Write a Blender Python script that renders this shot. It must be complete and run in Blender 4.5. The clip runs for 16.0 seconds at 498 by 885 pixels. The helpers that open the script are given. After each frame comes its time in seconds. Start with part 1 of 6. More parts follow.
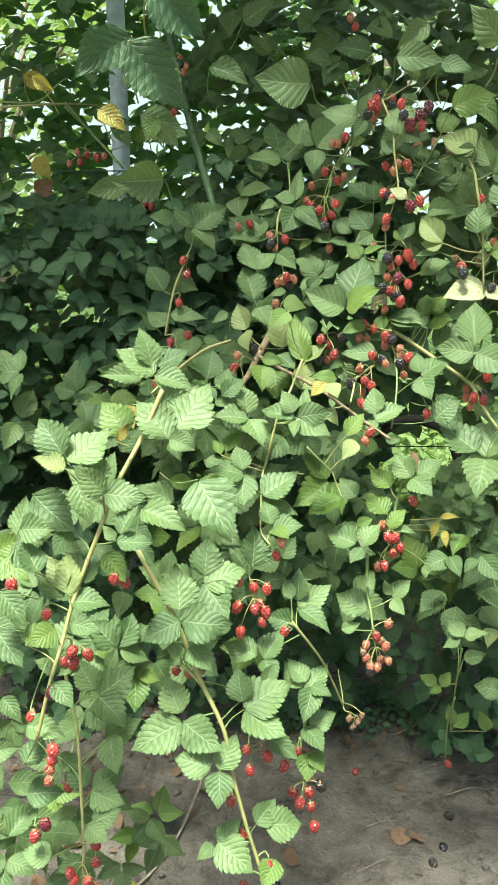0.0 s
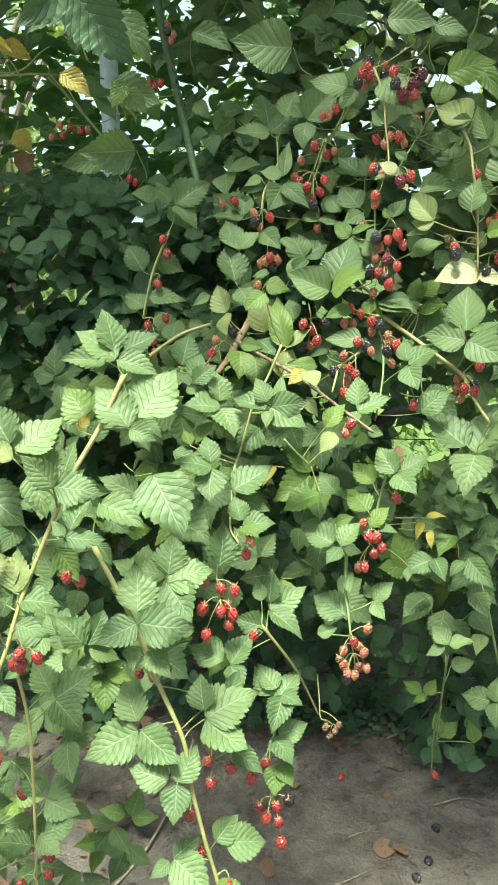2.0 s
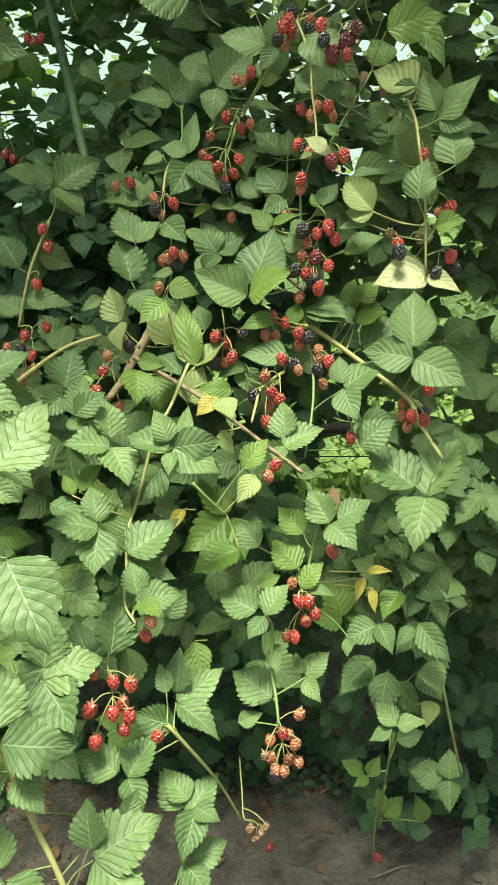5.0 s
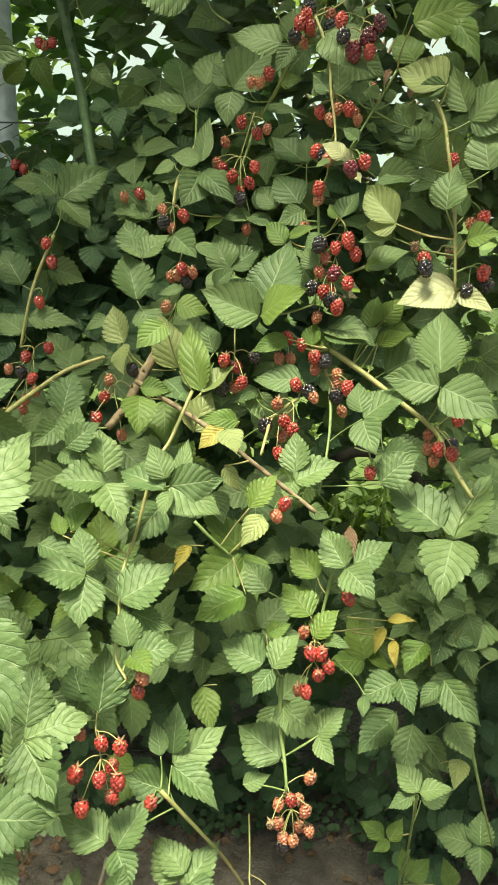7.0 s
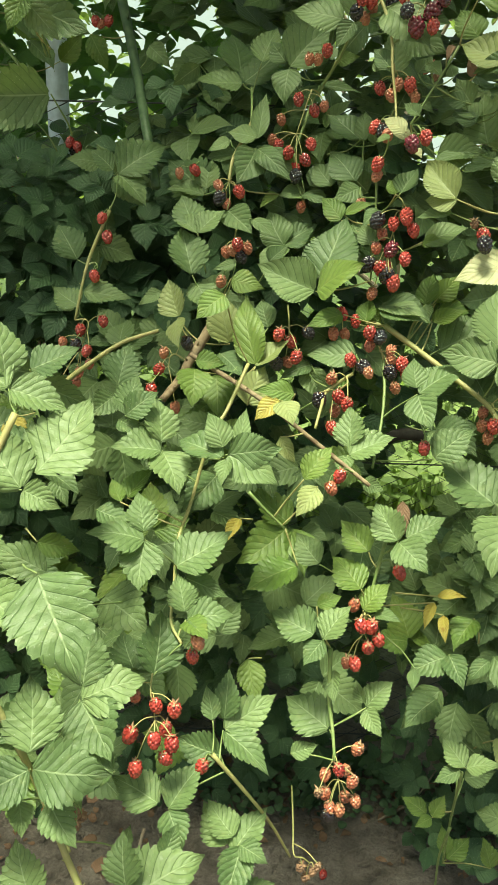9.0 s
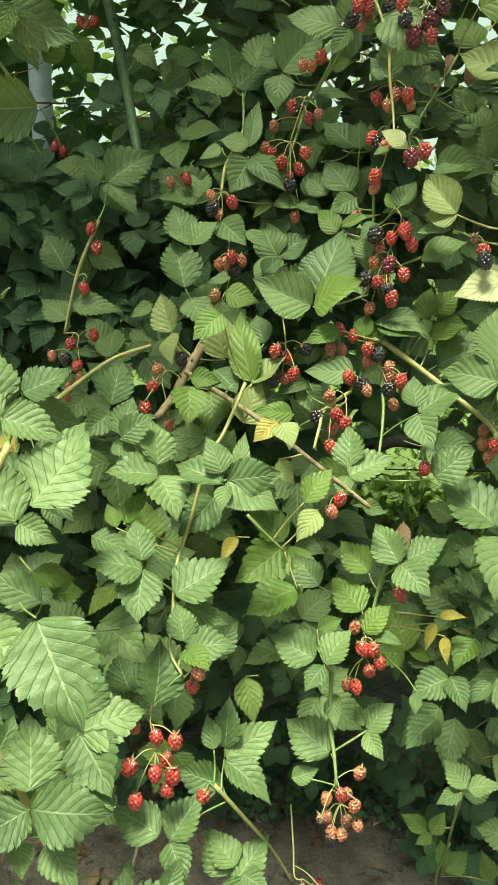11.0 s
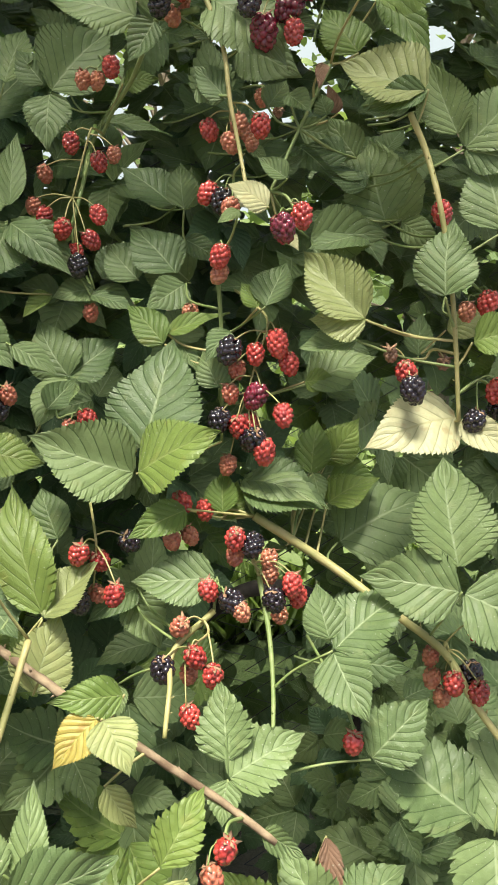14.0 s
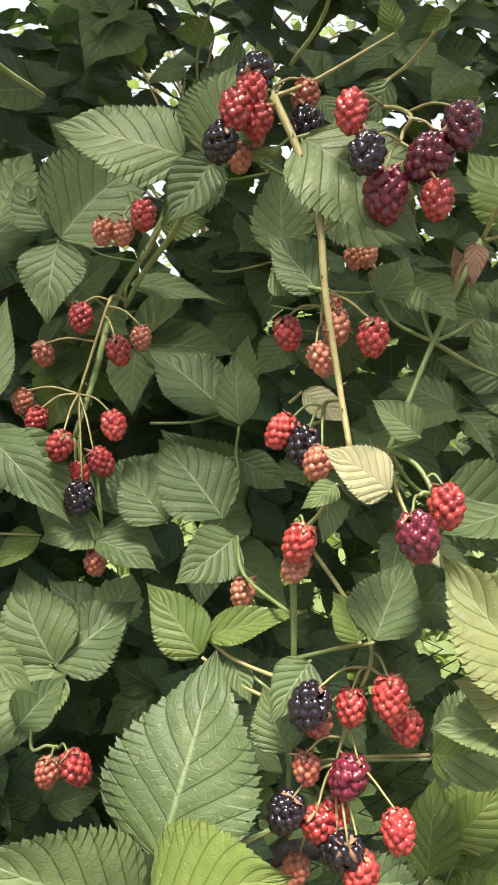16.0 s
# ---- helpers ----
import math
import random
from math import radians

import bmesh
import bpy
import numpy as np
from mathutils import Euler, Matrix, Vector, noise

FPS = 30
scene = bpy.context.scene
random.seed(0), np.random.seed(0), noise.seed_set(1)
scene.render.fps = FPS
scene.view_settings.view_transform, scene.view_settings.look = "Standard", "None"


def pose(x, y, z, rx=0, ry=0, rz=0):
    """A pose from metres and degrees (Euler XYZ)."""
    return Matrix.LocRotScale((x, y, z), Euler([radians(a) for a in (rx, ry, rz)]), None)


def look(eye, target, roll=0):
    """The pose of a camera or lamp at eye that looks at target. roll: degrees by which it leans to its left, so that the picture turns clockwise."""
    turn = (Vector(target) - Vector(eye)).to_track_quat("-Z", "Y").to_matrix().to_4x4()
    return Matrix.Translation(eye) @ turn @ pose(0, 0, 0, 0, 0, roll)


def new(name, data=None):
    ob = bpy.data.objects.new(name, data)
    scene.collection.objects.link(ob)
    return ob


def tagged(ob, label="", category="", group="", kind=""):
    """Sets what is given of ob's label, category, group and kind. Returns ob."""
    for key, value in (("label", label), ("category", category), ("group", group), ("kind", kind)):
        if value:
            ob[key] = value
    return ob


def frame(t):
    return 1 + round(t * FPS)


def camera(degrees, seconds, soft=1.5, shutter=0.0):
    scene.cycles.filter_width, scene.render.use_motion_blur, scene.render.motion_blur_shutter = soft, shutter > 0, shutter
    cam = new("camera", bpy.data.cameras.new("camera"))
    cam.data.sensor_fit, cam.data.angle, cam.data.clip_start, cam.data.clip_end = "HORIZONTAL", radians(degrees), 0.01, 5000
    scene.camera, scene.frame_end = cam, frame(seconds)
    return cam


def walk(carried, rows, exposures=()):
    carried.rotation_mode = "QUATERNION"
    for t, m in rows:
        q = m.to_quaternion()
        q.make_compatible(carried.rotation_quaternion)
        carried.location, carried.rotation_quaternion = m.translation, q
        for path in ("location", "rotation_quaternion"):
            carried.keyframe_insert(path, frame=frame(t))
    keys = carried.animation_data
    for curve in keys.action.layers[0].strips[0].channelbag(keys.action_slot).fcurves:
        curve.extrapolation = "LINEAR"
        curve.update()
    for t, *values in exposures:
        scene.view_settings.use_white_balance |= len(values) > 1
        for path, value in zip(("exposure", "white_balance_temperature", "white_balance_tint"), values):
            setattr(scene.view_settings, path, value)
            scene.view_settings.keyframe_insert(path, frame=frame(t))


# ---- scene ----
cam = camera(35.0, 16.0, soft=1.5)
METRES, EYE, TILT, LEAN, TURN = 1.85, 1.46, -15.0, 0.0, 0.0
ROWS = [
    (0.0, 0.0, 0.0, 0.0, -0.0, 0.0, -0.0),
    (0.5, 0.0185, -0.0146, -0.0065, 0.19, -0.12, -0.81),
    (1.0, 0.0381, -0.0193, -0.0107, 0.84, -0.64, -0.95),
    (1.5, 0.0469, -0.0049, -0.0122, 1.48, -0.91, -1.07),
    (2.0, 0.0467, 0.0531, 0.0033, 1.41, -0.89, -0.91),
    (2.5, 0.0368, 0.0969, 0.0183, 0.34, -0.85, -0.41),
    (3.0, 0.0265, 0.131, 0.021, -3.04, -1.62, -0.59),
    (3.5, 0.0324, 0.1589, 0.0298, -3.93, -1.87, -0.34),
    (4.0, 0.0441, 0.1836, 0.0392, -4.25, -1.97, -0.13),
    (6.5, 0.082, 0.2489, 0.0605, -3.31, -1.69, 0.08),
    (7.0, 0.0912, 0.2684, 0.0701, -1.05, -1.62, -0.48),
    (7.5, 0.0974, 0.2774, 0.0737, -0.34, -1.7, -1.43),
    (8.0, 0.1014, 0.2777, 0.0723, 0.9, -1.85, -1.64),
    (8.5, 0.079, 0.2631, 0.0526, 0.94, -1.95, -1.66),
    (11.0, 0.0573, 0.2761, 0.0791, -0.45, -3.09, -1.23),
    (11.5, 0.0425, 0.3168, 0.093, -2.28, -1.46, -0.24),
    (12.0, 0.0042, 0.3714, 0.105, -9.11, -1.83, 2.4),
    (12.5, -0.0196, 0.377, 0.108, -12.39, -1.91, 3.7),
    (13.0, -0.0146, 0.3995, 0.1061, -15.22, -2.18, 3.98),
    (13.5, 0.0259, 0.4661, 0.1315, -15.15, -1.99, 4.72),
    (14.0, 0.0697, 0.5338, 0.1717, -14.63, -0.92, 3.48),
    (14.5, 0.0824, 0.5815, 0.1886, -13.14, -0.1, 1.9),
    (15.0, 0.0913, 0.6316, 0.2216, -12.68, 0.13, 1.04),
    (15.5, 0.093, 0.6632, 0.254, -12.5, 1.21, 0.96),
    (16.0, 0.0911, 0.678, 0.2716, -12.76, 3.4, 0.97),
]
EXPOSURES = [
    (0.0, 1.18, 6200, -15), (3.0, 1.15, 6300, -16), (4.0, 1.03, 6600, -22), (6.5, 0.91, 7200, -18), (7.5, 0.91, 7500, -14), (8.5, 0.88, 7400, -17),
    (11.0, 0.81, 7200, -25), (11.5, 0.88, 7500, -3), (12.0, 0.93, 7100, -7), (12.5, 0.96, 6200, -9), (13.5, 1.01, 6300, -9), (14.0, 0.91, 6600, 5),
    (14.5, 0.88, 6600, 10), (15.0, 0.91, 6800, -27), (15.5, 1.01, 7200, -15), (16.0, 1.13, 6600, 14),
]
walk(cam, [(t, pose(0, 0, EYE, TILT, LEAN, TURN) @ pose(METRES * x, METRES * y, METRES * z, 90 + pitch, roll, yaw)) for t, x, y, z, yaw, pitch, roll in ROWS], EXPOSURES)

# ---- daylight ----
SUN_ELEVATION, SUN_AZIMUTH = 76.0, 212.0
world = bpy.data.worlds.new("sky")
world.use_nodes = True
scene.world = world
sky_node = world.node_tree.nodes.new("ShaderNodeTexSky")
sky_node.sky_type, sky_node.sun_disc = "NISHITA", False
sky_node.sun_elevation, sky_node.sun_rotation = radians(SUN_ELEVATION), radians(SUN_AZIMUTH)
sky_node.air_density, sky_node.dust_density = 1.0, 7.0
background = world.node_tree.nodes["Background"]
background.inputs["Strength"].default_value = 0.097
world.node_tree.links.new(sky_node.outputs["Color"], background.inputs["Color"])
sun_data = bpy.data.lights.new("sun", "SUN")
sun_data.energy, sun_data.angle, sun_data.color = 4.95, radians(15), (1.0, 0.95, 0.86)
sun = new("sun", sun_data)
a, e = radians(SUN_AZIMUTH), radians(SUN_ELEVATION)
sun.matrix_world = look((math.sin(a) * math.cos(e) * 20, math.cos(a) * math.cos(e) * 20, math.sin(e) * 20), (0, 0, 0))


# ---- materials ----
def material(name):
    m = bpy.data.materials.new(name)
    m.use_nodes = True
    t = m.node_tree
    shader = t.nodes["Principled BSDF"]

    def node(kind, **values):
        n = t.nodes.new("ShaderNode" + kind)
        for key, value in values.items():
            if key in n.inputs:
                n.inputs[key].default_value = value
        return n

    return m, t, shader, node


def maths(t, node, op, a, b=None, c=None):
    n = node("Math")
    n.operation = op
    for slot, value in enumerate((a, b, c)):
        if value is None:
            continue
        if isinstance(value, (int, float)):
            n.inputs[slot].default_value = value
        else:
            t.links.new(value, n.inputs[slot])
    return n.outputs[0]


def ramp(t, node, value, *stops):
    n = node("ValToRGB")
    els = n.color_ramp.elements
    while len(els) < len(stops):
        els.new(0.5)
    for el, (at, col) in zip(els, stops):
        el.position, el.color = at, (*col, 1)
    t.links.new(value, n.inputs["Fac"])
    return n.outputs["Color"]


def blend(t, node, fac, a, b, mode="MIX"):
    n = node("MixRGB")
    n.blend_type = mode
    for slot, value in zip(("Fac", "Color1", "Color2"), (fac, a, b)):
        if isinstance(value, tuple):
            n.inputs[slot].default_value = (*value, 1)
        elif isinstance(value, (int, float)):
            n.inputs[slot].default_value = value
        else:
            t.links.new(value, n.inputs[slot])
    return n.outputs["Color"]


def leaf_material(name, deep, fresh, vein, blotch, blotch_amount=0.15, gloss=0.36, through_light=0.25):
    """A leaf blade: midrib and side veins from the blade's own UV, blotches, age, translucency."""
    m, t, shader, node = material(name)
    uv = node("UVMap")
    uv.uv_map = "blade"
    split = node("SeparateXYZ")
    t.links.new(uv.outputs["UV"], split.inputs[0])
    u, v = split.outputs[0], split.outputs[1]
    a = maths(t, node, "ABSOLUTE", maths(t, node, "MULTIPLY_ADD", u, 2.0, -1.0))
    phase = maths(t, node, "SUBTRACT", maths(t, node, "MULTIPLY", v, 7.5), maths(t, node, "MULTIPLY", maths(t, node, "POWER", a, 0.9), 2.4))
    side = maths(t, node, "PINGPONG", phase, 0.5)
    side_line = node("MapRange", **{"From Min": 0.012, "From Max": 0.060, "To Min": 1.0, "To Max": 0.0})
    t.links.new(side, side_line.inputs["Value"])
    rib = node("MapRange", **{"From Min": 0.010, "From Max": 0.045, "To Min": 1.0, "To Max": 0.0})
    t.links.new(a, rib.inputs["Value"])
    veins = maths(t, node, "MAXIMUM", maths(t, node, "MULTIPLY", side_line.outputs[0], 0.7), rib.outputs[0])
    grid = node("Mapping")
    grid.inputs["Scale"].default_value = (15, 24, 1)
    t.links.new(uv.outputs["UV"], grid.inputs["Vector"])
    mesh = node("TexVoronoi", Scale=1.0)
    mesh.feature = "DISTANCE_TO_EDGE"
    t.links.new(grid.outputs[0], mesh.inputs["Vector"])
    net = node("MapRange", **{"From Min": 0.02, "From Max": 0.10, "To Min": 1.0, "To Max": 0.0})
    t.links.new(mesh.outputs["Distance"], net.inputs["Value"])
    info, geo, where = node("ObjectInfo"), node("NewGeometry"), node("TexCoord")
    chance = maths(t, node, "FRACT", maths(t, node, "ADD", info.outputs["Random"], geo.outputs["Random Per Island"]))
    fine = node("TexNoise", Scale=140.0, Detail=3.0)
    t.links.new(geo.outputs["Position"], fine.inputs["Vector"])
    broad = node("TexNoise", Scale=22.0, Detail=3.0)
    t.links.new(geo.outputs["Position"], broad.inputs["Vector"])
    spots = node("TexNoise", Scale=75.0, Detail=4.0)
    t.links.new(geo.outputs["Position"], spots.inputs["Vector"])
    body = blend(t, node, chance, deep, fresh)
    body = blend(t, node, maths(t, node, "MULTIPLY", broad.outputs["Fac"], 0.55), body, fresh)
    shade = maths(t, node, "MULTIPLY_ADD", fine.outputs["Fac"], 0.5, 0.75)
    body = blend(t, node, 1.0, body, shade, "MULTIPLY")
    patch = node("MapRange", **{"From Min": 0.58, "From Max": 0.70, "To Min": 0.0, "To Max": blotch_amount * 2})
    t.links.new(spots.outputs["Fac"], patch.inputs["Value"])
    body = blend(t, node, patch.outputs[0], body, blotch)
    body = blend(t, node, maths(t, node, "MULTIPLY", side_line.outputs[0], 0.62), body, tuple(c * 0.7 for c in deep))
    body = blend(t, node, maths(t, node, "MULTIPLY", rib.outputs[0], 0.8), body, vein)
    body = blend(t, node, maths(t, node, "MULTIPLY", net.outputs[0], 0.05), body, vein)
    dots = node("TexVoronoi", Scale=170.0)
    t.links.new(geo.outputs["Position"], dots.inputs["Vector"])
    speck = node("MapRange", **{"From Min": 0.07, "From Max": 0.13, "To Min": 0.5, "To Max": 0.0})
    t.links.new(dots.outputs["Distance"], speck.inputs["Value"])
    body = blend(t, node, speck.outputs[0], body, (0.45, 0.47, 0.36))
    t.links.new(body, shader.inputs["Base Color"])
    shader.inputs["Specular IOR Level"].default_value = 0.5
    shader.inputs["Sheen Weight"].default_value = 0.07
    shader.inputs["Sheen Roughness"].default_value = 0.4
    rough = maths(t, node, "MULTIPLY_ADD", fine.outputs["Fac"], 0.3, gloss - 0.05)
    t.links.new(rough, shader.inputs["Roughness"])
    pillow = maths(t, node, "MULTIPLY", maths(t, node, "POWER", maths(t, node, "MULTIPLY", side, 2.0), 0.55), 0.8)
    height = maths(t, node, "ADD", maths(t, node, "MULTIPLY_ADD", veins, -0.25, pillow), maths(t, node, "MULTIPLY_ADD", net.outputs[0], -0.12, maths(t, node, "MULTIPLY", fine.outputs["Fac"], 0.25)))
    bump = node("Bump", Strength=0.7, Distance=0.0014)
    t.links.new(height, bump.inputs["Height"])
    t.links.new(bump.outputs[0], shader.inputs["Normal"])
    glow = node("BsdfTranslucent")
    t.links.new(blend(t, node, 0.5, body, (fresh[0] * 1.5, fresh[1] * 1.6, fresh[2] * 0.7)), glow.inputs["Color"])
    mix = node("MixShader")
    mix.inputs["Fac"].default_value = through_light
    t.links.new(shader.outputs[0], mix.inputs[1])
    t.links.new(glow.outputs[0], mix.inputs[2])
    t.links.new(mix.outputs[0], t.nodes["Material Output"].inputs["Surface"])
    return m


LEAF = {
    "green": leaf_material("bramble_leaf_green", (0.046, 0.094, 0.030), (0.185, 0.252, 0.098), (0.30, 0.37, 0.19), (0.25, 0.28, 0.11), 0.15, 0.40, 0.22),
    "lime": leaf_material("bramble_leaf_lime", (0.085, 0.155, 0.030), (0.180, 0.250, 0.055), (0.27, 0.33, 0.11), (0.28, 0.27, 0.07)),
    "pale": leaf_material("bramble_leaf_pale", (0.19, 0.23, 0.08), (0.32, 0.35, 0.14), (0.33, 0.37, 0.17), (0.36, 0.34, 0.14)),
    # Cream leaf; its brightness also stands in for direct sun.
    "cream": leaf_material("bramble_leaf_cream", (0.42, 0.42, 0.22), (0.60, 0.58, 0.34), (0.50, 0.47, 0.24), (0.40, 0.26, 0.12), 0.3),
    "yellow": leaf_material("bramble_leaf_yellow", (0.31, 0.24, 0.045), (0.46, 0.37, 0.09), (0.34, 0.36, 0.08), (0.26, 0.14, 0.03), 0.4),
    "brown": leaf_material("bramble_leaf_dry", (0.14, 0.075, 0.045), (0.27, 0.155, 0.10), (0.22, 0.13, 0.08), (0.09, 0.045, 0.03), 0.4, 0.6),
    # Dark shrub leaf, also used to paint shade on bramble and overhead leaves.
    "shade": leaf_material("shrub_leaf_painted_shade", (0.032, 0.075, 0.032), (0.078, 0.140, 0.055), (0.10, 0.17, 0.07), (0.10, 0.13, 0.05), 0.1, 0.42, 0.2),
    "canopy": leaf_material("canopy_leaf", (0.075, 0.160, 0.050), (0.19, 0.31, 0.10), (0.16, 0.26, 0.10), (0.20, 0.24, 0.07), 0.1, 0.42, 0.5),
    "far": leaf_material("far_leaf", (0.11, 0.18, 0.05), (0.27, 0.35, 0.12), (0.2, 0.28, 0.1), (0.2, 0.24, 0.08), 0.1, 0.5, 0.4),
}


def stem_material(name, colour, other, rough=0.5):
    m, t, shader, node = material(name)
    geo = node("NewGeometry")
    streak = node("TexNoise", Scale=60.0, Detail=5.0)
    t.links.new(geo.outputs["Position"], streak.inputs["Vector"])
    grain = node("TexNoise", Scale=500.0, Detail=3.0)
    t.links.new(geo.outputs["Position"], grain.inputs["Vector"])
    t.links.new(ramp(t, node, streak.outputs["Fac"], (0.35, colour), (0.65, other)), shader.inputs["Base Color"])
    shader.inputs["Roughness"].default_value = rough
    bump = node("Bump", Strength=0.5, Distance=0.0008)
    t.links.new(grain.outputs["Fac"], bump.inputs["Height"])
    t.links.new(bump.outputs[0], shader.inputs["Normal"])
    return m


STEM = {
    "tan": stem_material("cane_tan", (0.30, 0.30, 0.11), (0.42, 0.36, 0.16)),
    "green": stem_material("cane_green", (0.16, 0.23, 0.07), (0.26, 0.31, 0.12)),
    "brown": stem_material("cane_brown", (0.14, 0.090, 0.055), (0.33, 0.25, 0.16), 0.9),
    "dark": stem_material("cane_dark_green", (0.045, 0.085, 0.035), (0.09, 0.135, 0.06)),
    "bark": stem_material("bark_dark", (0.018, 0.015, 0.012), (0.045, 0.038, 0.03), 0.9),
    "calyx": stem_material("calyx", (0.24, 0.13, 0.075), (0.40, 0.25, 0.15), 0.8),
    "twig": stem_material("dry_twig", (0.20, 0.15, 0.11), (0.32, 0.26, 0.20), 0.85),
}


def berry_material(name, low, high, gloss=0.16, under=0.0):
    m, t, shader, node = material(name)
    info, drupelet, geo = node("ObjectInfo"), node("Attribute"), node("NewGeometry")
    drupelet.attribute_name = "drupelet"
    both = maths(t, node, "MULTIPLY_ADD", info.outputs["Random"], 0.5, maths(t, node, "MULTIPLY", drupelet.outputs["Fac"], 0.5))
    bloom = node("TexNoise", Scale=320.0, Detail=3.0)
    t.links.new(geo.outputs["Position"], bloom.inputs["Vector"])
    skin = blend(t, node, both, low, high)
    skin = blend(t, node, 1.0, skin, maths(t, node, "MULTIPLY_ADD", bloom.outputs["Fac"], 0.5, 0.75), "MULTIPLY")
    t.links.new(skin, shader.inputs["Base Color"])
    t.links.new(maths(t, node, "MULTIPLY_ADD", bloom.outputs["Fac"], 0.2, gloss - 0.06), shader.inputs["Roughness"])
    shader.inputs["Specular IOR Level"].default_value = 0.6
    shader.inputs["Coat Weight"].default_value = 0.7
    shader.inputs["Coat Roughness"].default_value = 0.13
    shader.inputs["Subsurface Weight"].default_value = under
    shader.inputs["Subsurface Radius"].default_value = (0.004, 0.0015, 0.001)
    return m


BERRY = {
    "red": berry_material("berry_red", (0.21, 0.013, 0.014), (0.60, 0.075, 0.060)),
    "orange": berry_material("berry_orange", (0.36, 0.07, 0.045), (0.52, 0.22, 0.12), 0.32),
    "dark": berry_material("berry_purple", (0.035, 0.006, 0.014), (0.22, 0.014, 0.035), 0.2),
    "black": berry_material("berry_black", (0.006, 0.004, 0.008), (0.018, 0.010, 0.018), 0.18),
    "green": berry_material("berry_unripe", (0.17, 0.085, 0.05), (0.31, 0.17, 0.10), 0.6),
}


def soil_material():
    m, t, shader, node = material("dry_soil")
    geo = node("NewGeometry")
    big = node("TexNoise", Scale=2.2, Detail=5.0)
    mid = node("TexNoise", Scale=14.0, Detail=6.0, Roughness=0.65)
    tiny = node("TexNoise", Scale=160.0, Detail=5.0, Roughness=0.7)
    for n in (big, mid, tiny):
        t.links.new(geo.outputs["Position"], n.inputs["Vector"])
    col = ramp(t, node, mid.outputs["Fac"], (0.3, (0.105, 0.080, 0.066)), (0.48, (0.255, 0.205, 0.175)), (0.72, (0.39, 0.325, 0.285)))
    col = blend(t, node, maths(t, node, "MULTIPLY", big.outputs["Fac"], 0.5), col, (0.125, 0.105, 0.09))
    col = blend(t, node, 1.0, col, maths(t, node, "MULTIPLY_ADD", tiny.outputs["Fac"], 1.2, 0.42), "MULTIPLY")
    split = node("SeparateXYZ")
    t.links.new(geo.outputs["Position"], split.inputs[0])
    turf = node("MapRange", **{"From Min": 2.5, "From Max": 3.1})
    t.links.new(split.outputs[1], turf.inputs["Value"])
    col = blend(t, node, turf.outputs[0], col, blend(t, node, tiny.outputs["Fac"], (0.045, 0.085, 0.02), (0.13, 0.19, 0.05)))
    t.links.new(col, shader.inputs["Base Color"])
    shader.inputs["Roughness"].default_value = 0.95
    crack = node("TexVoronoi", Scale=34.0)
    warp = node("MixRGB", Fac=0.12)
    t.links.new(geo.outputs["Position"], warp.inputs["Color1"])
    t.links.new(mid.outputs["Color"], warp.inputs["Color2"])
    t.links.new(warp.outputs[0], crack.inputs["Vector"])
    slit = node("MapRange", **{"From Min": 0.0, "From Max": 0.5, "To Min": -0.5, "To Max": 0.0})
    t.links.new(crack.outputs["Distance"], slit.inputs["Value"])
    bump = node("Bump", Strength=1.0, Distance=0.034)
    t.links.new(maths(t, node, "ADD", mid.outputs["Fac"], maths(t, node, "MULTIPLY_ADD", tiny.outputs["Fac"], 0.6, slit.outputs[0])), bump.inputs["Height"])
    t.links.new(bump.outputs[0], shader.inputs["Normal"])
    return m


SOIL = soil_material()


def metal_material(name, colour, rough, metal):
    m, t, shader, node = material(name)
    geo = node("NewGeometry")
    n = node("TexNoise", Scale=30.0, Detail=5.0)
    t.links.new(geo.outputs["Position"], n.inputs["Vector"])
    t.links.new(ramp(t, node, n.outputs["Fac"], (0.35, tuple(c * 0.7 for c in colour)), (0.6, colour)), shader.inputs["Base Color"])
    shader.inputs["Roughness"].default_value, shader.inputs["Metallic"].default_value = rough, metal
    return m


GALVANISED = metal_material("weathered_galvanised_steel", (0.72, 0.78, 0.84), 0.5, 0.1)
WIRE = metal_material("old_fence_wire", (0.10, 0.10, 0.10), 0.6, 0.6)


# ---- builders ----
def mesh_object(name, bm, mat, parent=None, label=""):
    data = bpy.data.meshes.new(name)
    bm.to_mesh(data)
    bm.free()
    for p in data.polygons:
        p.use_smooth = True
    for one in mat if isinstance(mat, (list, tuple)) else (mat,):
        data.materials.append(one)
    ob = new(name, data)
    if parent:
        ob.parent = parent
    return tagged(ob, label)


def part(name, bm, mat, parent, label=""):
    return mesh_object(name, bm, mat, parent, label)


def curve_points(pts, steps=5):
    """A smooth line through the points."""
    pts = [Vector(p) for p in pts]
    if len(pts) == 2:
        return [pts[0].lerp(pts[1], k / steps) for k in range(steps + 1)]
    ext = [pts[0] * 2 - pts[1], *pts, pts[-1] * 2 - pts[-2]]
    out = []
    for i in range(1, len(ext) - 2):
        p0, p1, p2, p3 = ext[i - 1:i + 3]
        for k in range(steps):
            s = k / steps
            out.append(0.5 * (2 * p1 + (p2 - p0) * s + (2 * p0 - 5 * p1 + 4 * p2 - p3) * s * s + (3 * p1 - p0 - 3 * p2 + p3) * s ** 3))
    return out + [pts[-1]]


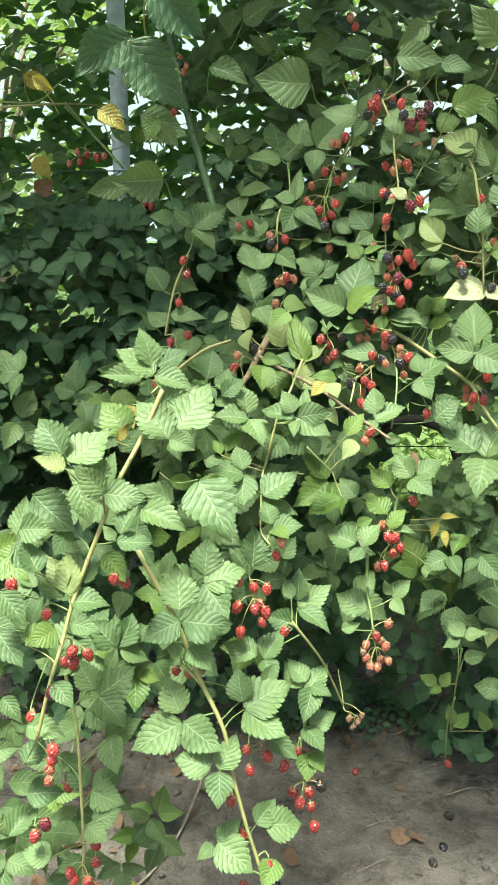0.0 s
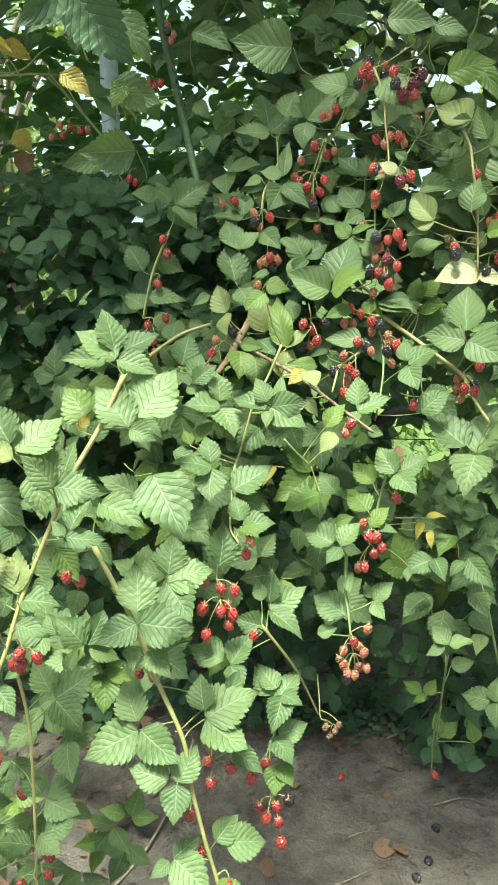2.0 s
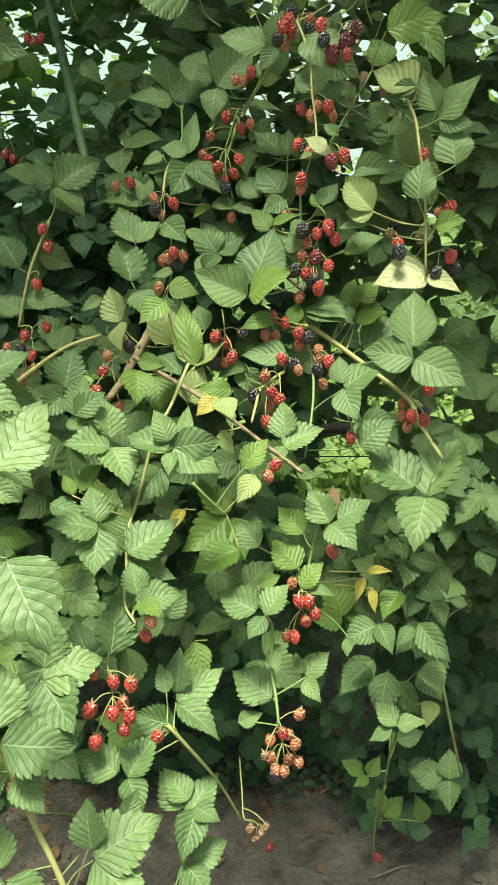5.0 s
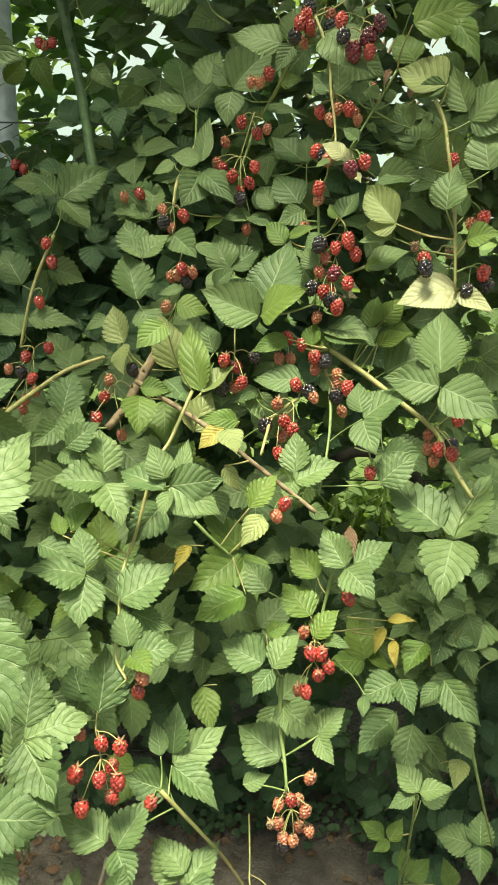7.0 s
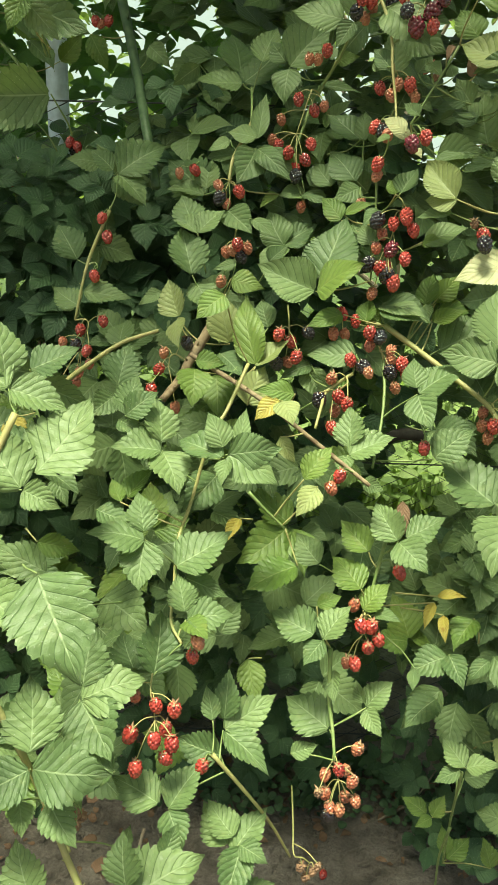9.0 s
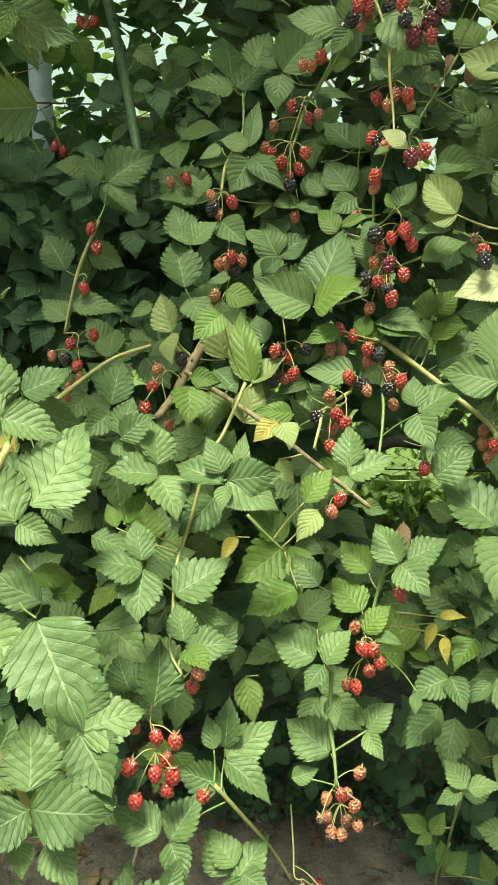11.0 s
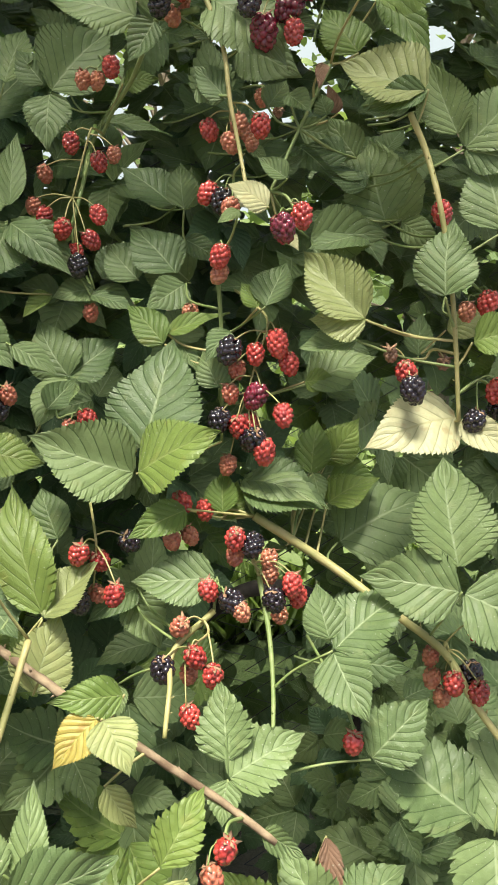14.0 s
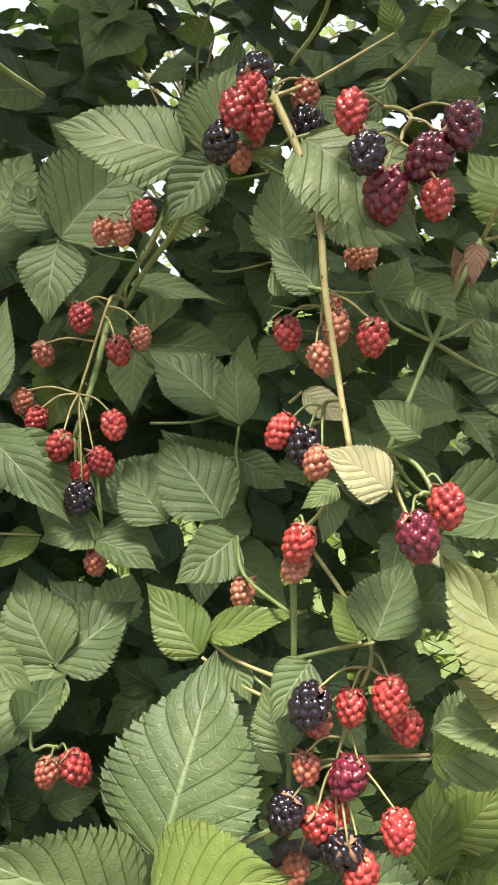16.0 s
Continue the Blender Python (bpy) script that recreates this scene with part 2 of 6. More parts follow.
def tube(bm, pts, r0, r1, sides=7, wobble=0.0, slot=0):
    rings = []
    n = len(pts)
    for i, p in enumerate(pts):
        way = (pts[min(i + 1, n - 1)] - pts[max(i - 1, 0)]).normalized()
        across = way.orthogonal().normalized() if i == 0 else (across - way * across.dot(way)).normalized()
        other = way.cross(across)
        r = r0 + (r1 - r0) * i / max(n - 1, 1)
        ring = []
        for k in range(sides):
            b = 2 * math.pi * k / sides
            rr = r * (1 + wobble * random.uniform(-1, 1))
            ring.append(bm.verts.new(p + (across * math.cos(b) + other * math.sin(b)) * rr))
        rings.append(ring)
    for lo, hi in zip(rings, rings[1:]):
        for k in range(sides):
            bm.faces.new((lo[k], lo[(k + 1) % sides], hi[(k + 1) % sides], hi[k])).material_index = slot
    for ring, flip in ((rings[0], True), (rings[-1], False)):
        bm.faces.new(ring[::-1] if flip else ring).material_index = slot


def blade_arrays(rng, rows, half, teeth, oval=False, cut=1.0):
    """A leaf blade, one long from stalk to tip along y and about one wide: points, faces and UVs.
    The blade is pleated along its side veins and the margin carries forward-pointing double teeth."""
    fold, droop = rng.uniform(0.04, 0.34), rng.uniform(-0.05, 0.20)
    twist, sway, ripple = rng.uniform(-0.14, 0.14), rng.uniform(-0.05, 0.05), rng.uniform(0.015, 0.045)
    lift, lean = rng.uniform(0, 6.3), rng.uniform(0.50, 0.66)
    verts, faces, uvs = [], [], []
    for i in range(rows + 1):
        s = i / rows
        q = min(max(s, 0.004), 0.996)
        w = 0.5 * (q ** 0.5 * (1 - q) ** 0.5 / 0.5 if oval else q ** lean * (1 - q) ** 1.3 / ((lean / (lean + 1.3)) ** lean * (1.3 / (lean + 1.3)) ** 1.3))
        tooth = (s * teeth) % 1.0 if teeth else 0.0
        small = (s * teeth * 2) % 1.0 if teeth else 0.0
        for k in range(-half, half + 1):
            xn = k / half
            edge = abs(xn) ** 5 if teeth else 0.0
            jag = 1 + cut * edge * (0.095 * tooth + 0.04 * small - 0.06)
            x = xn * w * jag
            y = s + 0.030 * cut * edge * (tooth - 0.25) * (1 - s)
            pleat = 0.0 if oval else 0.020 * (0.5 + 0.5 * cut) * (abs(((s * 7.5 - abs(xn) ** 0.9 * 2.4) % 1.0) - 0.5) - 0.25) * min(abs(xn) * 4, 1) * w * 2
            z = fold * abs(xn) * w + 2.2 * droop * s * (1 - s) + twist * xn * w * s - pleat + ripple * math.sin(9 * s + lift + 2 * xn) * abs(xn)
            z -= 0.25 * droop * xn * xn * w
            verts.append((x + sway * math.sin(math.pi * s), y, z))
            uvs.append((xn / 2 + 0.5, s))
    wide = 2 * half + 1
    for i in range(rows):
        for k in range(2 * half):
            a = i * wide + k
            faces.append((a, a + 1, a + wide + 1, a + wide))
    return np.array(verts), np.array(faces), np.array(uvs)


def mesh_from(name, verts, faces, uvs, mat):
    data = bpy.data.meshes.new(name)
    data.from_pydata(verts.tolist(), [], faces.tolist())
    layer = data.uv_layers.new(name="blade")
    layer.data.foreach_set("uv", uvs[faces.ravel()].ravel().astype(np.float32))
    data.polygons.foreach_set("use_smooth", [True] * len(data.polygons))
    data.materials.append(mat)
    return data


rng = np.random.default_rng(11)
BLADES = [blade_arrays(rng, 120, 5, 20) for _ in range(10)]
MIDDLE_BLADES = [blade_arrays(rng, 35, 2, 7, cut=2.0) for _ in range(6)]
SMALL_BLADES = [blade_arrays(rng, 20, 2, 5, cut=2.2) for _ in range(6)]
FAR_BLADES = [blade_arrays(rng, 14, 1, 7) for _ in range(6)]
OVAL_BLADES = [blade_arrays(rng, 6, 1, 0, True) for _ in range(5)]
TONES = ("green", "lime", "pale", "cream", "yellow", "brown", "shade")
FRONT_BLADES = [blade_arrays(rng, 63, 3, 9, cut=1.75) for _ in range(10)]
LEAFLET = {tone: [mesh_from("leaflet", *b, LEAF[tone]) for b in BLADES] for tone in TONES}
FRONT_LEAFLET = {tone: [mesh_from("leaflet", *b, LEAF[tone]) for b in FRONT_BLADES] for tone in TONES}


def close_by(p):
    """The heart of the thicket, which is passed at arm's length."""
    return 0.05 < p.x < 0.55 and 1.12 < p.z < 1.85 and p.y < 2.0


chance = random.Random(21)


def blade_matrix(base, tip, normal, width):
    base, tip = Vector(base), Vector(tip)
    way = tip - base
    length = way.length
    y = way / length
    z = Vector(normal)
    z = (z - y * z.dot(y)).normalized()
    x = y.cross(z)
    m = Matrix((x, y, z)).transposed().to_4x4()
    m.translation = base
    return m @ Matrix.Diagonal((width, length, length, 1))


# ---- canes, leaves and fruit of the bramble ----
CANES, PLACED = [], []
CANE_LABEL = {
    "tan": "arching bramble cane, yellowish tan, with leaves and berries",
    "green": "thin green bramble shoot with toothed leaves and berries",
    "brown": "old woody brown bramble cane among the leaves",
    "dark": "thick dark green upright bramble cane with leaves",
}


def cane(colour, radius, *points):
    """One cane with its prickles; leaves and fruit join the nearest one."""
    line = curve_points(points, 6)
    thing = tagged(new("bramble_cane"), CANE_LABEL[colour], "bramble", "canes of the bramble")
    thing.location = line[0]
    bm = bmesh.new()
    local = [p - line[0] for p in line]
    tube(bm, local, radius, radius * 0.65, 8, 0.16 if colour == "brown" else 0.06)
    for k in range(3, len(local) - 1, 2 if colour != "brown" else 3):
        way = (local[k] - local[k - 1]).normalized()
        side = way.orthogonal()
        side.rotate(Matrix.Rotation(chance.uniform(0, 6.28), 3, way))
        root = local[k] + side.normalized() * radius * 0.8
        tube(bm, [root, root + side.normalized() * radius * 0.9 - way * radius * 0.5], radius * 0.28, radius * 0.03, 4)
    part("stem", bm, STEM[colour], thing)
    CANES.append((thing, line))
    return thing


def nearest_cane(p):
    best = None
    for thing, line in CANES:
        for q in line:
            d = (q - p).length
            if best is None or d < best[0]:
                best = (d, thing, q)
    return best


def leaf(tone, normal, joint, *tips, wide=False, slim=False):
    """A bramble leaf of one or several toothed leaflets that spread from its joint, on a stalk from the nearest cane."""
    joint, normal = Vector(joint), Vector(normal)
    PLACED.extend(joint.lerp(Vector(tip), 0.5) for tip in tips)
    far, thing, root = nearest_cane(joint - Vector((0, 0, 0.025)))
    if far > 0.10:
        root = joint + (root - joint).normalized() * 0.05 + Vector((0, 0.055, -0.02))
    base = thing.location
    bm = bmesh.new()
    bend = joint.lerp(root, 0.5) + Vector((chance.uniform(-1, 1), 1.2, -0.6)) * 0.10 * (joint - root).length
    tube(bm, [p - base for p in curve_points((root, bend, joint), 4)], 0.0014, 0.0010, 5)
    stalk = part("leaf", bm, STEM["green" if tone == "green" else "tan"], thing, "" if tone == "green" else {"lime": "yellow-green bramble leaf", "pale": "pale yellowish bramble leaf", "cream": "cream bramble leaf, partly sunlight painted into the colour", "yellow": "yellowed bramble leaf", "brown": "dry brown curled leaf", "shade": "broad leaf with canopy shade painted into its colour"}[tone])
    for k, tip in enumerate(tips):
        tip = Vector(tip)
        gap = 0.18 if len(tips) > 1 else 0.03
        start = joint.lerp(tip, gap if k == 0 else 0.03)
        length = (tip - start).length
        ratio = chance.uniform(0.36, 0.44) if slim else chance.uniform(0.72, 0.84) if wide else chance.uniform(0.56, 0.68)
        tilt = normal.copy()
        tilt.rotate(Matrix.Rotation(chance.gauss(0, 0.18), 3, (tip - start).normalized()))
        piece = new("leaflet", chance.choice((LEAFLET if close_by(joint) else FRONT_LEAFLET)[tone]))
        piece.parent = stalk
        piece.matrix_basis = Matrix.Translation(-base) @ blade_matrix(start, tip, tilt, length * ratio)
    return stalk


def berry_mesh(kind, seed, fine, long, girth, count, grain):
    """One skin swollen into packed drupelets, under a calyx of five sepals."""
    r = random.Random(seed)
    golden = math.pi * (3 - 5 ** 0.5)
    middle = Vector((0, 0, -long * 0.92))
    seeds = []
    for k in range(count):
        c = 0.95 - 1.93 * (k + 0.5) / count
        s = (1 - c * c) ** 0.5
        b = golden * k + r.uniform(-0.18, 0.18)
        fat = girth * (0.90 + 0.12 * c)
        seeds.append((s * math.cos(b) * fat, s * math.sin(b) * fat, c * long, grain * r.uniform(0.86, 1.04), r.random()))
    at, size = np.array([q[:3] for q in seeds]), np.array([q[3] for q in seeds])
    bm = bmesh.new()
    bmesh.ops.create_icosphere(bm, subdivisions=fine, radius=1.0)
    bm.verts.ensure_lookup_table()
    shade = bm.verts.layers.float.new("drupelet")
    ways = np.array([v.co[:] for v in bm.verts])
    ways /= np.linalg.norm(ways, axis=1)[:, None]
    along = ways @ at.T
    off = (at ** 2).sum(1)[None, :] - along ** 2
    inside = size[None, :] ** 2 - off
    reach = np.where(inside > 0, along + np.sqrt(np.maximum(inside, 0)), 0.0)
    core = 0.80 / np.sqrt((ways[:, 0] ** 2 + ways[:, 1] ** 2) / girth ** 2 + ways[:, 2] ** 2 / long ** 2)
    best = reach.argmax(1)
    far = np.maximum(reach.max(1), core)
    for v, w, d, k in zip(bm.verts, ways, far, best):
        v.co = middle + Vector(w * d)
        v[shade] = seeds[k][4]
    drupes = len(bm.faces)
    for k in range(5):
        b = 2 * math.pi * k / 5 + r.uniform(-0.3, 0.3)
        out = Vector((math.cos(b), math.sin(b), 0))
        side = Vector((-math.sin(b), math.cos(b), 0))
        up = r.uniform(-0.003, 0.005)
        mid, end = out * 0.0050 + Vector((0, 0, 0.0014)), out * r.uniform(0.007, 0.010) + Vector((0, 0, up))
        v = [bm.verts.new(p) for p in (Vector((0, 0, 0.0010)), mid - side * 0.0021, end, mid + side * 0.0021, Vector((0, 0, -0.0012)), mid - Vector((0, 0, 0.0008)))]
        for f in ((0, 1, 2), (0, 2, 3), (4, 5, 1), (4, 3, 5), (5, 2, 1), (5, 3, 2)):
            bm.faces.new([v[i] for i in f])
    bm.faces.ensure_lookup_table()
    for f in bm.faces[drupes:]:
        f.material_index = 1
    data = bpy.data.meshes.new("berry")
    bm.to_mesh(data)
    bm.free()
    for p in data.polygons:
        p.use_smooth = True
    data.materials.append(BERRY["red" if kind == "big" else kind])
    data.materials.append(STEM["calyx"])
    return data


BERRY_SIZES = {
    "red": (0.0100, 0.0077, 46, 0.0025),
    "big": (0.0125, 0.0092, 56, 0.0027),
    "orange": (0.0088, 0.0070, 42, 0.0023),
    "dark": (0.0110, 0.0086, 46, 0.0029),
    "black": (0.0108, 0.0088, 42, 0.0031),
    "green": (0.0060, 0.0052, 26, 0.0020),
}
BERRIES = {kind: [berry_mesh(kind, s, 5, *size) for s in (1, 2, 3)] for kind, size in BERRY_SIZES.items()}
FAR_BERRIES = {kind: [berry_mesh(kind, s, 4, *size) for s in (4, 5, 6)] for kind, size in BERRY_SIZES.items()}
BERRY_LABEL = {"red": "unripe red berry", "big": "plump red berry", "orange": "pale orange-red berry", "dark": "half-ripe purple berry", "black": "ripe black berry", "green": "small green unripe berry"}


def cluster(root, *fruit):
    """A truss of berries: its branching stalks, and each berry hanging by its calyx."""
    root = Vector(root)
    far, thing, start = nearest_cane(root)
    if far > 0.045:
        start = root + (Vector((0, 0.12, 0.02)) if root.z > 0.4 else Vector((-0.01, 0.03, 0.16)))
    base = thing.location
    bm = bmesh.new()
    tops = [Vector(f[2:]) for f in fruit]
    low = sum(tops, Vector()) / len(tops)
    spine = [start, root.lerp(start, 0.3) + Vector((0, 0.004, 0.006)), root, root.lerp(low, 0.55) + Vector((0, 0.008, 0)), low + Vector((0, 0.010, 0))]
    line = curve_points(spine, 4)
    tube(bm, [p - base for p in line], 0.0015, 0.0010, 6)
    twigs = []
    for top in tops:
        q = min(line[4:], key=lambda p: (p + Vector((0, 0, -0.012)) - top).length + (0.02 if p.z < top.z else 0))
        twig = bmesh.new()
        tube(twig, [p - base for p in curve_points((q, q.lerp(top, 0.5) + Vector((0, 0.002, 0.004)), top), 3)], 0.0009, 0.0007, 5)
        twigs.append(twig)
    truss = part("fruit_stalk", bm, STEM["tan" if len(fruit) > 3 else "green"], thing)
    for twig in twigs:
        part("pedicel", twig, STEM["tan" if len(fruit) > 3 else "green"], truss)
    for kind, big, *at in fruit:
        b = new("berry", chance.choice((BERRIES if close_by(root) else FAR_BERRIES)[kind]))
        b.parent = truss
        size = big * chance.uniform(0.94, 1.06)
        b.matrix_basis = Matrix.Translation(Vector(at) - base) @ pose(0, 0, 0, chance.gauss(0, 16), chance.gauss(0, 16), chance.uniform(0, 360)) @ Matrix.Diagonal((size, size, size, 1))
        tagged(b, BERRY_LABEL[kind])
    return truss


def foliage(name, label, category, blades, mat, spots, kind="stuff"):
    """Many leaves in one mesh; spots are (base, tip, normal, width)."""
    vs, fs, us, n = [], [], [], 0
    for base, tip, normal, width in spots:
        v, f, u = blades[chance.randrange(len(blades))]
        m = np.array(blade_matrix(base, tip, normal, width))
        vs.append(v @ m[:3, :3].T + m[:3, 3])
        fs.append(f + n)
        us.append(u)
        n += len(v)
    data = mesh_from(name, np.concatenate(vs), np.concatenate(fs), np.concatenate(us), mat)
    return tagged(new(name, data), label, category, kind=kind)


def spray(r, joint, facing, size, count=3):
    """A leaf of several leaflets for the mass: yields base, tip, normal, width."""
    n = Vector(facing).normalized()
    side = n.orthogonal().normalized()
    side.rotate(Matrix.Rotation(r.uniform(0, 6.28), 3, n))
    other = n.cross(side)
    for k in range(count):
        b = (k - (count - 1) / 2) * 1.25 + r.uniform(-0.15, 0.15)
        way = side * math.cos(b) + other * math.sin(b) + n * r.uniform(-0.25, 0.1)
        long = size * r.uniform(0.8, 1.1) * (1.1 if k == count // 2 else 0.92)
        yield joint + way * long * 0.08, joint + way * long, n + Vector([r.gauss(0, 0.15) for _ in range(3)]), long * r.uniform(0.62, 0.78)


# ---- ground ----
def soil_height(x, y):
    near = max(0.0, 1 - math.hypot(x - 0.3, y - 2) / 8)
    z = 0.030 * noise.noise((x * 1.3, y * 1.3, 3)) + 0.018 * noise.noise((x * 5, y * 5, 7)) + 0.013 * noise.noise((x * 14, y * 14, 1)) + 0.007 * noise.noise((x * 40, y * 40, 5))
    return z * near


def ground():
    def steps(lo, hi, fine):
        near = list(np.arange(lo, hi, fine))
        out, d = [], fine
        a, b = [], []
        x0, x1 = lo, hi
        while x1 < 900:
            d *= 1.45
            x0, x1 = x0 - d, x1 + d
            a.append(x0)
            b.append(x1)
        return a[::-1] + near + [hi] + b

    xs, ys = steps(-0.8, 1.1, 0.009), steps(1.1, 2.5, 0.009)
    verts = [(x, y, soil_height(x, y)) for y in ys for x in xs]
    w = len(xs)
    faces = [(j * w + i, j * w + i + 1, (j + 1) * w + i + 1, (j + 1) * w + i) for j in range(len(ys) - 1) for i in range(w - 1)]
    data = bpy.data.meshes.new("ground")
    data.from_pydata(verts, [], faces)
    data.polygons.foreach_set("use_smooth", [True] * len(data.polygons))
    data.materials.append(SOIL)
    return tagged(new("ground", data), "bare dry grey-brown soil, trodden and uneven", "ground", kind="structure")


ground()


def clods():
    r = random.Random(4)
    bm = bmesh.new()
    for _ in range(2600):
        x, y = r.uniform(-0.7, 1.1), r.uniform(1.25, 2.3)
        s = 0.0015 + 0.012 * r.random() ** 6
        m = Matrix.Translation((x, y, soil_height(x, y) + s * 0.2)) @ pose(0, 0, 0, r.uniform(0, 360), r.uniform(0, 360), r.uniform(0, 360)) @ Matrix.Diagonal((s * r.uniform(0.8, 1.5), s, s * r.uniform(0.5, 0.9), 1))
        made = bmesh.ops.create_icosphere(bm, subdivisions=1, radius=1, matrix=m)
        for v in made["verts"]:
            v.co += Vector([r.gauss(0, s * 0.13) for _ in range(3)])
    ob = mesh_object("soil_crumbs", bm, SOIL)
    tagged(ob, "loose soil crumbs and small stones on the ground", "soil", kind="stuff")


clods()


def thicket_front(x, z):
    """How far off the front of the bramble stands at a place across and up."""
    x, z = min(max(x, -0.45), 0.6), min(max(z, 0.35), 2.1)
    return 1.199 + 0.732 * x - 0.046 * z + 0.326 * x * x - 0.618 * x * z + 0.303 * z * z


def in_gap(p):
    """The opening in the leaves through which the fence shows."""
    s = (p.y - 0.3) / 2.0
    return math.hypot(p.x - 0.08 - 0.43 * s, p.z - 1.45 + 0.65 * s) < 0.035 + 0.095 * s




# ---- the canes that show, with their leaves and fruit ----
cane("dark", 0.0125, (-0.232, 2.338, 2.135), (-0.213, 2.325, 1.970), (-0.182, 2.280, 1.837), (-0.142, 2.210, 1.688), (-0.096, 2.041, 1.546), (-0.066, 1.946, 1.446))
cane("green", 0.0032, (-0.505, 2.336, 1.803), (-0.436, 2.358, 1.718), (-0.345, 2.256, 1.629))
cane("tan", 0.0035, (-0.685, 2.252, 1.775), (-0.583, 2.269, 1.784), (-0.506, 2.334, 1.797), (-0.396, 2.518, 1.816))
cane("green", 0.005, (-0.506, 2.334, 1.791), (-0.452, 2.366, 1.737), (-0.340, 2.248, 1.624))
cane("green", 0.003, (-0.682, 2.247, 1.791), (-0.568, 2.272, 1.793), (-0.508, 2.286, 1.841), (-0.488, 2.303, 1.858))
cane("green", 0.0032, (0.264, 2.059, 1.714), (0.238, 2.045, 1.654), (0.206, 2.014, 1.604), (0.187, 1.943, 1.550), (0.172, 1.918, 1.508))
cane("tan", 0.0026, (0.284, 1.814, 1.728), (0.295, 1.797, 1.698), (0.304, 1.777, 1.658), (0.306, 1.765, 1.620), (0.312, 1.753, 1.576), (0.312, 1.724, 1.537))
cane("green", 0.0030, (0.289, 1.816, 1.699), (0.271, 1.851, 1.701), (0.259, 1.879, 1.700), (0.243, 1.919, 1.659), (0.223, 1.950, 1.627), (0.211, 1.965, 1.601))
cane("green", 0.0021, (0.403, 1.775, 1.652), (0.374, 1.759, 1.604), (0.332, 1.722, 1.539))
cane("green", 0.0022, (0.290, 1.749, 1.482), (0.294, 1.746, 1.411), (0.291, 1.733, 1.315))
cane("tan", 0.0027, (0.109, 1.595, 1.208), (0.082, 1.547, 1.152), (0.061, 1.521, 1.120), (0.037, 1.496, 1.033), (0.025, 1.447, 1.000), (0.023, 1.413, 0.948), (0.023, 1.382, 0.916), (0.039, 1.357, 0.901))
cane("brown", 0.0085, (0.051, 1.762, 1.241), (0.026, 1.728, 1.205), (0.002, 1.698, 1.162), (-0.021, 1.659, 1.136))
cane("brown", 0.0042, (0.018, 1.691, 1.201), (0.061, 1.673, 1.179), (0.109, 1.625, 1.162), (0.145, 1.588, 1.147), (0.191, 1.564, 1.117), (0.237, 1.541, 1.087), (0.280, 1.507, 1.062))
cane("tan", 0.0045, (0.313, 1.696, 1.252), (0.375, 1.665, 1.211), (0.413, 1.612, 1.186), (0.452, 1.580, 1.156), (0.467, 1.548, 1.122), (0.492, 1.513, 1.082))
cane("tan", 0.0029, (0.441, 1.684, 1.602), (0.455, 1.678, 1.571), (0.458, 1.654, 1.529), (0.468, 1.647, 1.475), (0.472, 1.636, 1.417), (0.475, 1.626, 1.350))
cane("tan", 0.0029, (0.263, 1.644, 1.188), (0.225, 1.630, 1.163), (0.215, 1.595, 1.148), (0.206, 1.569, 1.123))
cane("green", 0.0026, (0.310, 1.667, 1.204), (0.309, 1.629, 1.164), (0.302, 1.592, 1.126), (0.287, 1.545, 1.075))
cane("green", 0.0030, (0.310, 1.524, 0.973), (0.296, 1.509, 0.917), (0.286, 1.493, 0.867))
cane("tan", 0.0036, (0.103, 1.954, 1.564), (0.078, 1.930, 1.515), (0.068, 1.912, 1.492), (0.064, 1.885, 1.457))
cane("green", 0.0026, (0.095, 2.054, 1.624), (0.097, 2.007, 1.588), (0.097, 1.966, 1.558))
cane("green", 0.0026, (0.115, 1.517, 1.044), (0.142, 1.513, 1.017), (0.167, 1.514, 0.993))
cane("tan", 0.0045, (-0.200, 1.608, 1.134), (-0.177, 1.646, 1.154), (-0.142, 1.711, 1.178), (-0.097, 1.753, 1.205), (-0.040, 1.765, 1.224))
cane("green", 0.0032, (0.235, 1.460, 0.838), (0.235, 1.441, 0.770), (0.240, 1.423, 0.738), (0.243, 1.395, 0.705))
cane("tan", 0.0028, (0.080, 1.336, 0.756), (0.133, 1.344, 0.680), (0.162, 1.373, 0.611), (0.189, 1.397, 0.538))
cane("tan", 0.0034, (-0.144, 1.920, 1.406), (-0.173, 1.899, 1.337), (-0.184, 1.876, 1.292), (-0.197, 1.856, 1.223))
cane("green", 0.0026, (0.449, 1.497, 0.609), (0.458, 1.553, 0.473), (0.467, 1.598, 0.337))
cane("green", 0.0028, (0.499, 1.457, 0.759), (0.527, 1.456, 0.655), (0.565, 1.480, 0.531))
cane("tan", 0.0030, (-0.129, 1.343, 0.664), (-0.103, 1.290, 0.671), (-0.086, 1.254, 0.675))
cane("tan", 0.0046, (-0.195, 1.272, 0.931), (-0.124, 1.248, 0.796), (-0.088, 1.232, 0.704), (-0.044, 1.196, 0.623), (-0.028, 1.171, 0.549), (-0.006, 1.148, 0.472), (0.010, 1.136, 0.423), (0.029, 1.118, 0.367))
cane("tan", 0.0044, (-0.152, 1.363, 1.190), (-0.188, 1.325, 1.110), (-0.222, 1.282, 1.049), (-0.244, 1.236, 0.991), (-0.271, 1.211, 0.923), (-0.290, 1.182, 0.868), (-0.304, 1.149, 0.811), (-0.317, 1.117, 0.765), (-0.339, 1.094, 0.674))
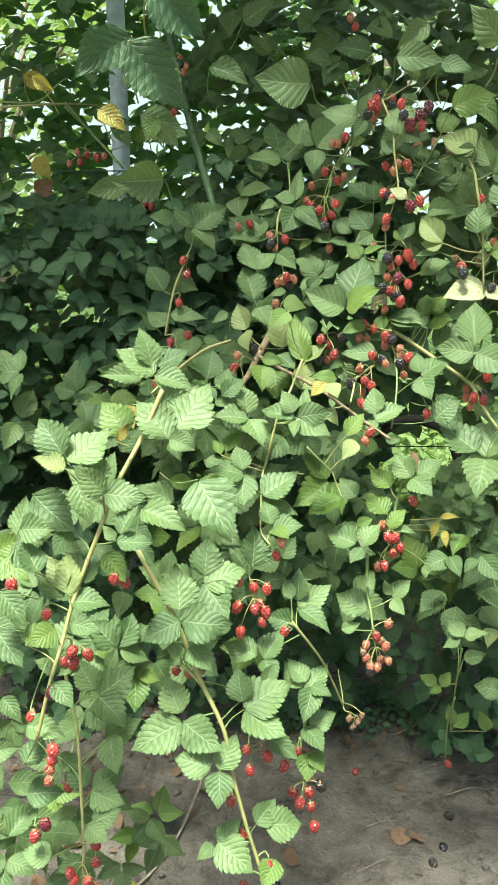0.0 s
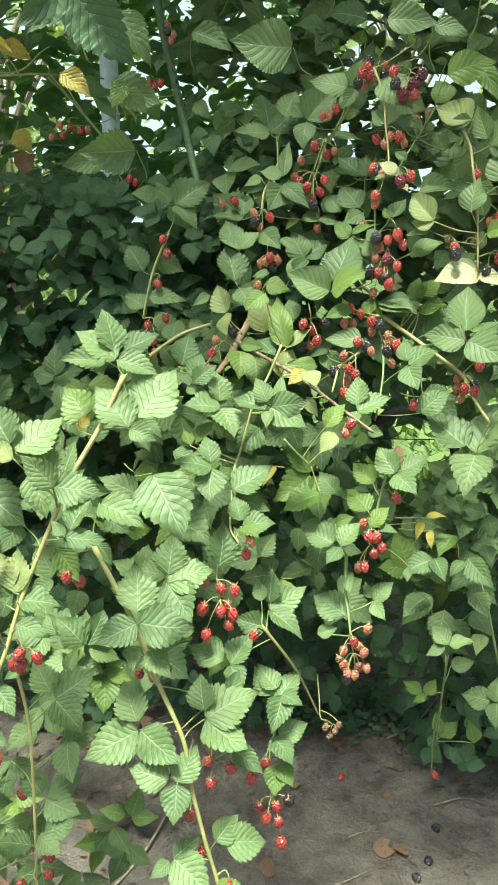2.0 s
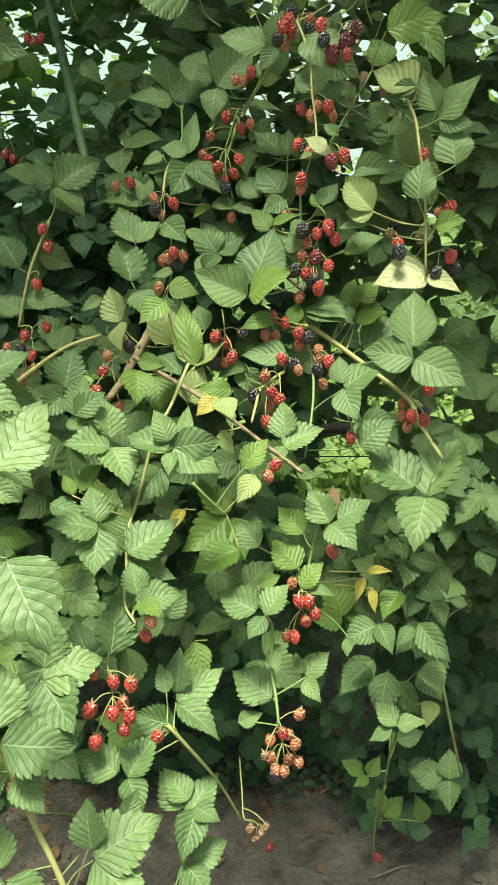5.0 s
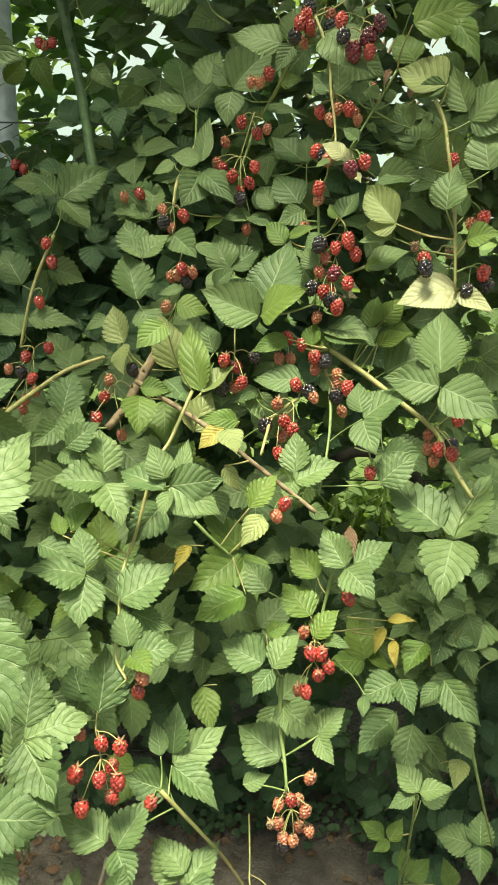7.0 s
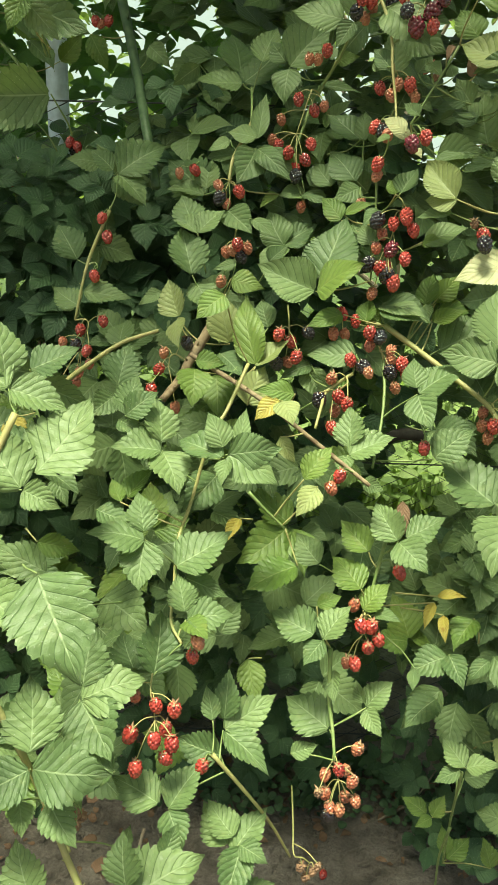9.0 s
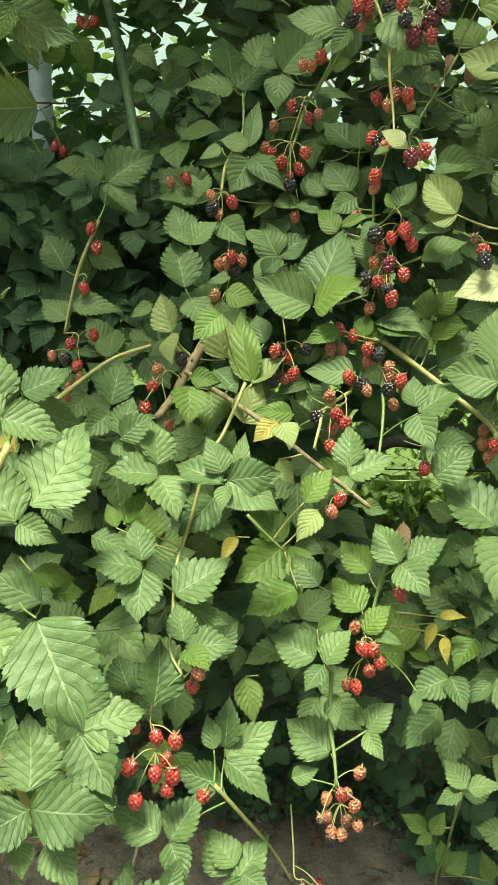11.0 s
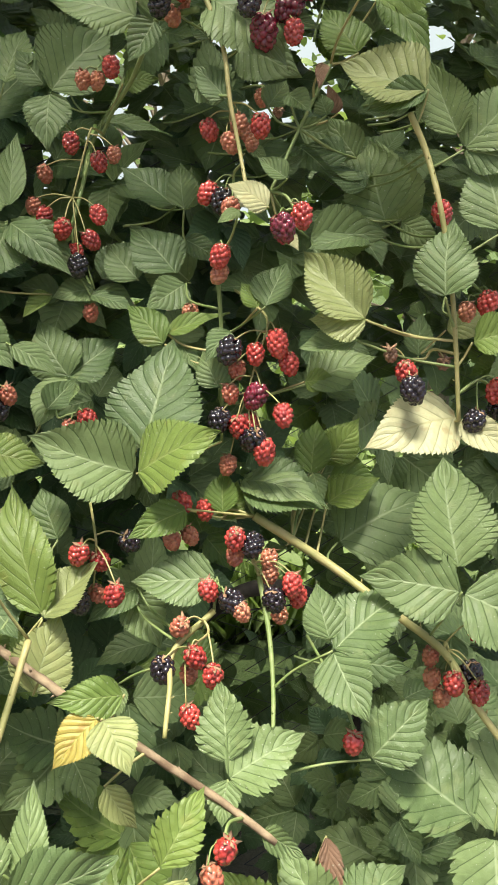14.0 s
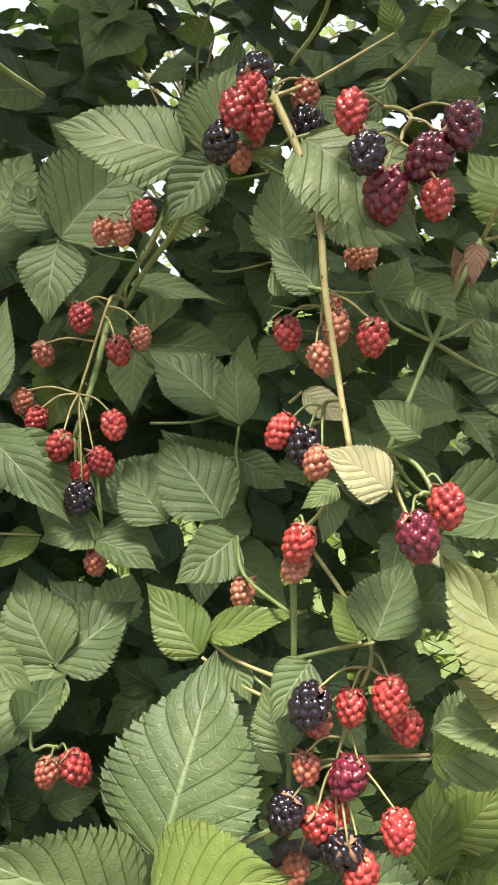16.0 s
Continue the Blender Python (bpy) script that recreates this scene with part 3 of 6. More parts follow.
cane("tan", 0.0034, (-0.329, 1.252, 0.710), (-0.316, 1.255, 0.614), (-0.306, 1.229, 0.547), (-0.305, 1.220, 0.480), (-0.299, 1.187, 0.370), (-0.301, 1.155, 0.278))
cane("green", 0.0026, (0.458, 1.550, 0.458), (0.458, 1.592, 0.357), (0.469, 1.630, 0.249))
cane("green", 0.0028, (0.120, 1.328, 0.622), (0.105, 1.304, 0.555), (0.098, 1.295, 0.523), (0.101, 1.274, 0.454))
cane("green", 0.0026, (-0.255, 1.227, 0.927), (-0.245, 1.242, 0.905), (-0.237, 1.249, 0.889))
leaf("green", (-0.29, -0.92, 0.28), (0.254, 1.843, 1.694), (0.158, 1.880, 1.714), (0.271, 1.857, 1.756), (0.227, 1.841, 1.656), wide=True)
leaf("green", (0.12, -0.76, 0.64), (0.212, 1.961, 1.618), (0.289, 1.963, 1.606), slim=True)
leaf("green", (-0.10, -0.81, 0.58), (0.281, 1.905, 1.529), (0.226, 1.943, 1.572), wide=True)
leaf("green", (-0.46, -0.66, 0.59), (0.283, 1.868, 1.525), (0.286, 1.900, 1.573))
leaf("green", (0.01, -0.70, 0.71), (0.280, 1.846, 1.453), (0.231, 1.902, 1.508), (0.234, 1.822, 1.429), wide=True)
leaf("green", (-0.04, -0.70, 0.71), (0.235, 1.872, 1.455), (0.207, 1.910, 1.492), wide=True)
leaf("green", (0.03, -0.87, 0.49), (0.121, 1.920, 1.510), (0.175, 1.893, 1.458))
leaf("green", (-0.09, -0.59, 0.80), (0.186, 1.889, 1.439), (0.229, 1.860, 1.423))
leaf("lime", (-0.37, -0.68, 0.64), (0.148, 1.903, 1.439), (0.116, 1.900, 1.416), wide=True)
leaf("green", (-0.06, -0.74, 0.67), (0.159, 1.861, 1.357), (0.216, 1.887, 1.392), (0.132, 1.911, 1.413), (0.122, 1.824, 1.313), wide=True)
leaf("lime", (-0.14, -0.71, 0.69), (0.245, 1.773, 1.402), (0.215, 1.811, 1.436))
leaf("lime", (-0.37, -0.75, 0.56), (0.248, 1.782, 1.411), (0.307, 1.767, 1.431), slim=True)
leaf("green", (-0.22, -0.71, 0.67), (0.262, 1.777, 1.400), (0.272, 1.754, 1.379))
leaf("green", (-0.39, -0.63, 0.67), (0.321, 1.696, 1.443), (0.348, 1.719, 1.480), wide=True)
leaf("lime", (-0.32, -0.52, 0.79), (0.315, 1.699, 1.442), (0.305, 1.719, 1.463), wide=True)
# Two small sunlit leaves: the cream tone paints the sun on them.
leaf("cream", (0.02, -0.81, 0.59), (0.321, 1.689, 1.525), (0.288, 1.702, 1.544), wide=True)
leaf("cream", (-0.39, -0.58, 0.72), (0.336, 1.690, 1.504), (0.343, 1.674, 1.491))
leaf("green", (0.12, -0.78, 0.61), (0.298, 1.802, 1.706), (0.360, 1.764, 1.644), wide=True)
leaf("green", (-0.26, -0.81, 0.53), (0.350, 1.762, 1.685), (0.382, 1.746, 1.675), wide=True)
leaf("green", (-0.51, -0.64, 0.58), (0.305, 1.771, 1.618), (0.281, 1.802, 1.650))
leaf("green", (-0.09, -0.50, 0.86), (0.306, 1.715, 1.274), (0.381, 1.676, 1.259), wide=True)
leaf("lime", (0.12, -0.63, 0.77), (0.285, 1.711, 1.246), (0.307, 1.732, 1.276), wide=True)
leaf("lime", (-0.49, -0.40, 0.77), (0.376, 1.727, 1.279), (0.390, 1.750, 1.312))
leaf("lime", (-0.48, -0.49, 0.73), (0.394, 1.732, 1.283), (0.438, 1.752, 1.325))
leaf("green", (-0.22, -0.50, 0.84), (0.375, 1.712, 1.284), (0.375, 1.684, 1.260))
leaf("lime", (-0.24, -0.45, 0.86), (0.383, 1.694, 1.259), (0.439, 1.700, 1.278), wide=True)
leaf("green", (-0.29, -0.51, 0.81), (0.388, 1.649, 1.418), (0.341, 1.665, 1.411), wide=True)
leaf("lime", (-0.41, -0.61, 0.68), (0.358, 1.695, 1.376), (0.384, 1.679, 1.378), wide=True)
leaf("green", (-0.12, -0.52, 0.85), (0.428, 1.734, 1.504), (0.368, 1.726, 1.490), wide=True)
leaf("green", (0.34, -0.52, 0.78), (0.298, 1.727, 1.419), (0.270, 1.706, 1.395))
leaf("lime", (-0.39, -0.72, 0.58), (0.428, 1.769, 1.662), (0.406, 1.808, 1.706), wide=True)
leaf("green", (-0.42, -0.68, 0.61), (0.359, 1.763, 1.624), (0.374, 1.739, 1.606), wide=True)
leaf("green", (-0.52, -0.67, 0.53), (0.395, 1.758, 1.607), (0.392, 1.773, 1.627), wide=True)
leaf("green", (-0.33, -0.90, 0.28), (0.426, 1.759, 1.571), (0.383, 1.778, 1.583), (0.404, 1.779, 1.609), wide=True)
leaf("green", (-0.28, -0.71, 0.65), (0.433, 1.749, 1.545), (0.400, 1.777, 1.561), wide=True)
leaf("green", (-0.06, -0.85, 0.52), (0.112, 2.013, 1.659), (0.139, 2.050, 1.722), wide=True)
leaf("green", (-0.52, -0.75, 0.42), (0.283, 1.796, 1.631), (0.307, 1.773, 1.620), wide=True)
leaf("green", (-0.18, -0.65, 0.73), (0.302, 1.714, 1.523), (0.281, 1.707, 1.512))
leaf("green", (-0.16, -0.65, 0.74), (0.348, 1.789, 1.616), (0.371, 1.803, 1.642), wide=True)
leaf("brown", (-0.25, -0.75, 0.61), (0.388, 1.752, 1.649), (0.378, 1.735, 1.624), slim=True)
leaf("green", (-0.13, -0.83, 0.54), (0.342, 1.706, 1.549), (0.320, 1.720, 1.566), wide=True)
leaf("green", (-0.20, -0.87, 0.45), (0.285, 1.718, 1.369), (0.274, 1.737, 1.401), wide=True)
leaf("green", (-0.30, -0.71, 0.63), (0.206, 1.699, 1.300), (0.254, 1.772, 1.407), (0.116, 1.710, 1.338), wide=True)
leaf("lime", (-0.30, -0.71, 0.63), (0.206, 1.699, 1.300), (0.272, 1.655, 1.346), wide=True)
leaf("green", (0.43, -0.59, 0.68), (0.079, 2.050, 1.630), (0.052, 2.128, 1.722), (-0.004, 2.027, 1.632), (0.145, 2.088, 1.695), wide=True)
leaf("green", (-0.08, -0.90, 0.43), (0.160, 1.991, 1.649), (0.127, 2.015, 1.694), (0.232, 2.018, 1.720), (0.152, 1.961, 1.585), wide=True)
leaf("green", (-0.32, -0.80, 0.50), (0.108, 1.924, 1.513), (0.123, 1.975, 1.606), (0.169, 1.865, 1.458), slim=True)
leaf("green", (0.30, -0.78, 0.55), (0.108, 1.923, 1.511), (0.076, 1.879, 1.454), wide=True)
leaf("green", (0.08, -0.80, 0.59), (0.108, 1.930, 1.530), (0.056, 1.931, 1.538), wide=True)
leaf("green", (-0.20, -0.86, 0.47), (0.062, 1.954, 1.527), (0.023, 1.953, 1.508), wide=True)
leaf("green", (0.04, -0.82, 0.57), (0.192, 1.904, 1.444), (0.257, 1.935, 1.496), (0.146, 1.896, 1.436), (0.236, 1.891, 1.423), wide=True)
leaf("green", (-0.18, -0.69, 0.70), (0.018, 1.817, 1.375), (-0.015, 1.878, 1.435), (0.061, 1.841, 1.412), wide=True)
leaf("green", (-0.18, -0.69, 0.70), (0.018, 1.817, 1.375), (-0.023, 1.855, 1.401))
leaf("green", (-0.12, -0.73, 0.68), (0.020, 1.932, 1.435), (0.030, 1.975, 1.495), (-0.049, 1.951, 1.443), (-0.051, 2.000, 1.495), wide=True)
leaf("green", (-0.19, -0.73, 0.65), (0.063, 1.861, 1.412), (0.107, 1.817, 1.376), wide=True)
leaf("green", (0.21, -0.78, 0.59), (0.105, 1.813, 1.400), (0.148, 1.802, 1.369))
leaf("green", (0.10, -0.84, 0.53), (0.156, 1.861, 1.357), (0.214, 1.884, 1.392), wide=True)
leaf("green", (0.06, -0.78, 0.63), (0.012, 1.787, 1.311), (-0.012, 1.843, 1.383), wide=True)
leaf("green", (0.03, -0.73, 0.68), (0.134, 1.829, 1.332), (0.166, 1.846, 1.359), wide=True)
leaf("green", (-0.35, -0.68, 0.65), (0.082, 1.789, 1.331), (0.044, 1.798, 1.320))
leaf("pale", (-0.43, -0.79, 0.44), (-0.005, 1.738, 1.250), (-0.026, 1.781, 1.306), wide=True)
leaf("pale", (-0.45, -0.70, 0.55), (-0.007, 1.738, 1.248), (-0.001, 1.702, 1.208), wide=True)
leaf("green", (0.07, -0.74, 0.67), (0.019, 1.792, 1.297), (0.050, 1.753, 1.250), wide=True)
leaf("lime", (0.12, -0.74, 0.66), (0.075, 1.774, 1.309), (0.129, 1.770, 1.294), wide=True)
leaf("green", (-0.28, -0.64, 0.71), (0.136, 1.706, 1.242), (0.124, 1.741, 1.281), wide=True)
leaf("lime", (-0.26, -0.70, 0.67), (0.119, 1.663, 1.191), (0.099, 1.748, 1.287), slim=True)
leaf("pale", (-0.25, -0.66, 0.71), (0.119, 1.661, 1.190), (0.170, 1.685, 1.229), wide=True)
leaf("lime", (0.15, -0.76, 0.63), (0.077, 1.550, 1.309), (0.040, 1.523, 1.279), wide=True)
leaf("lime", (0.14, -0.57, 0.81), (0.027, 1.676, 1.194), (0.027, 1.617, 1.135), (0.074, 1.679, 1.188), wide=True)
leaf("lime", (-0.12, -0.75, 0.65), (0.056, 1.739, 1.161), (0.061, 1.688, 1.103), wide=True)
leaf("green", (-0.25, -0.62, 0.74), (0.062, 1.706, 1.201), (0.098, 1.660, 1.175), wide=True)
leaf("yellow", (-0.21, -0.70, 0.68), (0.154, 1.538, 1.171), (0.120, 1.523, 1.145), wide=True)
leaf("pale", (-0.04, -0.58, 0.81), (0.157, 1.537, 1.170), (0.172, 1.502, 1.145), wide=True)
leaf("lime", (0.11, -0.64, 0.76), (0.175, 1.554, 1.176), (0.119, 1.550, 1.181))
leaf("green", (-0.08, -0.61, 0.79), (0.205, 1.710, 1.186), (0.155, 1.690, 1.165))
leaf("green", (-0.02, -0.88, 0.48), (0.199, 1.710, 1.180), (0.222, 1.684, 1.134), wide=True)
leaf("green", (-0.31, -0.64, 0.70), (0.268, 1.654, 1.215), (0.195, 1.680, 1.207))
leaf("green", (0.18, -0.58, 0.79), (-0.001, 1.496, 1.107), (-0.015, 1.553, 1.167), (-0.071, 1.484, 1.113), (0.027, 1.446, 1.063), wide=True)
leaf("green", (0.17, -0.79, 0.59), (0.087, 1.438, 1.123), (0.061, 1.468, 1.170), (0.158, 1.450, 1.130), (0.154, 1.427, 1.088), wide=True)
leaf("green", (-0.31, -0.61, 0.73), (0.083, 1.438, 1.119), (0.021, 1.480, 1.128), wide=True)
leaf("green", (-0.35, -0.57, 0.74), (0.090, 1.436, 1.119), (0.083, 1.408, 1.091))
leaf("green", (0.06, -0.53, 0.85), (0.101, 1.443, 1.125), (0.110, 1.481, 1.173), slim=True)
leaf("green", (-0.17, -0.74, 0.65), (-0.053, 1.513, 1.149), (-0.040, 1.550, 1.198), (-0.009, 1.529, 1.180), wide=True)
leaf("green", (-0.30, -0.71, 0.64), (-0.066, 1.534, 1.137), (-0.027, 1.507, 1.126))
leaf("lime", (-0.15, -0.51, 0.85), (-0.047, 1.481, 1.044), (-0.013, 1.507, 1.079), wide=True)
leaf("lime", (0.04, -0.57, 0.82), (-0.055, 1.473, 1.041), (-0.071, 1.500, 1.064))
leaf("green", (0.17, -0.50, 0.85), (0.070, 1.538, 1.060), (0.023, 1.496, 1.018), wide=True)
leaf("yellow", (-0.07, -0.67, 0.74), (0.101, 1.655, 0.947), (0.076, 1.621, 0.912), slim=True)
leaf("green", (0.19, -0.58, 0.79), (-0.009, 1.387, 1.026), (-0.024, 1.434, 1.072), (-0.080, 1.378, 1.037), (-0.010, 1.335, 0.983), wide=True)
leaf("green", (0.13, -0.50, 0.86), (-0.087, 1.471, 1.030), (-0.031, 1.458, 1.014))
leaf("green", (-0.13, -0.57, 0.81), (0.024, 1.415, 0.977), (0.096, 1.445, 1.016), wide=True)
leaf("green", (-0.03, -0.58, 0.82), (0.036, 1.428, 0.956), (0.094, 1.404, 0.942))
leaf("green", (0.15, -0.54, 0.83), (0.043, 1.372, 0.926), (0.028, 1.417, 0.967), (0.103, 1.382, 0.929), wide=True)
leaf("lime", (-0.25, -0.40, 0.88), (0.043, 1.372, 0.925), (0.074, 1.338, 0.918), wide=True)
leaf("green", (-0.03, -0.44, 0.90), (-0.087, 1.500, 0.886), (-0.014, 1.445, 0.862), wide=True)
leaf("lime", (-0.15, -0.59, 0.79), (0.186, 1.496, 0.945), (0.111, 1.472, 0.913), wide=True)
leaf("green", (-0.28, -0.72, 0.63), (0.218, 1.515, 0.939), (0.185, 1.555, 0.970), wide=True)
leaf("lime", (0.00, -0.49, 0.87), (0.277, 1.496, 0.911), (0.239, 1.544, 0.938), wide=True)
leaf("lime", (-0.47, -0.42, 0.77), (0.280, 1.486, 0.884), (0.319, 1.504, 0.918), wide=True)
leaf("green", (-0.32, -0.53, 0.78), (0.295, 1.481, 0.881), (0.330, 1.460, 0.882))
leaf("green", (-0.14, -0.57, 0.81), (0.222, 1.440, 0.863), (0.150, 1.483, 0.881), (0.261, 1.468, 0.901), (0.195, 1.414, 0.838), wide=True)
leaf("lime", (0.18, -0.53, 0.83), (0.215, 1.485, 0.889), (0.251, 1.495, 0.901))
leaf("green", (-0.39, -0.59, 0.71), (0.322, 1.495, 0.986), (0.386, 1.499, 1.024), (0.295, 1.544, 1.025), (0.356, 1.445, 0.963), wide=True)
leaf("brown", (-0.18, -0.64, 0.75), (0.332, 1.537, 1.030), (0.330, 1.498, 0.994), slim=True)
leaf("lime", (-0.26, -0.59, 0.77), (0.288, 1.526, 0.955), (0.251, 1.573, 0.983), wide=True)
leaf("pale", (-0.08, -0.61, 0.79), (0.207, 1.485, 1.067), (0.178, 1.454, 1.034))
leaf("yellow", (-0.20, -0.53, 0.82), (0.388, 1.516, 0.894), (0.429, 1.507, 0.898), slim=True)
leaf("yellow", (-0.38, -0.50, 0.78), (0.395, 1.494, 0.876), (0.393, 1.462, 0.850), slim=True)
leaf("lime", (-0.26, -0.38, 0.89), (0.448, 1.526, 0.854), (0.414, 1.493, 0.819), wide=True)
leaf("yellow", (-0.41, -0.48, 0.78), (0.385, 1.514, 0.885), (0.367, 1.485, 0.856), slim=True)
leaf("green", (-0.35, -0.39, 0.85), (0.398, 1.460, 0.832), (0.344, 1.453, 0.807), wide=True)
leaf("green", (-0.23, -0.51, 0.83), (0.399, 1.460, 0.834), (0.412, 1.416, 0.807))
leaf("green", (-0.50, -0.40, 0.77), (0.347, 1.432, 0.829), (0.342, 1.408, 0.809))
leaf("green", (-0.36, -0.37, 0.85), (0.290, 1.462, 0.742), (0.278, 1.494, 0.768), (0.310, 1.421, 0.724))
leaf("green", (-0.02, -0.34, 0.94), (0.291, 1.462, 0.743), (0.332, 1.484, 0.773), wide=True)
leaf("green", (-0.51, -0.51, 0.69), (0.237, 1.429, 0.729), (0.177, 1.487, 0.742), wide=True)
leaf("green", (-0.25, -0.45, 0.86), (0.241, 1.458, 0.805), (0.241, 1.420, 0.776))
leaf("green", (-0.39, -0.74, 0.55), (0.447, 1.552, 1.227), (0.458, 1.618, 1.322), (0.374, 1.594, 1.231), (0.512, 1.496, 1.197), wide=True)
leaf("cream", (-0.17, -0.69, 0.70), (0.485, 1.644, 1.349), (0.395, 1.643, 1.325), wide=True)
leaf("cream", (-0.61, -0.56, 0.56), (0.485, 1.643, 1.346), (0.522, 1.588, 1.322), slim=True)
leaf("green", (-0.49, -0.76, 0.42), (0.452, 1.746, 1.515), (0.450, 1.789, 1.591), wide=True)
leaf("green", (-0.48, -0.69, 0.54), (0.439, 1.754, 1.555), (0.401, 1.795, 1.577))
leaf("green", (-0.48, -0.82, 0.32), (0.378, 1.751, 1.500), (0.443, 1.715, 1.503), wide=True)
leaf("pale", (-0.58, -0.65, 0.49), (0.389, 1.635, 1.437), (0.354, 1.695, 1.490))
leaf("pale", (-0.63, -0.65, 0.43), (0.390, 1.635, 1.436), (0.351, 1.667, 1.435), wide=True)
leaf("green", (-0.52, -0.72, 0.46), (0.454, 1.626, 1.455), (0.472, 1.653, 1.518), wide=True)
leaf("green", (-0.50, -0.84, 0.21), (0.491, 1.680, 1.574), (0.469, 1.711, 1.649), (0.546, 1.662, 1.637), (0.541, 1.647, 1.563))
leaf("pale", (-0.41, -0.74, 0.54), (0.457, 1.685, 1.621), (0.396, 1.737, 1.647), wide=True)
leaf("green", (-0.45, -0.70, 0.56), (0.456, 1.685, 1.620), (0.409, 1.703, 1.604))
leaf("green", (-0.41, -0.63, 0.66), (0.513, 1.643, 1.507), (0.513, 1.690, 1.569), wide=True)
leaf("lime", (-0.52, -0.70, 0.49), (0.487, 1.634, 1.416), (0.528, 1.611, 1.427), wide=True)
leaf("green", (-0.41, -0.59, 0.70), (0.359, 1.694, 1.374), (0.421, 1.681, 1.399), wide=True)
leaf("lime", (-0.39, -0.53, 0.75), (0.373, 1.712, 1.282), (0.389, 1.743, 1.328))
leaf("lime", (-0.34, -0.86, 0.37), (0.395, 1.728, 1.291), (0.428, 1.730, 1.327), wide=True)
leaf("lime", (-0.31, -0.73, 0.61), (0.398, 1.728, 1.275), (0.442, 1.708, 1.272), wide=True)
leaf("green", (-0.39, -0.60, 0.70), (0.307, 1.725, 1.279), (0.371, 1.667, 1.265))
leaf("lime", (-0.30, -0.75, 0.59), (0.285, 1.704, 1.254), (0.293, 1.728, 1.289), wide=True)
leaf("green", (-0.14, -0.68, 0.72), (0.397, 1.698, 1.216), (0.504, 1.712, 1.250), wide=True)
leaf("green", (-0.35, -0.59, 0.73), (0.347, 1.576, 1.175), (0.345, 1.613, 1.220), (0.419, 1.586, 1.218), (0.361, 1.526, 1.137), wide=True)
leaf("green", (-0.23, -0.62, 0.75), (0.252, 1.548, 1.092), (0.256, 1.597, 1.152), (0.319, 1.555, 1.118), (0.242, 1.525, 1.068), wide=True)
leaf("lime", (0.26, -0.62, 0.74), (0.189, 1.493, 1.073), (0.228, 1.520, 1.113))
leaf("green", (-0.59, -0.54, 0.61), (0.271, 1.516, 1.067), (0.296, 1.487, 1.062))
leaf("green", (-0.44, -0.51, 0.74), (0.370, 1.542, 1.092), (0.426, 1.554, 1.132), wide=True)
leaf("green", (0.38, -0.69, 0.62), (-0.131, 1.933, 1.466), (-0.180, 1.941, 1.505), (-0.053, 1.988, 1.517), (-0.079, 1.914, 1.413), wide=True)
leaf("green", (0.20, -0.78, 0.59), (-0.204, 1.922, 1.320), (-0.245, 1.956, 1.378), wide=True)
leaf("green", (0.05, -0.78, 0.62), (-0.186, 1.876, 1.271), (-0.100, 1.874, 1.261))
leaf("green", (-0.08, -0.62, 0.78), (-0.191, 1.870, 1.245), (-0.245, 1.904, 1.273), wide=True)
leaf("green", (0.43, -0.74, 0.52), (-0.091, 1.649, 1.143), (-0.077, 1.703, 1.213), (-0.128, 1.613, 1.118), wide=True)
leaf("green", (0.21, -0.56, 0.80), (-0.090, 1.647, 1.139), (-0.067, 1.622, 1.116))
leaf("green", (-0.01, -0.49, 0.87), (-0.083, 1.326, 0.837), (-0.075, 1.387, 0.908), (-0.001, 1.351, 0.853), (-0.035, 1.267, 0.795), wide=True)
leaf("green", (0.17, -0.54, 0.82), (0.006, 1.344, 0.863), (0.008, 1.398, 0.926), wide=True)
leaf("green", (0.18, -0.46, 0.87), (-0.032, 1.274, 0.777), (-0.106, 1.272, 0.792), wide=True)
leaf("green", (-0.05, -0.41, 0.91), (0.027, 1.305, 0.696), (-0.052, 1.345, 0.710), (0.067, 1.347, 0.734), (0.049, 1.265, 0.667), wide=True)
leaf("green", (0.14, -0.55, 0.82), (0.092, 1.366, 0.770), (0.097, 1.418, 0.829), (0.162, 1.409, 0.798), (0.153, 1.327, 0.733))
leaf("green", (-0.14, -0.56, 0.81), (0.090, 1.350, 0.743), (0.028, 1.373, 0.750), wide=True)
leaf("green", (-0.05, -0.51, 0.86), (0.079, 1.355, 0.792), (0.068, 1.385, 0.824))
leaf("green", (-0.11, -0.43, 0.90), (0.108, 1.317, 0.618), (0.067, 1.363, 0.659), (0.153, 1.360, 0.655), wide=True)
leaf("green", (0.22, -0.63, 0.75), (-0.102, 1.420, 0.913), (-0.140, 1.451, 0.950), wide=True)
leaf("green", (0.34, -0.48, 0.81), (-0.086, 1.512, 0.867), (-0.028, 1.497, 0.834), wide=True)
leaf("lime", (0.27, -0.58, 0.77), (0.120, 1.658, 0.692), (0.136, 1.600, 0.641))
leaf("green", (-0.39, -0.53, 0.75), (0.458, 1.453, 0.838), (0.423, 1.436, 0.808), (0.496, 1.400, 0.803))
leaf("green", (-0.32, -0.44, 0.84), (0.432, 1.431, 0.672), (0.402, 1.462, 0.698), wide=True)
leaf("green", (-0.32, -0.44, 0.84), (0.432, 1.431, 0.672), (0.387, 1.423, 0.651), (0.478, 1.422, 0.685))
leaf("lime", (-0.20, -0.51, 0.84), (0.418, 1.521, 0.503), (0.373, 1.550, 0.516), (0.442, 1.545, 0.526), (0.390, 1.512, 0.491))
leaf("lime", (-0.18, -0.36, 0.91), (0.471, 1.589, 0.353), (0.466, 1.627, 0.392), (0.516, 1.619, 0.376))
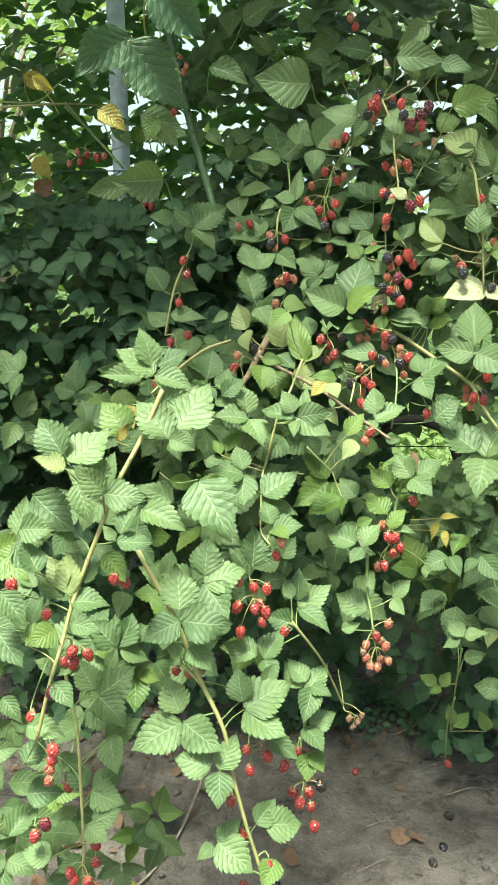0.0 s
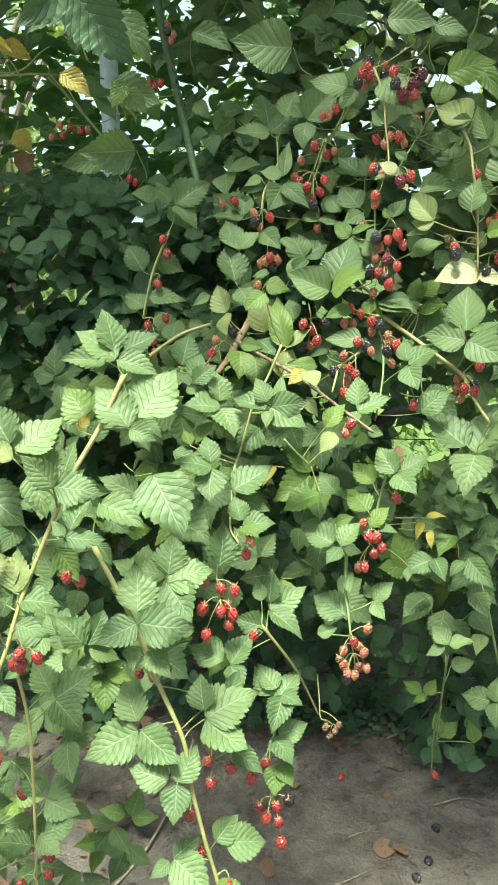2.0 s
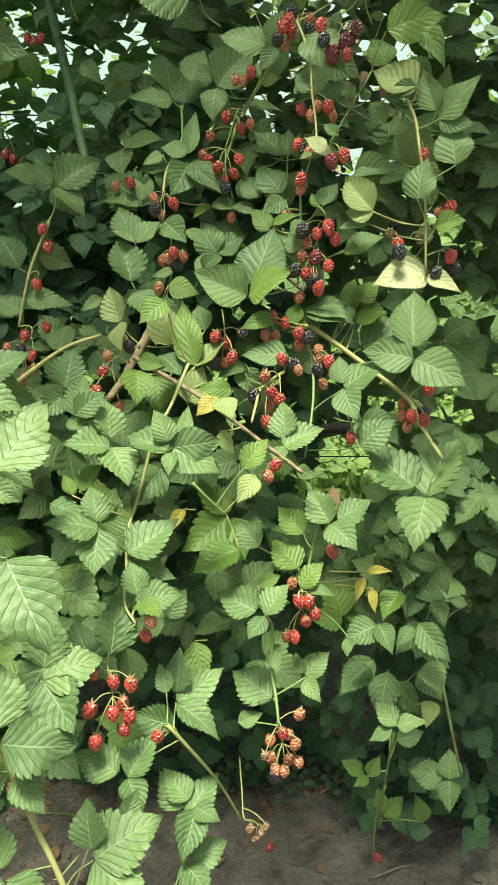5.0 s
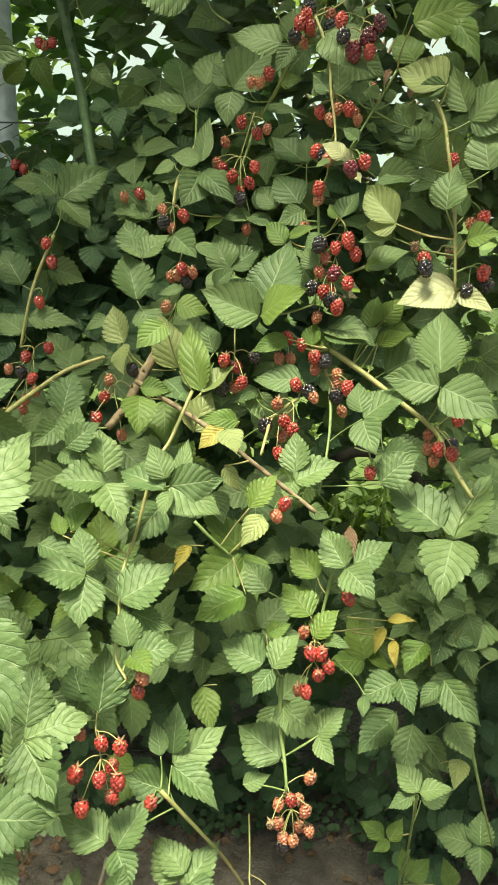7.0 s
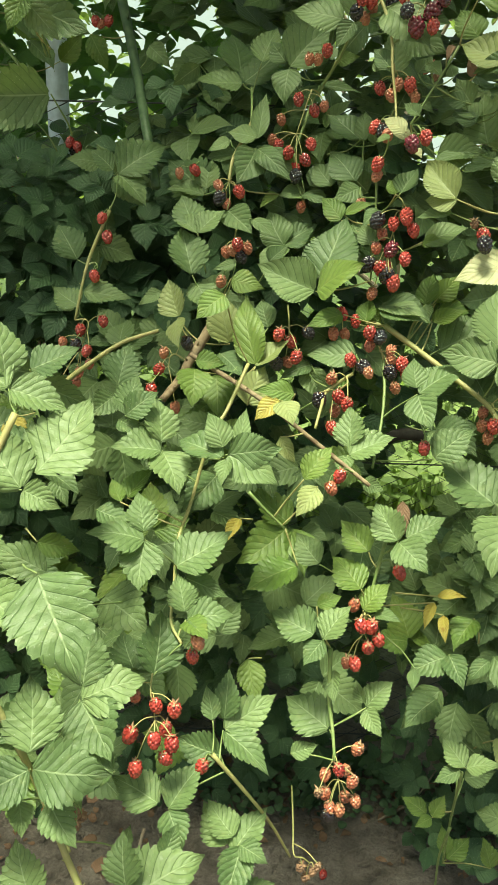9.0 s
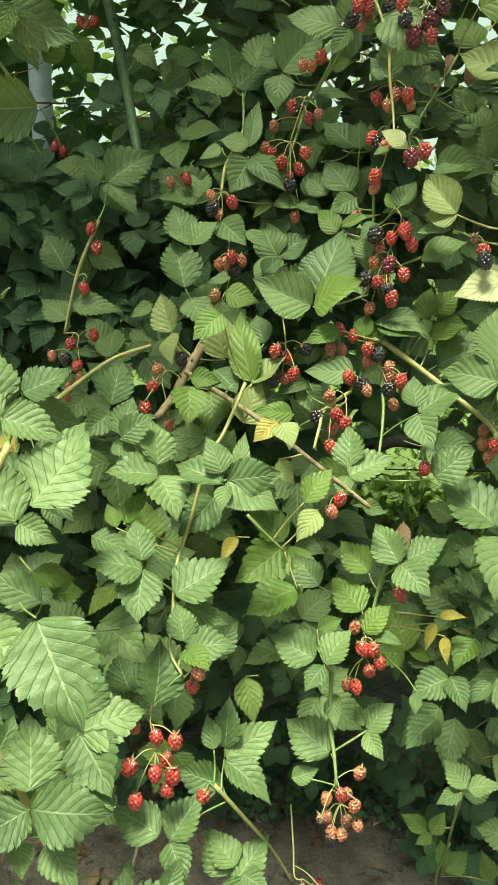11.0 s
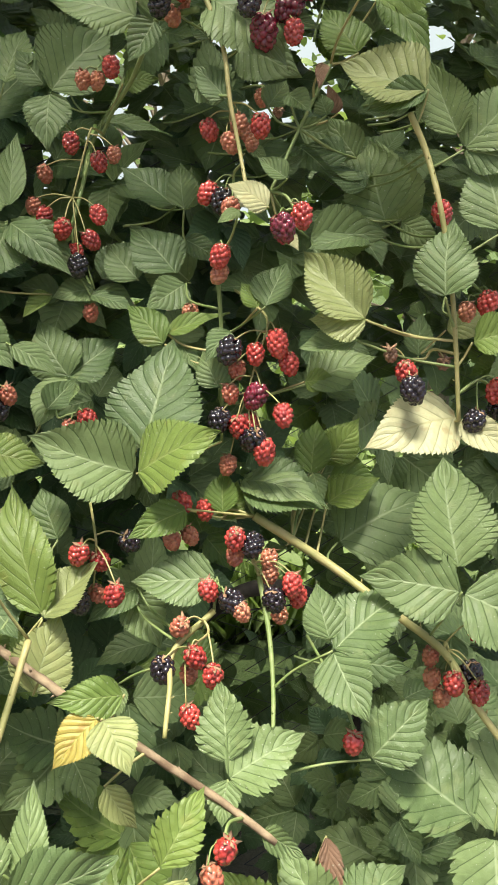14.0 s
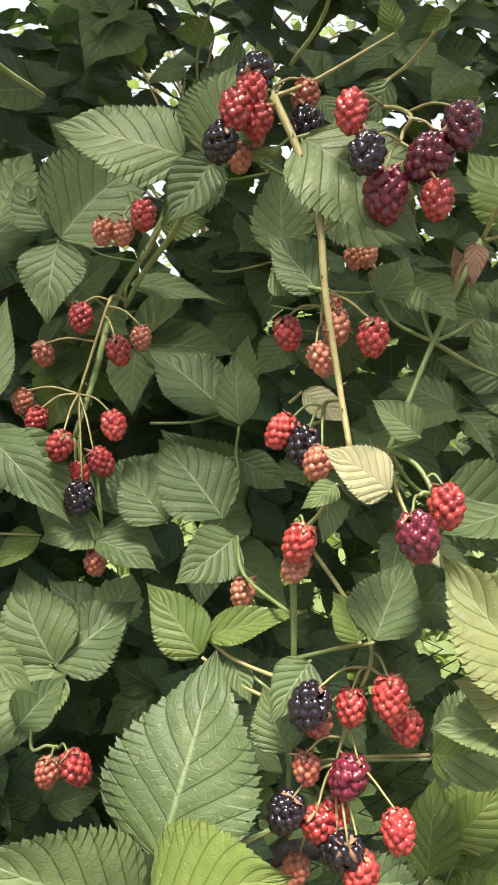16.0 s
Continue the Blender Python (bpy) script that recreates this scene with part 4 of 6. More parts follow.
leaf("green", (-0.36, -0.35, 0.87), (0.567, 1.533, 0.481), (0.500, 1.566, 0.479), (0.576, 1.569, 0.520), (0.557, 1.491, 0.447), wide=True)
leaf("green", (-0.35, -0.66, 0.66), (0.477, 1.457, 0.767), (0.496, 1.417, 0.737), wide=True)
leaf("green", (-0.04, -0.56, 0.83), (0.400, 1.504, 0.733), (0.349, 1.467, 0.706), wide=True)
leaf("green", (-0.16, -0.60, 0.78), (0.470, 1.509, 1.023), (0.387, 1.583, 1.089), (0.537, 1.574, 1.098), (0.438, 1.442, 0.959), wide=True)
leaf("lime", (0.16, -0.39, 0.91), (0.543, 1.574, 0.353), (0.534, 1.608, 0.387), wide=True)
leaf("green", (0.27, -0.73, 0.63), (-0.168, 1.394, 1.211), (-0.202, 1.449, 1.289), (-0.241, 1.406, 1.257), (-0.098, 1.397, 1.184), wide=True)
leaf("green", (0.06, -0.88, 0.48), (-0.179, 1.518, 1.207), (-0.115, 1.537, 1.236), wide=True)
leaf("green", (0.20, -0.63, 0.75), (-0.197, 1.449, 1.199), (-0.276, 1.429, 1.204))
leaf("green", (0.08, -0.77, 0.64), (-0.138, 1.325, 1.111), (-0.069, 1.401, 1.197), (-0.201, 1.369, 1.172), (-0.091, 1.315, 1.093), wide=True)
leaf("lime", (0.09, -0.66, 0.75), (-0.234, 1.448, 1.085), (-0.287, 1.497, 1.142), wide=True)
leaf("yellow", (0.62, -0.61, 0.49), (-0.248, 1.426, 1.080), (-0.226, 1.453, 1.110), slim=True)
leaf("green", (0.16, -0.73, 0.66), (-0.292, 1.220, 1.099), (-0.346, 1.265, 1.163), (-0.229, 1.271, 1.144), wide=True)
leaf("pale", (0.32, -0.59, 0.74), (-0.295, 1.217, 1.090), (-0.347, 1.214, 1.111))
leaf("green", (0.11, -0.67, 0.73), (-0.237, 1.215, 1.049), (-0.266, 1.260, 1.108), (-0.165, 1.220, 1.043), wide=True)
leaf("green", (0.38, -0.88, 0.27), (-0.235, 1.214, 1.047), (-0.283, 1.210, 1.099))
leaf("green", (-0.10, -0.69, 0.72), (-0.212, 1.174, 0.984), (-0.179, 1.216, 1.031), (-0.236, 1.192, 1.003), (-0.148, 1.165, 0.985))
leaf("green", (0.11, -0.52, 0.85), (-0.186, 1.298, 0.992), (-0.106, 1.266, 0.961))
leaf("green", (0.11, -0.76, 0.64), (-0.140, 1.409, 0.966), (-0.217, 1.423, 0.996))
leaf("green", (-0.07, -0.69, 0.72), (-0.369, 1.186, 0.997), (-0.309, 1.182, 0.999), wide=True)
leaf("green", (0.36, -0.60, 0.72), (-0.331, 1.150, 0.940), (-0.364, 1.184, 0.985), wide=True)
leaf("pale", (-0.02, -0.63, 0.78), (-0.293, 1.187, 0.884), (-0.341, 1.232, 0.935), (-0.304, 1.233, 0.942))
leaf("green", (0.19, -0.62, 0.76), (-0.295, 1.184, 0.872), (-0.356, 1.209, 0.908), (-0.228, 1.191, 0.861), wide=True)
leaf("green", (0.08, -0.53, 0.85), (-0.285, 1.143, 0.855), (-0.231, 1.130, 0.842))
leaf("green", (0.13, -0.64, 0.76), (-0.222, 1.276, 0.847), (-0.227, 1.241, 0.812), wide=True)
leaf("lime", (0.36, -0.47, 0.81), (-0.301, 1.118, 0.858), (-0.341, 1.086, 0.846), wide=True)
leaf("green", (0.31, -0.63, 0.72), (-0.285, 1.191, 0.751), (-0.320, 1.167, 0.745))
leaf("green", (0.30, -0.68, 0.67), (-0.280, 1.292, 0.628), (-0.325, 1.330, 0.686), (-0.215, 1.340, 0.663), (-0.225, 1.265, 0.577), wide=True)
leaf("green", (0.17, -0.60, 0.78), (-0.266, 1.332, 0.654), (-0.253, 1.364, 0.690))
leaf("green", (0.39, -0.55, 0.73), (-0.267, 1.268, 0.549), (-0.201, 1.309, 0.569))
leaf("green", (-0.03, -0.71, 0.71), (-0.256, 1.272, 0.560), (-0.236, 1.221, 0.510), wide=True)
leaf("green", (0.01, -0.52, 0.86), (-0.292, 1.242, 0.461), (-0.341, 1.280, 0.497), (-0.225, 1.222, 0.449), wide=True)
leaf("green", (0.07, -0.49, 0.87), (-0.289, 1.243, 0.463), (-0.232, 1.283, 0.487))
leaf("green", (-0.07, -0.53, 0.84), (-0.293, 1.193, 0.428), (-0.231, 1.216, 0.447), (-0.248, 1.168, 0.416), wide=True)
leaf("green", (0.31, -0.40, 0.86), (-0.303, 1.190, 0.411), (-0.364, 1.178, 0.427), wide=True)
leaf("green", (0.12, -0.47, 0.87), (-0.332, 1.104, 0.441), (-0.385, 1.106, 0.450), wide=True)
leaf("green", (0.13, -0.49, 0.86), (-0.320, 1.292, 0.565), (-0.361, 1.253, 0.547), wide=True)
leaf("green", (-0.10, -0.52, 0.85), (-0.365, 1.132, 0.676), (-0.295, 1.109, 0.670))
leaf("green", (0.29, -0.47, 0.83), (-0.375, 1.131, 0.544), (-0.314, 1.150, 0.533), wide=True)
leaf("green", (-0.09, -0.51, 0.86), (-0.308, 1.106, 0.772), (-0.271, 1.071, 0.746))
leaf("green", (0.12, -0.50, 0.86), (-0.370, 1.118, 0.611), (-0.343, 1.154, 0.646), wide=True)
leaf("green", (0.14, -0.62, 0.77), (-0.117, 1.226, 0.816), (-0.131, 1.290, 0.895), (-0.182, 1.189, 0.797), (-0.026, 1.234, 0.806), wide=True)
leaf("green", (0.34, -0.60, 0.73), (-0.131, 1.222, 0.776), (-0.122, 1.196, 0.749), wide=True)
leaf("green", (-0.04, -0.61, 0.79), (-0.103, 1.240, 0.761), (-0.062, 1.201, 0.732), wide=True)
leaf("green", (-0.17, -0.68, 0.72), (-0.115, 1.198, 0.638), (-0.148, 1.249, 0.697), (-0.205, 1.175, 0.595), (-0.046, 1.151, 0.610), wide=True)
leaf("green", (-0.01, -0.61, 0.79), (-0.051, 1.156, 0.571), (-0.133, 1.175, 0.585), (-0.021, 1.198, 0.616), (-0.052, 1.109, 0.530), wide=True)
leaf("green", (-0.05, -0.44, 0.90), (-0.009, 1.205, 0.657), (-0.020, 1.252, 0.713), (0.078, 1.248, 0.683), (0.064, 1.156, 0.637), wide=True)
leaf("green", (0.22, -0.58, 0.78), (0.029, 1.242, 0.681), (0.045, 1.269, 0.711))
leaf("green", (0.12, -0.69, 0.72), (0.036, 1.217, 0.592), (0.088, 1.194, 0.562))
leaf("green", (-0.03, -0.40, 0.92), (0.117, 1.321, 0.630), (0.073, 1.359, 0.667), (0.155, 1.299, 0.622), wide=True)
leaf("green", (0.13, -0.52, 0.84), (0.120, 1.320, 0.628), (0.099, 1.270, 0.582))
leaf("green", (0.05, -0.57, 0.82), (0.102, 1.289, 0.565), (0.166, 1.313, 0.578), (0.138, 1.249, 0.535), wide=True)
leaf("lime", (0.06, -0.48, 0.88), (0.110, 1.281, 0.515), (0.106, 1.241, 0.479), wide=True)
leaf("lime", (0.01, -0.47, 0.88), (0.115, 1.281, 0.516), (0.139, 1.250, 0.492), wide=True)
leaf("green", (0.46, -0.50, 0.74), (0.012, 1.144, 0.471), (0.095, 1.173, 0.448), (0.048, 1.176, 0.499), wide=True)
leaf("green", (0.12, -0.51, 0.85), (-0.055, 1.132, 0.448), (0.009, 1.094, 0.416), wide=True)
leaf("green", (0.12, -0.51, 0.85), (-0.055, 1.132, 0.448), (-0.090, 1.102, 0.435), (-0.011, 1.163, 0.468))
leaf("lime", (-0.03, -0.57, 0.82), (0.046, 1.127, 0.415), (0.022, 1.089, 0.386), wide=True)
leaf("lime", (-0.44, -0.82, 0.37), (0.516, 1.923, 1.757), (0.551, 1.864, 1.670), slim=True)
leaf("green", (-0.21, -0.98, 0.05), (0.305, 1.949, 1.446), (0.240, 1.966, 1.504), wide=True)
leaf("green", (-0.36, -0.93, -0.12), (0.322, 2.034, 1.530), (0.323, 2.027, 1.579))
leaf("green", (-0.08, -0.98, 0.15), (0.289, 1.900, 1.496), (0.327, 1.893, 1.473))
leaf("green", (-0.14, -0.93, -0.34), (0.190, 2.176, 1.679), (0.248, 2.144, 1.743))
leaf("green", (0.14, -0.94, 0.31), (0.170, 2.117, 1.661), (0.157, 2.096, 1.604), wide=True)
leaf("green", (-0.22, -0.97, 0.11), (0.192, 2.184, 1.739), (0.148, 2.199, 1.778))
leaf("green", (-0.21, -0.97, 0.10), (0.191, 2.215, 1.746), (0.221, 2.212, 1.781))
leaf("lime", (-0.13, -0.97, 0.20), (0.242, 2.016, 1.665), (0.283, 2.012, 1.672))
leaf("green", (-0.15, -0.97, 0.19), (0.346, 2.013, 1.644), (0.342, 2.029, 1.726))
leaf("green", (-0.61, -0.78, -0.11), (0.517, 1.817, 1.648), (0.449, 1.866, 1.674), wide=True)
leaf("green", (-0.42, -0.86, -0.29), (0.527, 1.857, 1.635), (0.484, 1.875, 1.642))
leaf("green", (-0.34, -0.86, -0.39), (0.549, 1.865, 1.621), (0.549, 1.840, 1.678))
leaf("green", (-0.42, -0.90, 0.08), (0.531, 1.860, 1.628), (0.561, 1.846, 1.625))
leaf("brown", (-0.06, -1.00, -0.06), (0.457, 1.893, 1.627), (0.444, 1.892, 1.656))
leaf("green", (-0.17, -0.98, -0.07), (0.513, 1.845, 1.516), (0.480, 1.845, 1.599), wide=True)
leaf("green", (-0.28, -0.92, -0.25), (0.539, 1.897, 1.517), (0.556, 1.879, 1.560))
leaf("green", (-0.46, -0.82, 0.33), (0.515, 1.847, 1.516), (0.552, 1.817, 1.490))
leaf("cream", (-0.16, -0.88, 0.45), (0.333, 1.888, 1.547), (0.365, 1.872, 1.527))
leaf("green", (-0.48, -0.73, 0.49), (0.502, 1.714, 1.446), (0.498, 1.750, 1.496))
leaf("green", (-0.45, -0.87, 0.20), (0.458, 2.027, 1.626), (0.508, 1.998, 1.616))
leaf("green", (-0.49, -0.86, 0.14), (0.501, 1.961, 1.616), (0.489, 1.964, 1.590))
leaf("green", (-0.09, -0.99, 0.07), (0.453, 2.115, 1.579), (0.495, 2.112, 1.601))
leaf("green", (-0.49, -0.85, 0.18), (0.409, 2.066, 1.606), (0.426, 2.052, 1.588))
leaf("green", (-0.43, -0.74, 0.51), (0.510, 1.775, 1.381), (0.522, 1.796, 1.423))
leaf("lime", (-0.07, -0.76, 0.65), (0.248, 1.683, 1.269), (0.192, 1.672, 1.250))
leaf("pale", (0.14, -0.79, 0.59), (0.108, 1.631, 1.138), (0.134, 1.674, 1.190), wide=True)
leaf("green", (-0.24, -0.82, 0.51), (0.180, 1.662, 1.118), (0.177, 1.647, 1.093))
leaf("green", (-0.34, -0.69, 0.64), (0.400, 1.679, 1.097), (0.459, 1.650, 1.097), wide=True)
leaf("green", (-0.22, -0.65, 0.73), (0.394, 1.680, 1.092), (0.409, 1.648, 1.068))
leaf("green", (-0.39, -0.62, 0.68), (0.472, 1.604, 1.159), (0.451, 1.576, 1.120))
leaf("green", (-0.36, -0.64, 0.68), (0.332, 1.730, 1.200), (0.354, 1.723, 1.205))
leaf("green", (-0.16, -0.97, -0.21), (0.286, 2.034, 1.724), (0.302, 2.011, 1.820))
leaf("green", (-0.25, -0.91, -0.32), (0.292, 2.020, 1.724), (0.245, 2.052, 1.668))
leaf("green", (-0.32, -0.90, 0.30), (0.345, 1.882, 1.690), (0.401, 1.849, 1.653), wide=True)
leaf("green", (-0.29, -0.96, -0.04), (0.354, 1.812, 1.744), (0.340, 1.818, 1.712))
leaf("lime", (-0.26, -0.96, -0.05), (0.312, 1.941, 1.773), (0.301, 1.943, 1.795))
leaf("green", (-0.16, -0.98, 0.15), (0.354, 1.961, 1.765), (0.376, 1.953, 1.737))
leaf("lime", (-0.26, -0.97, 0.00), (0.360, 1.825, 1.773), (0.352, 1.827, 1.797))
leaf("green", (-0.32, -0.93, -0.17), (0.435, 1.855, 1.750), (0.410, 1.863, 1.750))
leaf("green", (-0.47, -0.88, 0.08), (0.341, 2.005, 1.716), (0.319, 2.018, 1.734))
leaf("lime", (-0.01, -1.00, -0.04), (0.298, 2.105, 1.843), (0.257, 2.105, 1.839))
leaf("lime", (-0.05, -0.99, 0.15), (0.233, 2.115, 1.811), (0.218, 2.120, 1.839))
leaf("green", (-0.26, -0.92, 0.30), (0.273, 2.110, 1.813), (0.238, 2.114, 1.797))
leaf("lime", (-0.47, -0.88, -0.09), (0.399, 1.833, 1.792), (0.383, 1.843, 1.780))
leaf("green", (0.28, -0.96, 0.06), (-0.156, 2.028, 1.467), (-0.186, 2.022, 1.522), (-0.074, 2.055, 1.520), (-0.102, 2.040, 1.411))
leaf("green", (0.16, -0.89, 0.42), (-0.108, 2.177, 1.709), (-0.065, 2.166, 1.668))
leaf("green", (0.20, -0.93, -0.30), (-0.002, 2.088, 1.664), (-0.054, 2.089, 1.627))
leaf("lime", (0.14, -0.98, -0.11), (-0.234, 2.238, 1.737), (-0.202, 2.251, 1.672))
leaf("green", (0.42, -0.90, 0.10), (-0.235, 2.016, 1.220), (-0.275, 2.002, 1.266))
leaf("pale", (0.15, -0.92, 0.35), (0.077, 1.727, 1.212), (0.050, 1.754, 1.296))
leaf("green", (-0.13, -0.91, 0.40), (-0.049, 1.863, 1.276), (-0.087, 1.858, 1.252))
leaf("green", (-0.03, -0.84, 0.54), (-0.158, 1.537, 1.050), (-0.144, 1.599, 1.146), (-0.111, 1.560, 1.088), (-0.135, 1.513, 1.014))
leaf("pale", (0.01, -0.97, 0.25), (0.156, 1.528, 1.121), (0.178, 1.519, 1.086))
leaf("green", (0.09, -0.58, 0.81), (-0.136, 1.331, 0.714), (-0.049, 1.347, 0.715))
leaf("green", (0.28, -0.65, 0.71), (-0.030, 1.295, 0.641), (-0.023, 1.318, 0.659))
leaf("green", (-0.20, -0.80, 0.57), (0.498, 1.584, 0.752), (0.460, 1.566, 0.714))
leaf("green", (-0.24, -0.72, 0.65), (0.506, 1.603, 0.740), (0.552, 1.547, 0.695))
leaf("green", (-0.33, -0.73, 0.59), (0.426, 1.576, 0.700), (0.362, 1.555, 0.638))
leaf("green", (-0.21, -0.76, 0.61), (0.467, 1.623, 0.644), (0.446, 1.573, 0.575))
leaf("green", (-0.33, -0.71, 0.62), (0.483, 1.630, 0.617), (0.520, 1.580, 0.580))
leaf("green", (-0.16, -0.54, 0.83), (0.530, 1.636, 0.637), (0.558, 1.582, 0.607), wide=True)
leaf("green", (-0.02, -0.64, 0.76), (0.472, 1.557, 0.549), (0.526, 1.566, 0.558))
leaf("pale", (-0.15, -0.51, 0.85), (0.533, 1.570, 0.617), (0.514, 1.530, 0.589))
leaf("green", (-0.13, -0.66, 0.74), (0.184, 1.422, 0.693), (0.223, 1.428, 0.705))
leaf("green", (-0.31, -0.69, 0.66), (0.508, 1.536, 0.896), (0.465, 1.561, 0.902))
leaf("green", (-0.06, -0.84, 0.54), (0.515, 1.552, 0.887), (0.526, 1.526, 0.846))
leaf("green", (-0.19, -0.64, 0.74), (0.518, 1.561, 0.821), (0.525, 1.520, 0.788))
leaf("green", (-0.38, -0.86, 0.32), (0.561, 1.529, 0.827), (0.532, 1.543, 0.832))
leaf("pale", (-0.20, -0.86, 0.47), (0.512, 1.726, 1.414), (0.564, 1.720, 1.425))
leaf("green", (0.05, -0.63, 0.78), (-0.139, 1.354, 0.695), (-0.146, 1.325, 0.672))
leaf("green", (0.39, -0.76, 0.52), (-0.131, 1.386, 0.693), (-0.097, 1.364, 0.635))
leaf("green", (0.21, -0.45, 0.87), (-0.420, 1.153, 0.439), (-0.379, 1.219, 0.463))
leaf("green", (0.53, -0.54, 0.65), (-0.418, 1.172, 0.533), (-0.355, 1.209, 0.513))
leaf("lime", (0.17, -0.61, 0.77), (-0.363, 1.152, 0.812), (-0.321, 1.187, 0.830), wide=True)
leaf("green", (-0.03, -0.75, 0.66), (-0.421, 1.187, 0.821), (-0.366, 1.143, 0.774))
leaf("green", (0.31, -0.73, 0.61), (-0.405, 1.178, 0.893), (-0.360, 1.154, 0.841))
leaf("green", (0.11, -0.81, 0.57), (-0.413, 1.168, 0.705), (-0.376, 1.147, 0.669))
leaf("green", (0.52, -0.85, -0.02), (-0.259, 1.801, 1.139), (-0.342, 1.750, 1.161))
leaf("green", (0.22, -0.96, 0.15), (-0.182, 1.541, 1.188), (-0.106, 1.552, 1.152))
leaf("green", (0.03, -0.80, 0.60), (-0.148, 1.459, 1.089), (-0.098, 1.522, 1.171), (-0.211, 1.495, 1.142), (-0.100, 1.440, 1.061))
leaf("green", (0.36, -0.79, 0.50), (-0.181, 1.585, 1.092), (-0.166, 1.613, 1.126))
leaf("green", (0.19, -0.88, 0.44), (-0.275, 1.620, 1.006), (-0.230, 1.652, 1.051))
leaf("green", (0.53, -0.84, -0.07), (-0.391, 1.635, 0.975), (-0.432, 1.600, 1.077), (-0.334, 1.664, 1.066), (-0.455, 1.592, 1.000))
leaf("green", (0.18, -0.86, 0.48), (-0.272, 1.374, 0.992), (-0.249, 1.420, 1.064), (-0.182, 1.387, 0.980), (-0.337, 1.387, 1.040))
leaf("green", (0.26, -0.83, 0.49), (-0.309, 1.346, 1.025), (-0.279, 1.314, 0.955))
leaf("green", (0.15, -0.86, 0.48), (-0.405, 1.271, 0.940), (-0.390, 1.314, 1.013), (-0.338, 1.288, 0.950), (-0.354, 1.249, 0.887))
leaf("green", (0.22, -0.68, 0.70), (-0.365, 1.263, 1.032), (-0.288, 1.232, 0.976), wide=True)
leaf("green", (0.36, -0.75, 0.55), (-0.307, 1.256, 0.974), (-0.327, 1.217, 0.934))
leaf("lime", (0.34, -0.90, 0.27), (-0.148, 1.403, 1.012), (-0.097, 1.417, 0.994))
leaf("green", (-0.19, -0.82, 0.54), (-0.080, 1.172, 1.086), (-0.026, 1.108, 1.007), wide=True)
leaf("lime", (0.36, -0.74, 0.57), (-0.244, 1.240, 0.936), (-0.206, 1.221, 0.887))
leaf("green", (0.11, -0.85, 0.51), (-0.189, 1.278, 0.931), (-0.163, 1.263, 0.899))
leaf("green", (0.10, -0.99, -0.07), (-0.192, 1.697, 1.900), (-0.098, 1.711, 1.835))
# Next two overhead leaves wear the dark tone as painted shade.
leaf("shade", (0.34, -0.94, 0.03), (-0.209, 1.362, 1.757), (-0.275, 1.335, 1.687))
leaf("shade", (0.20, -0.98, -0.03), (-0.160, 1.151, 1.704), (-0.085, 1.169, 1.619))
leaf("yellow", (0.44, -0.90, 0.01), (-0.580, 2.208, 1.849), (-0.517, 2.238, 1.814))
leaf("yellow", (0.37, -0.92, 0.12), (-0.573, 2.242, 1.652), (-0.534, 2.250, 1.595), wide=True)
leaf("brown", (0.18, -0.98, 0.10), (-0.576, 2.229, 1.562), (-0.523, 2.242, 1.594), wide=True)
leaf("lime", (0.27, -0.91, -0.32), (-0.325, 2.351, 1.703), (-0.274, 2.347, 1.758))
leaf("lime", (0.11, -0.98, 0.18), (-0.445, 2.451, 1.802), (-0.369, 2.449, 1.747))
leaf("green", (0.25, -0.96, -0.12), (-0.167, 1.646, 1.559), (-0.271, 1.620, 1.553), wide=True)
leaf("green", (0.16, -0.95, 0.28), (-0.280, 1.928, 1.561), (-0.376, 1.907, 1.545))
leaf("green", (-0.03, -1.00, -0.03), (-0.220, 1.709, 1.686), (-0.123, 1.707, 1.644))
leaf("green", (0.27, -0.95, 0.17), (-0.192, 2.098, 1.490), (-0.256, 2.081, 1.495))
leaf("green", (-0.35, -0.91, -0.23), (0.312, 1.067, 1.683), (0.270, 1.072, 1.728))
leaf("lime", (0.01, -0.97, 0.23), (0.410, 1.718, 1.700), (0.506, 1.726, 1.726))
leaf("green", (-0.06, -0.95, 0.32), (-0.087, 1.920, 1.815), (0.001, 1.900, 1.772))
leaf("green", (0.11, -0.99, -0.08), (0.120, 1.638, 1.731), (0.006, 1.624, 1.741), wide=True)
leaf("green", (-0.25, -0.94, -0.24), (-0.015, 2.133, 1.953), (0.066, 2.098, 2.000))
leaf("green", (-0.12, -0.95, -0.29), (0.058, 2.261, 1.909), (-0.001, 2.255, 1.954))
leaf("green", (0.02, -0.99, -0.10), (0.225, 2.180, 1.938), (0.142, 2.184, 1.887))
leaf("green", (-0.28, -0.95, 0.11), (0.291, 2.035, 1.864), (0.201, 2.064, 1.882))
leaf("green", (-0.07, -0.92, 0.39), (0.364, 1.636, 1.770), (0.426, 1.622, 1.748))
leaf("green", (-0.10, -0.97, 0.21), (0.289, 1.705, 1.793), (0.387, 1.692, 1.781))
leaf("green", (-0.13, -0.99, 0.00), (0.365, 1.767, 1.868), (0.300, 1.776, 1.818))
leaf("lime", (0.06, -0.56, 0.83), (-0.227, 1.663, 0.058), (-0.309, 1.670, 0.069), (-0.215, 1.722, 0.097), (-0.159, 1.666, 0.056))
leaf("green", (0.30, -0.66, 0.69), (-0.590, 1.951, 0.988), (-0.564, 2.037, 1.058), (-0.522, 1.926, 0.935), (-0.610, 1.884, 0.932))
leaf("green", (-0.12, -0.73, 0.67), (0.511, 1.578, 0.765), (0.457, 1.550, 0.725))
leaf("green", (-0.09, -0.92, 0.39), (0.458, 1.614, 0.597), (0.518, 1.591, 0.554))
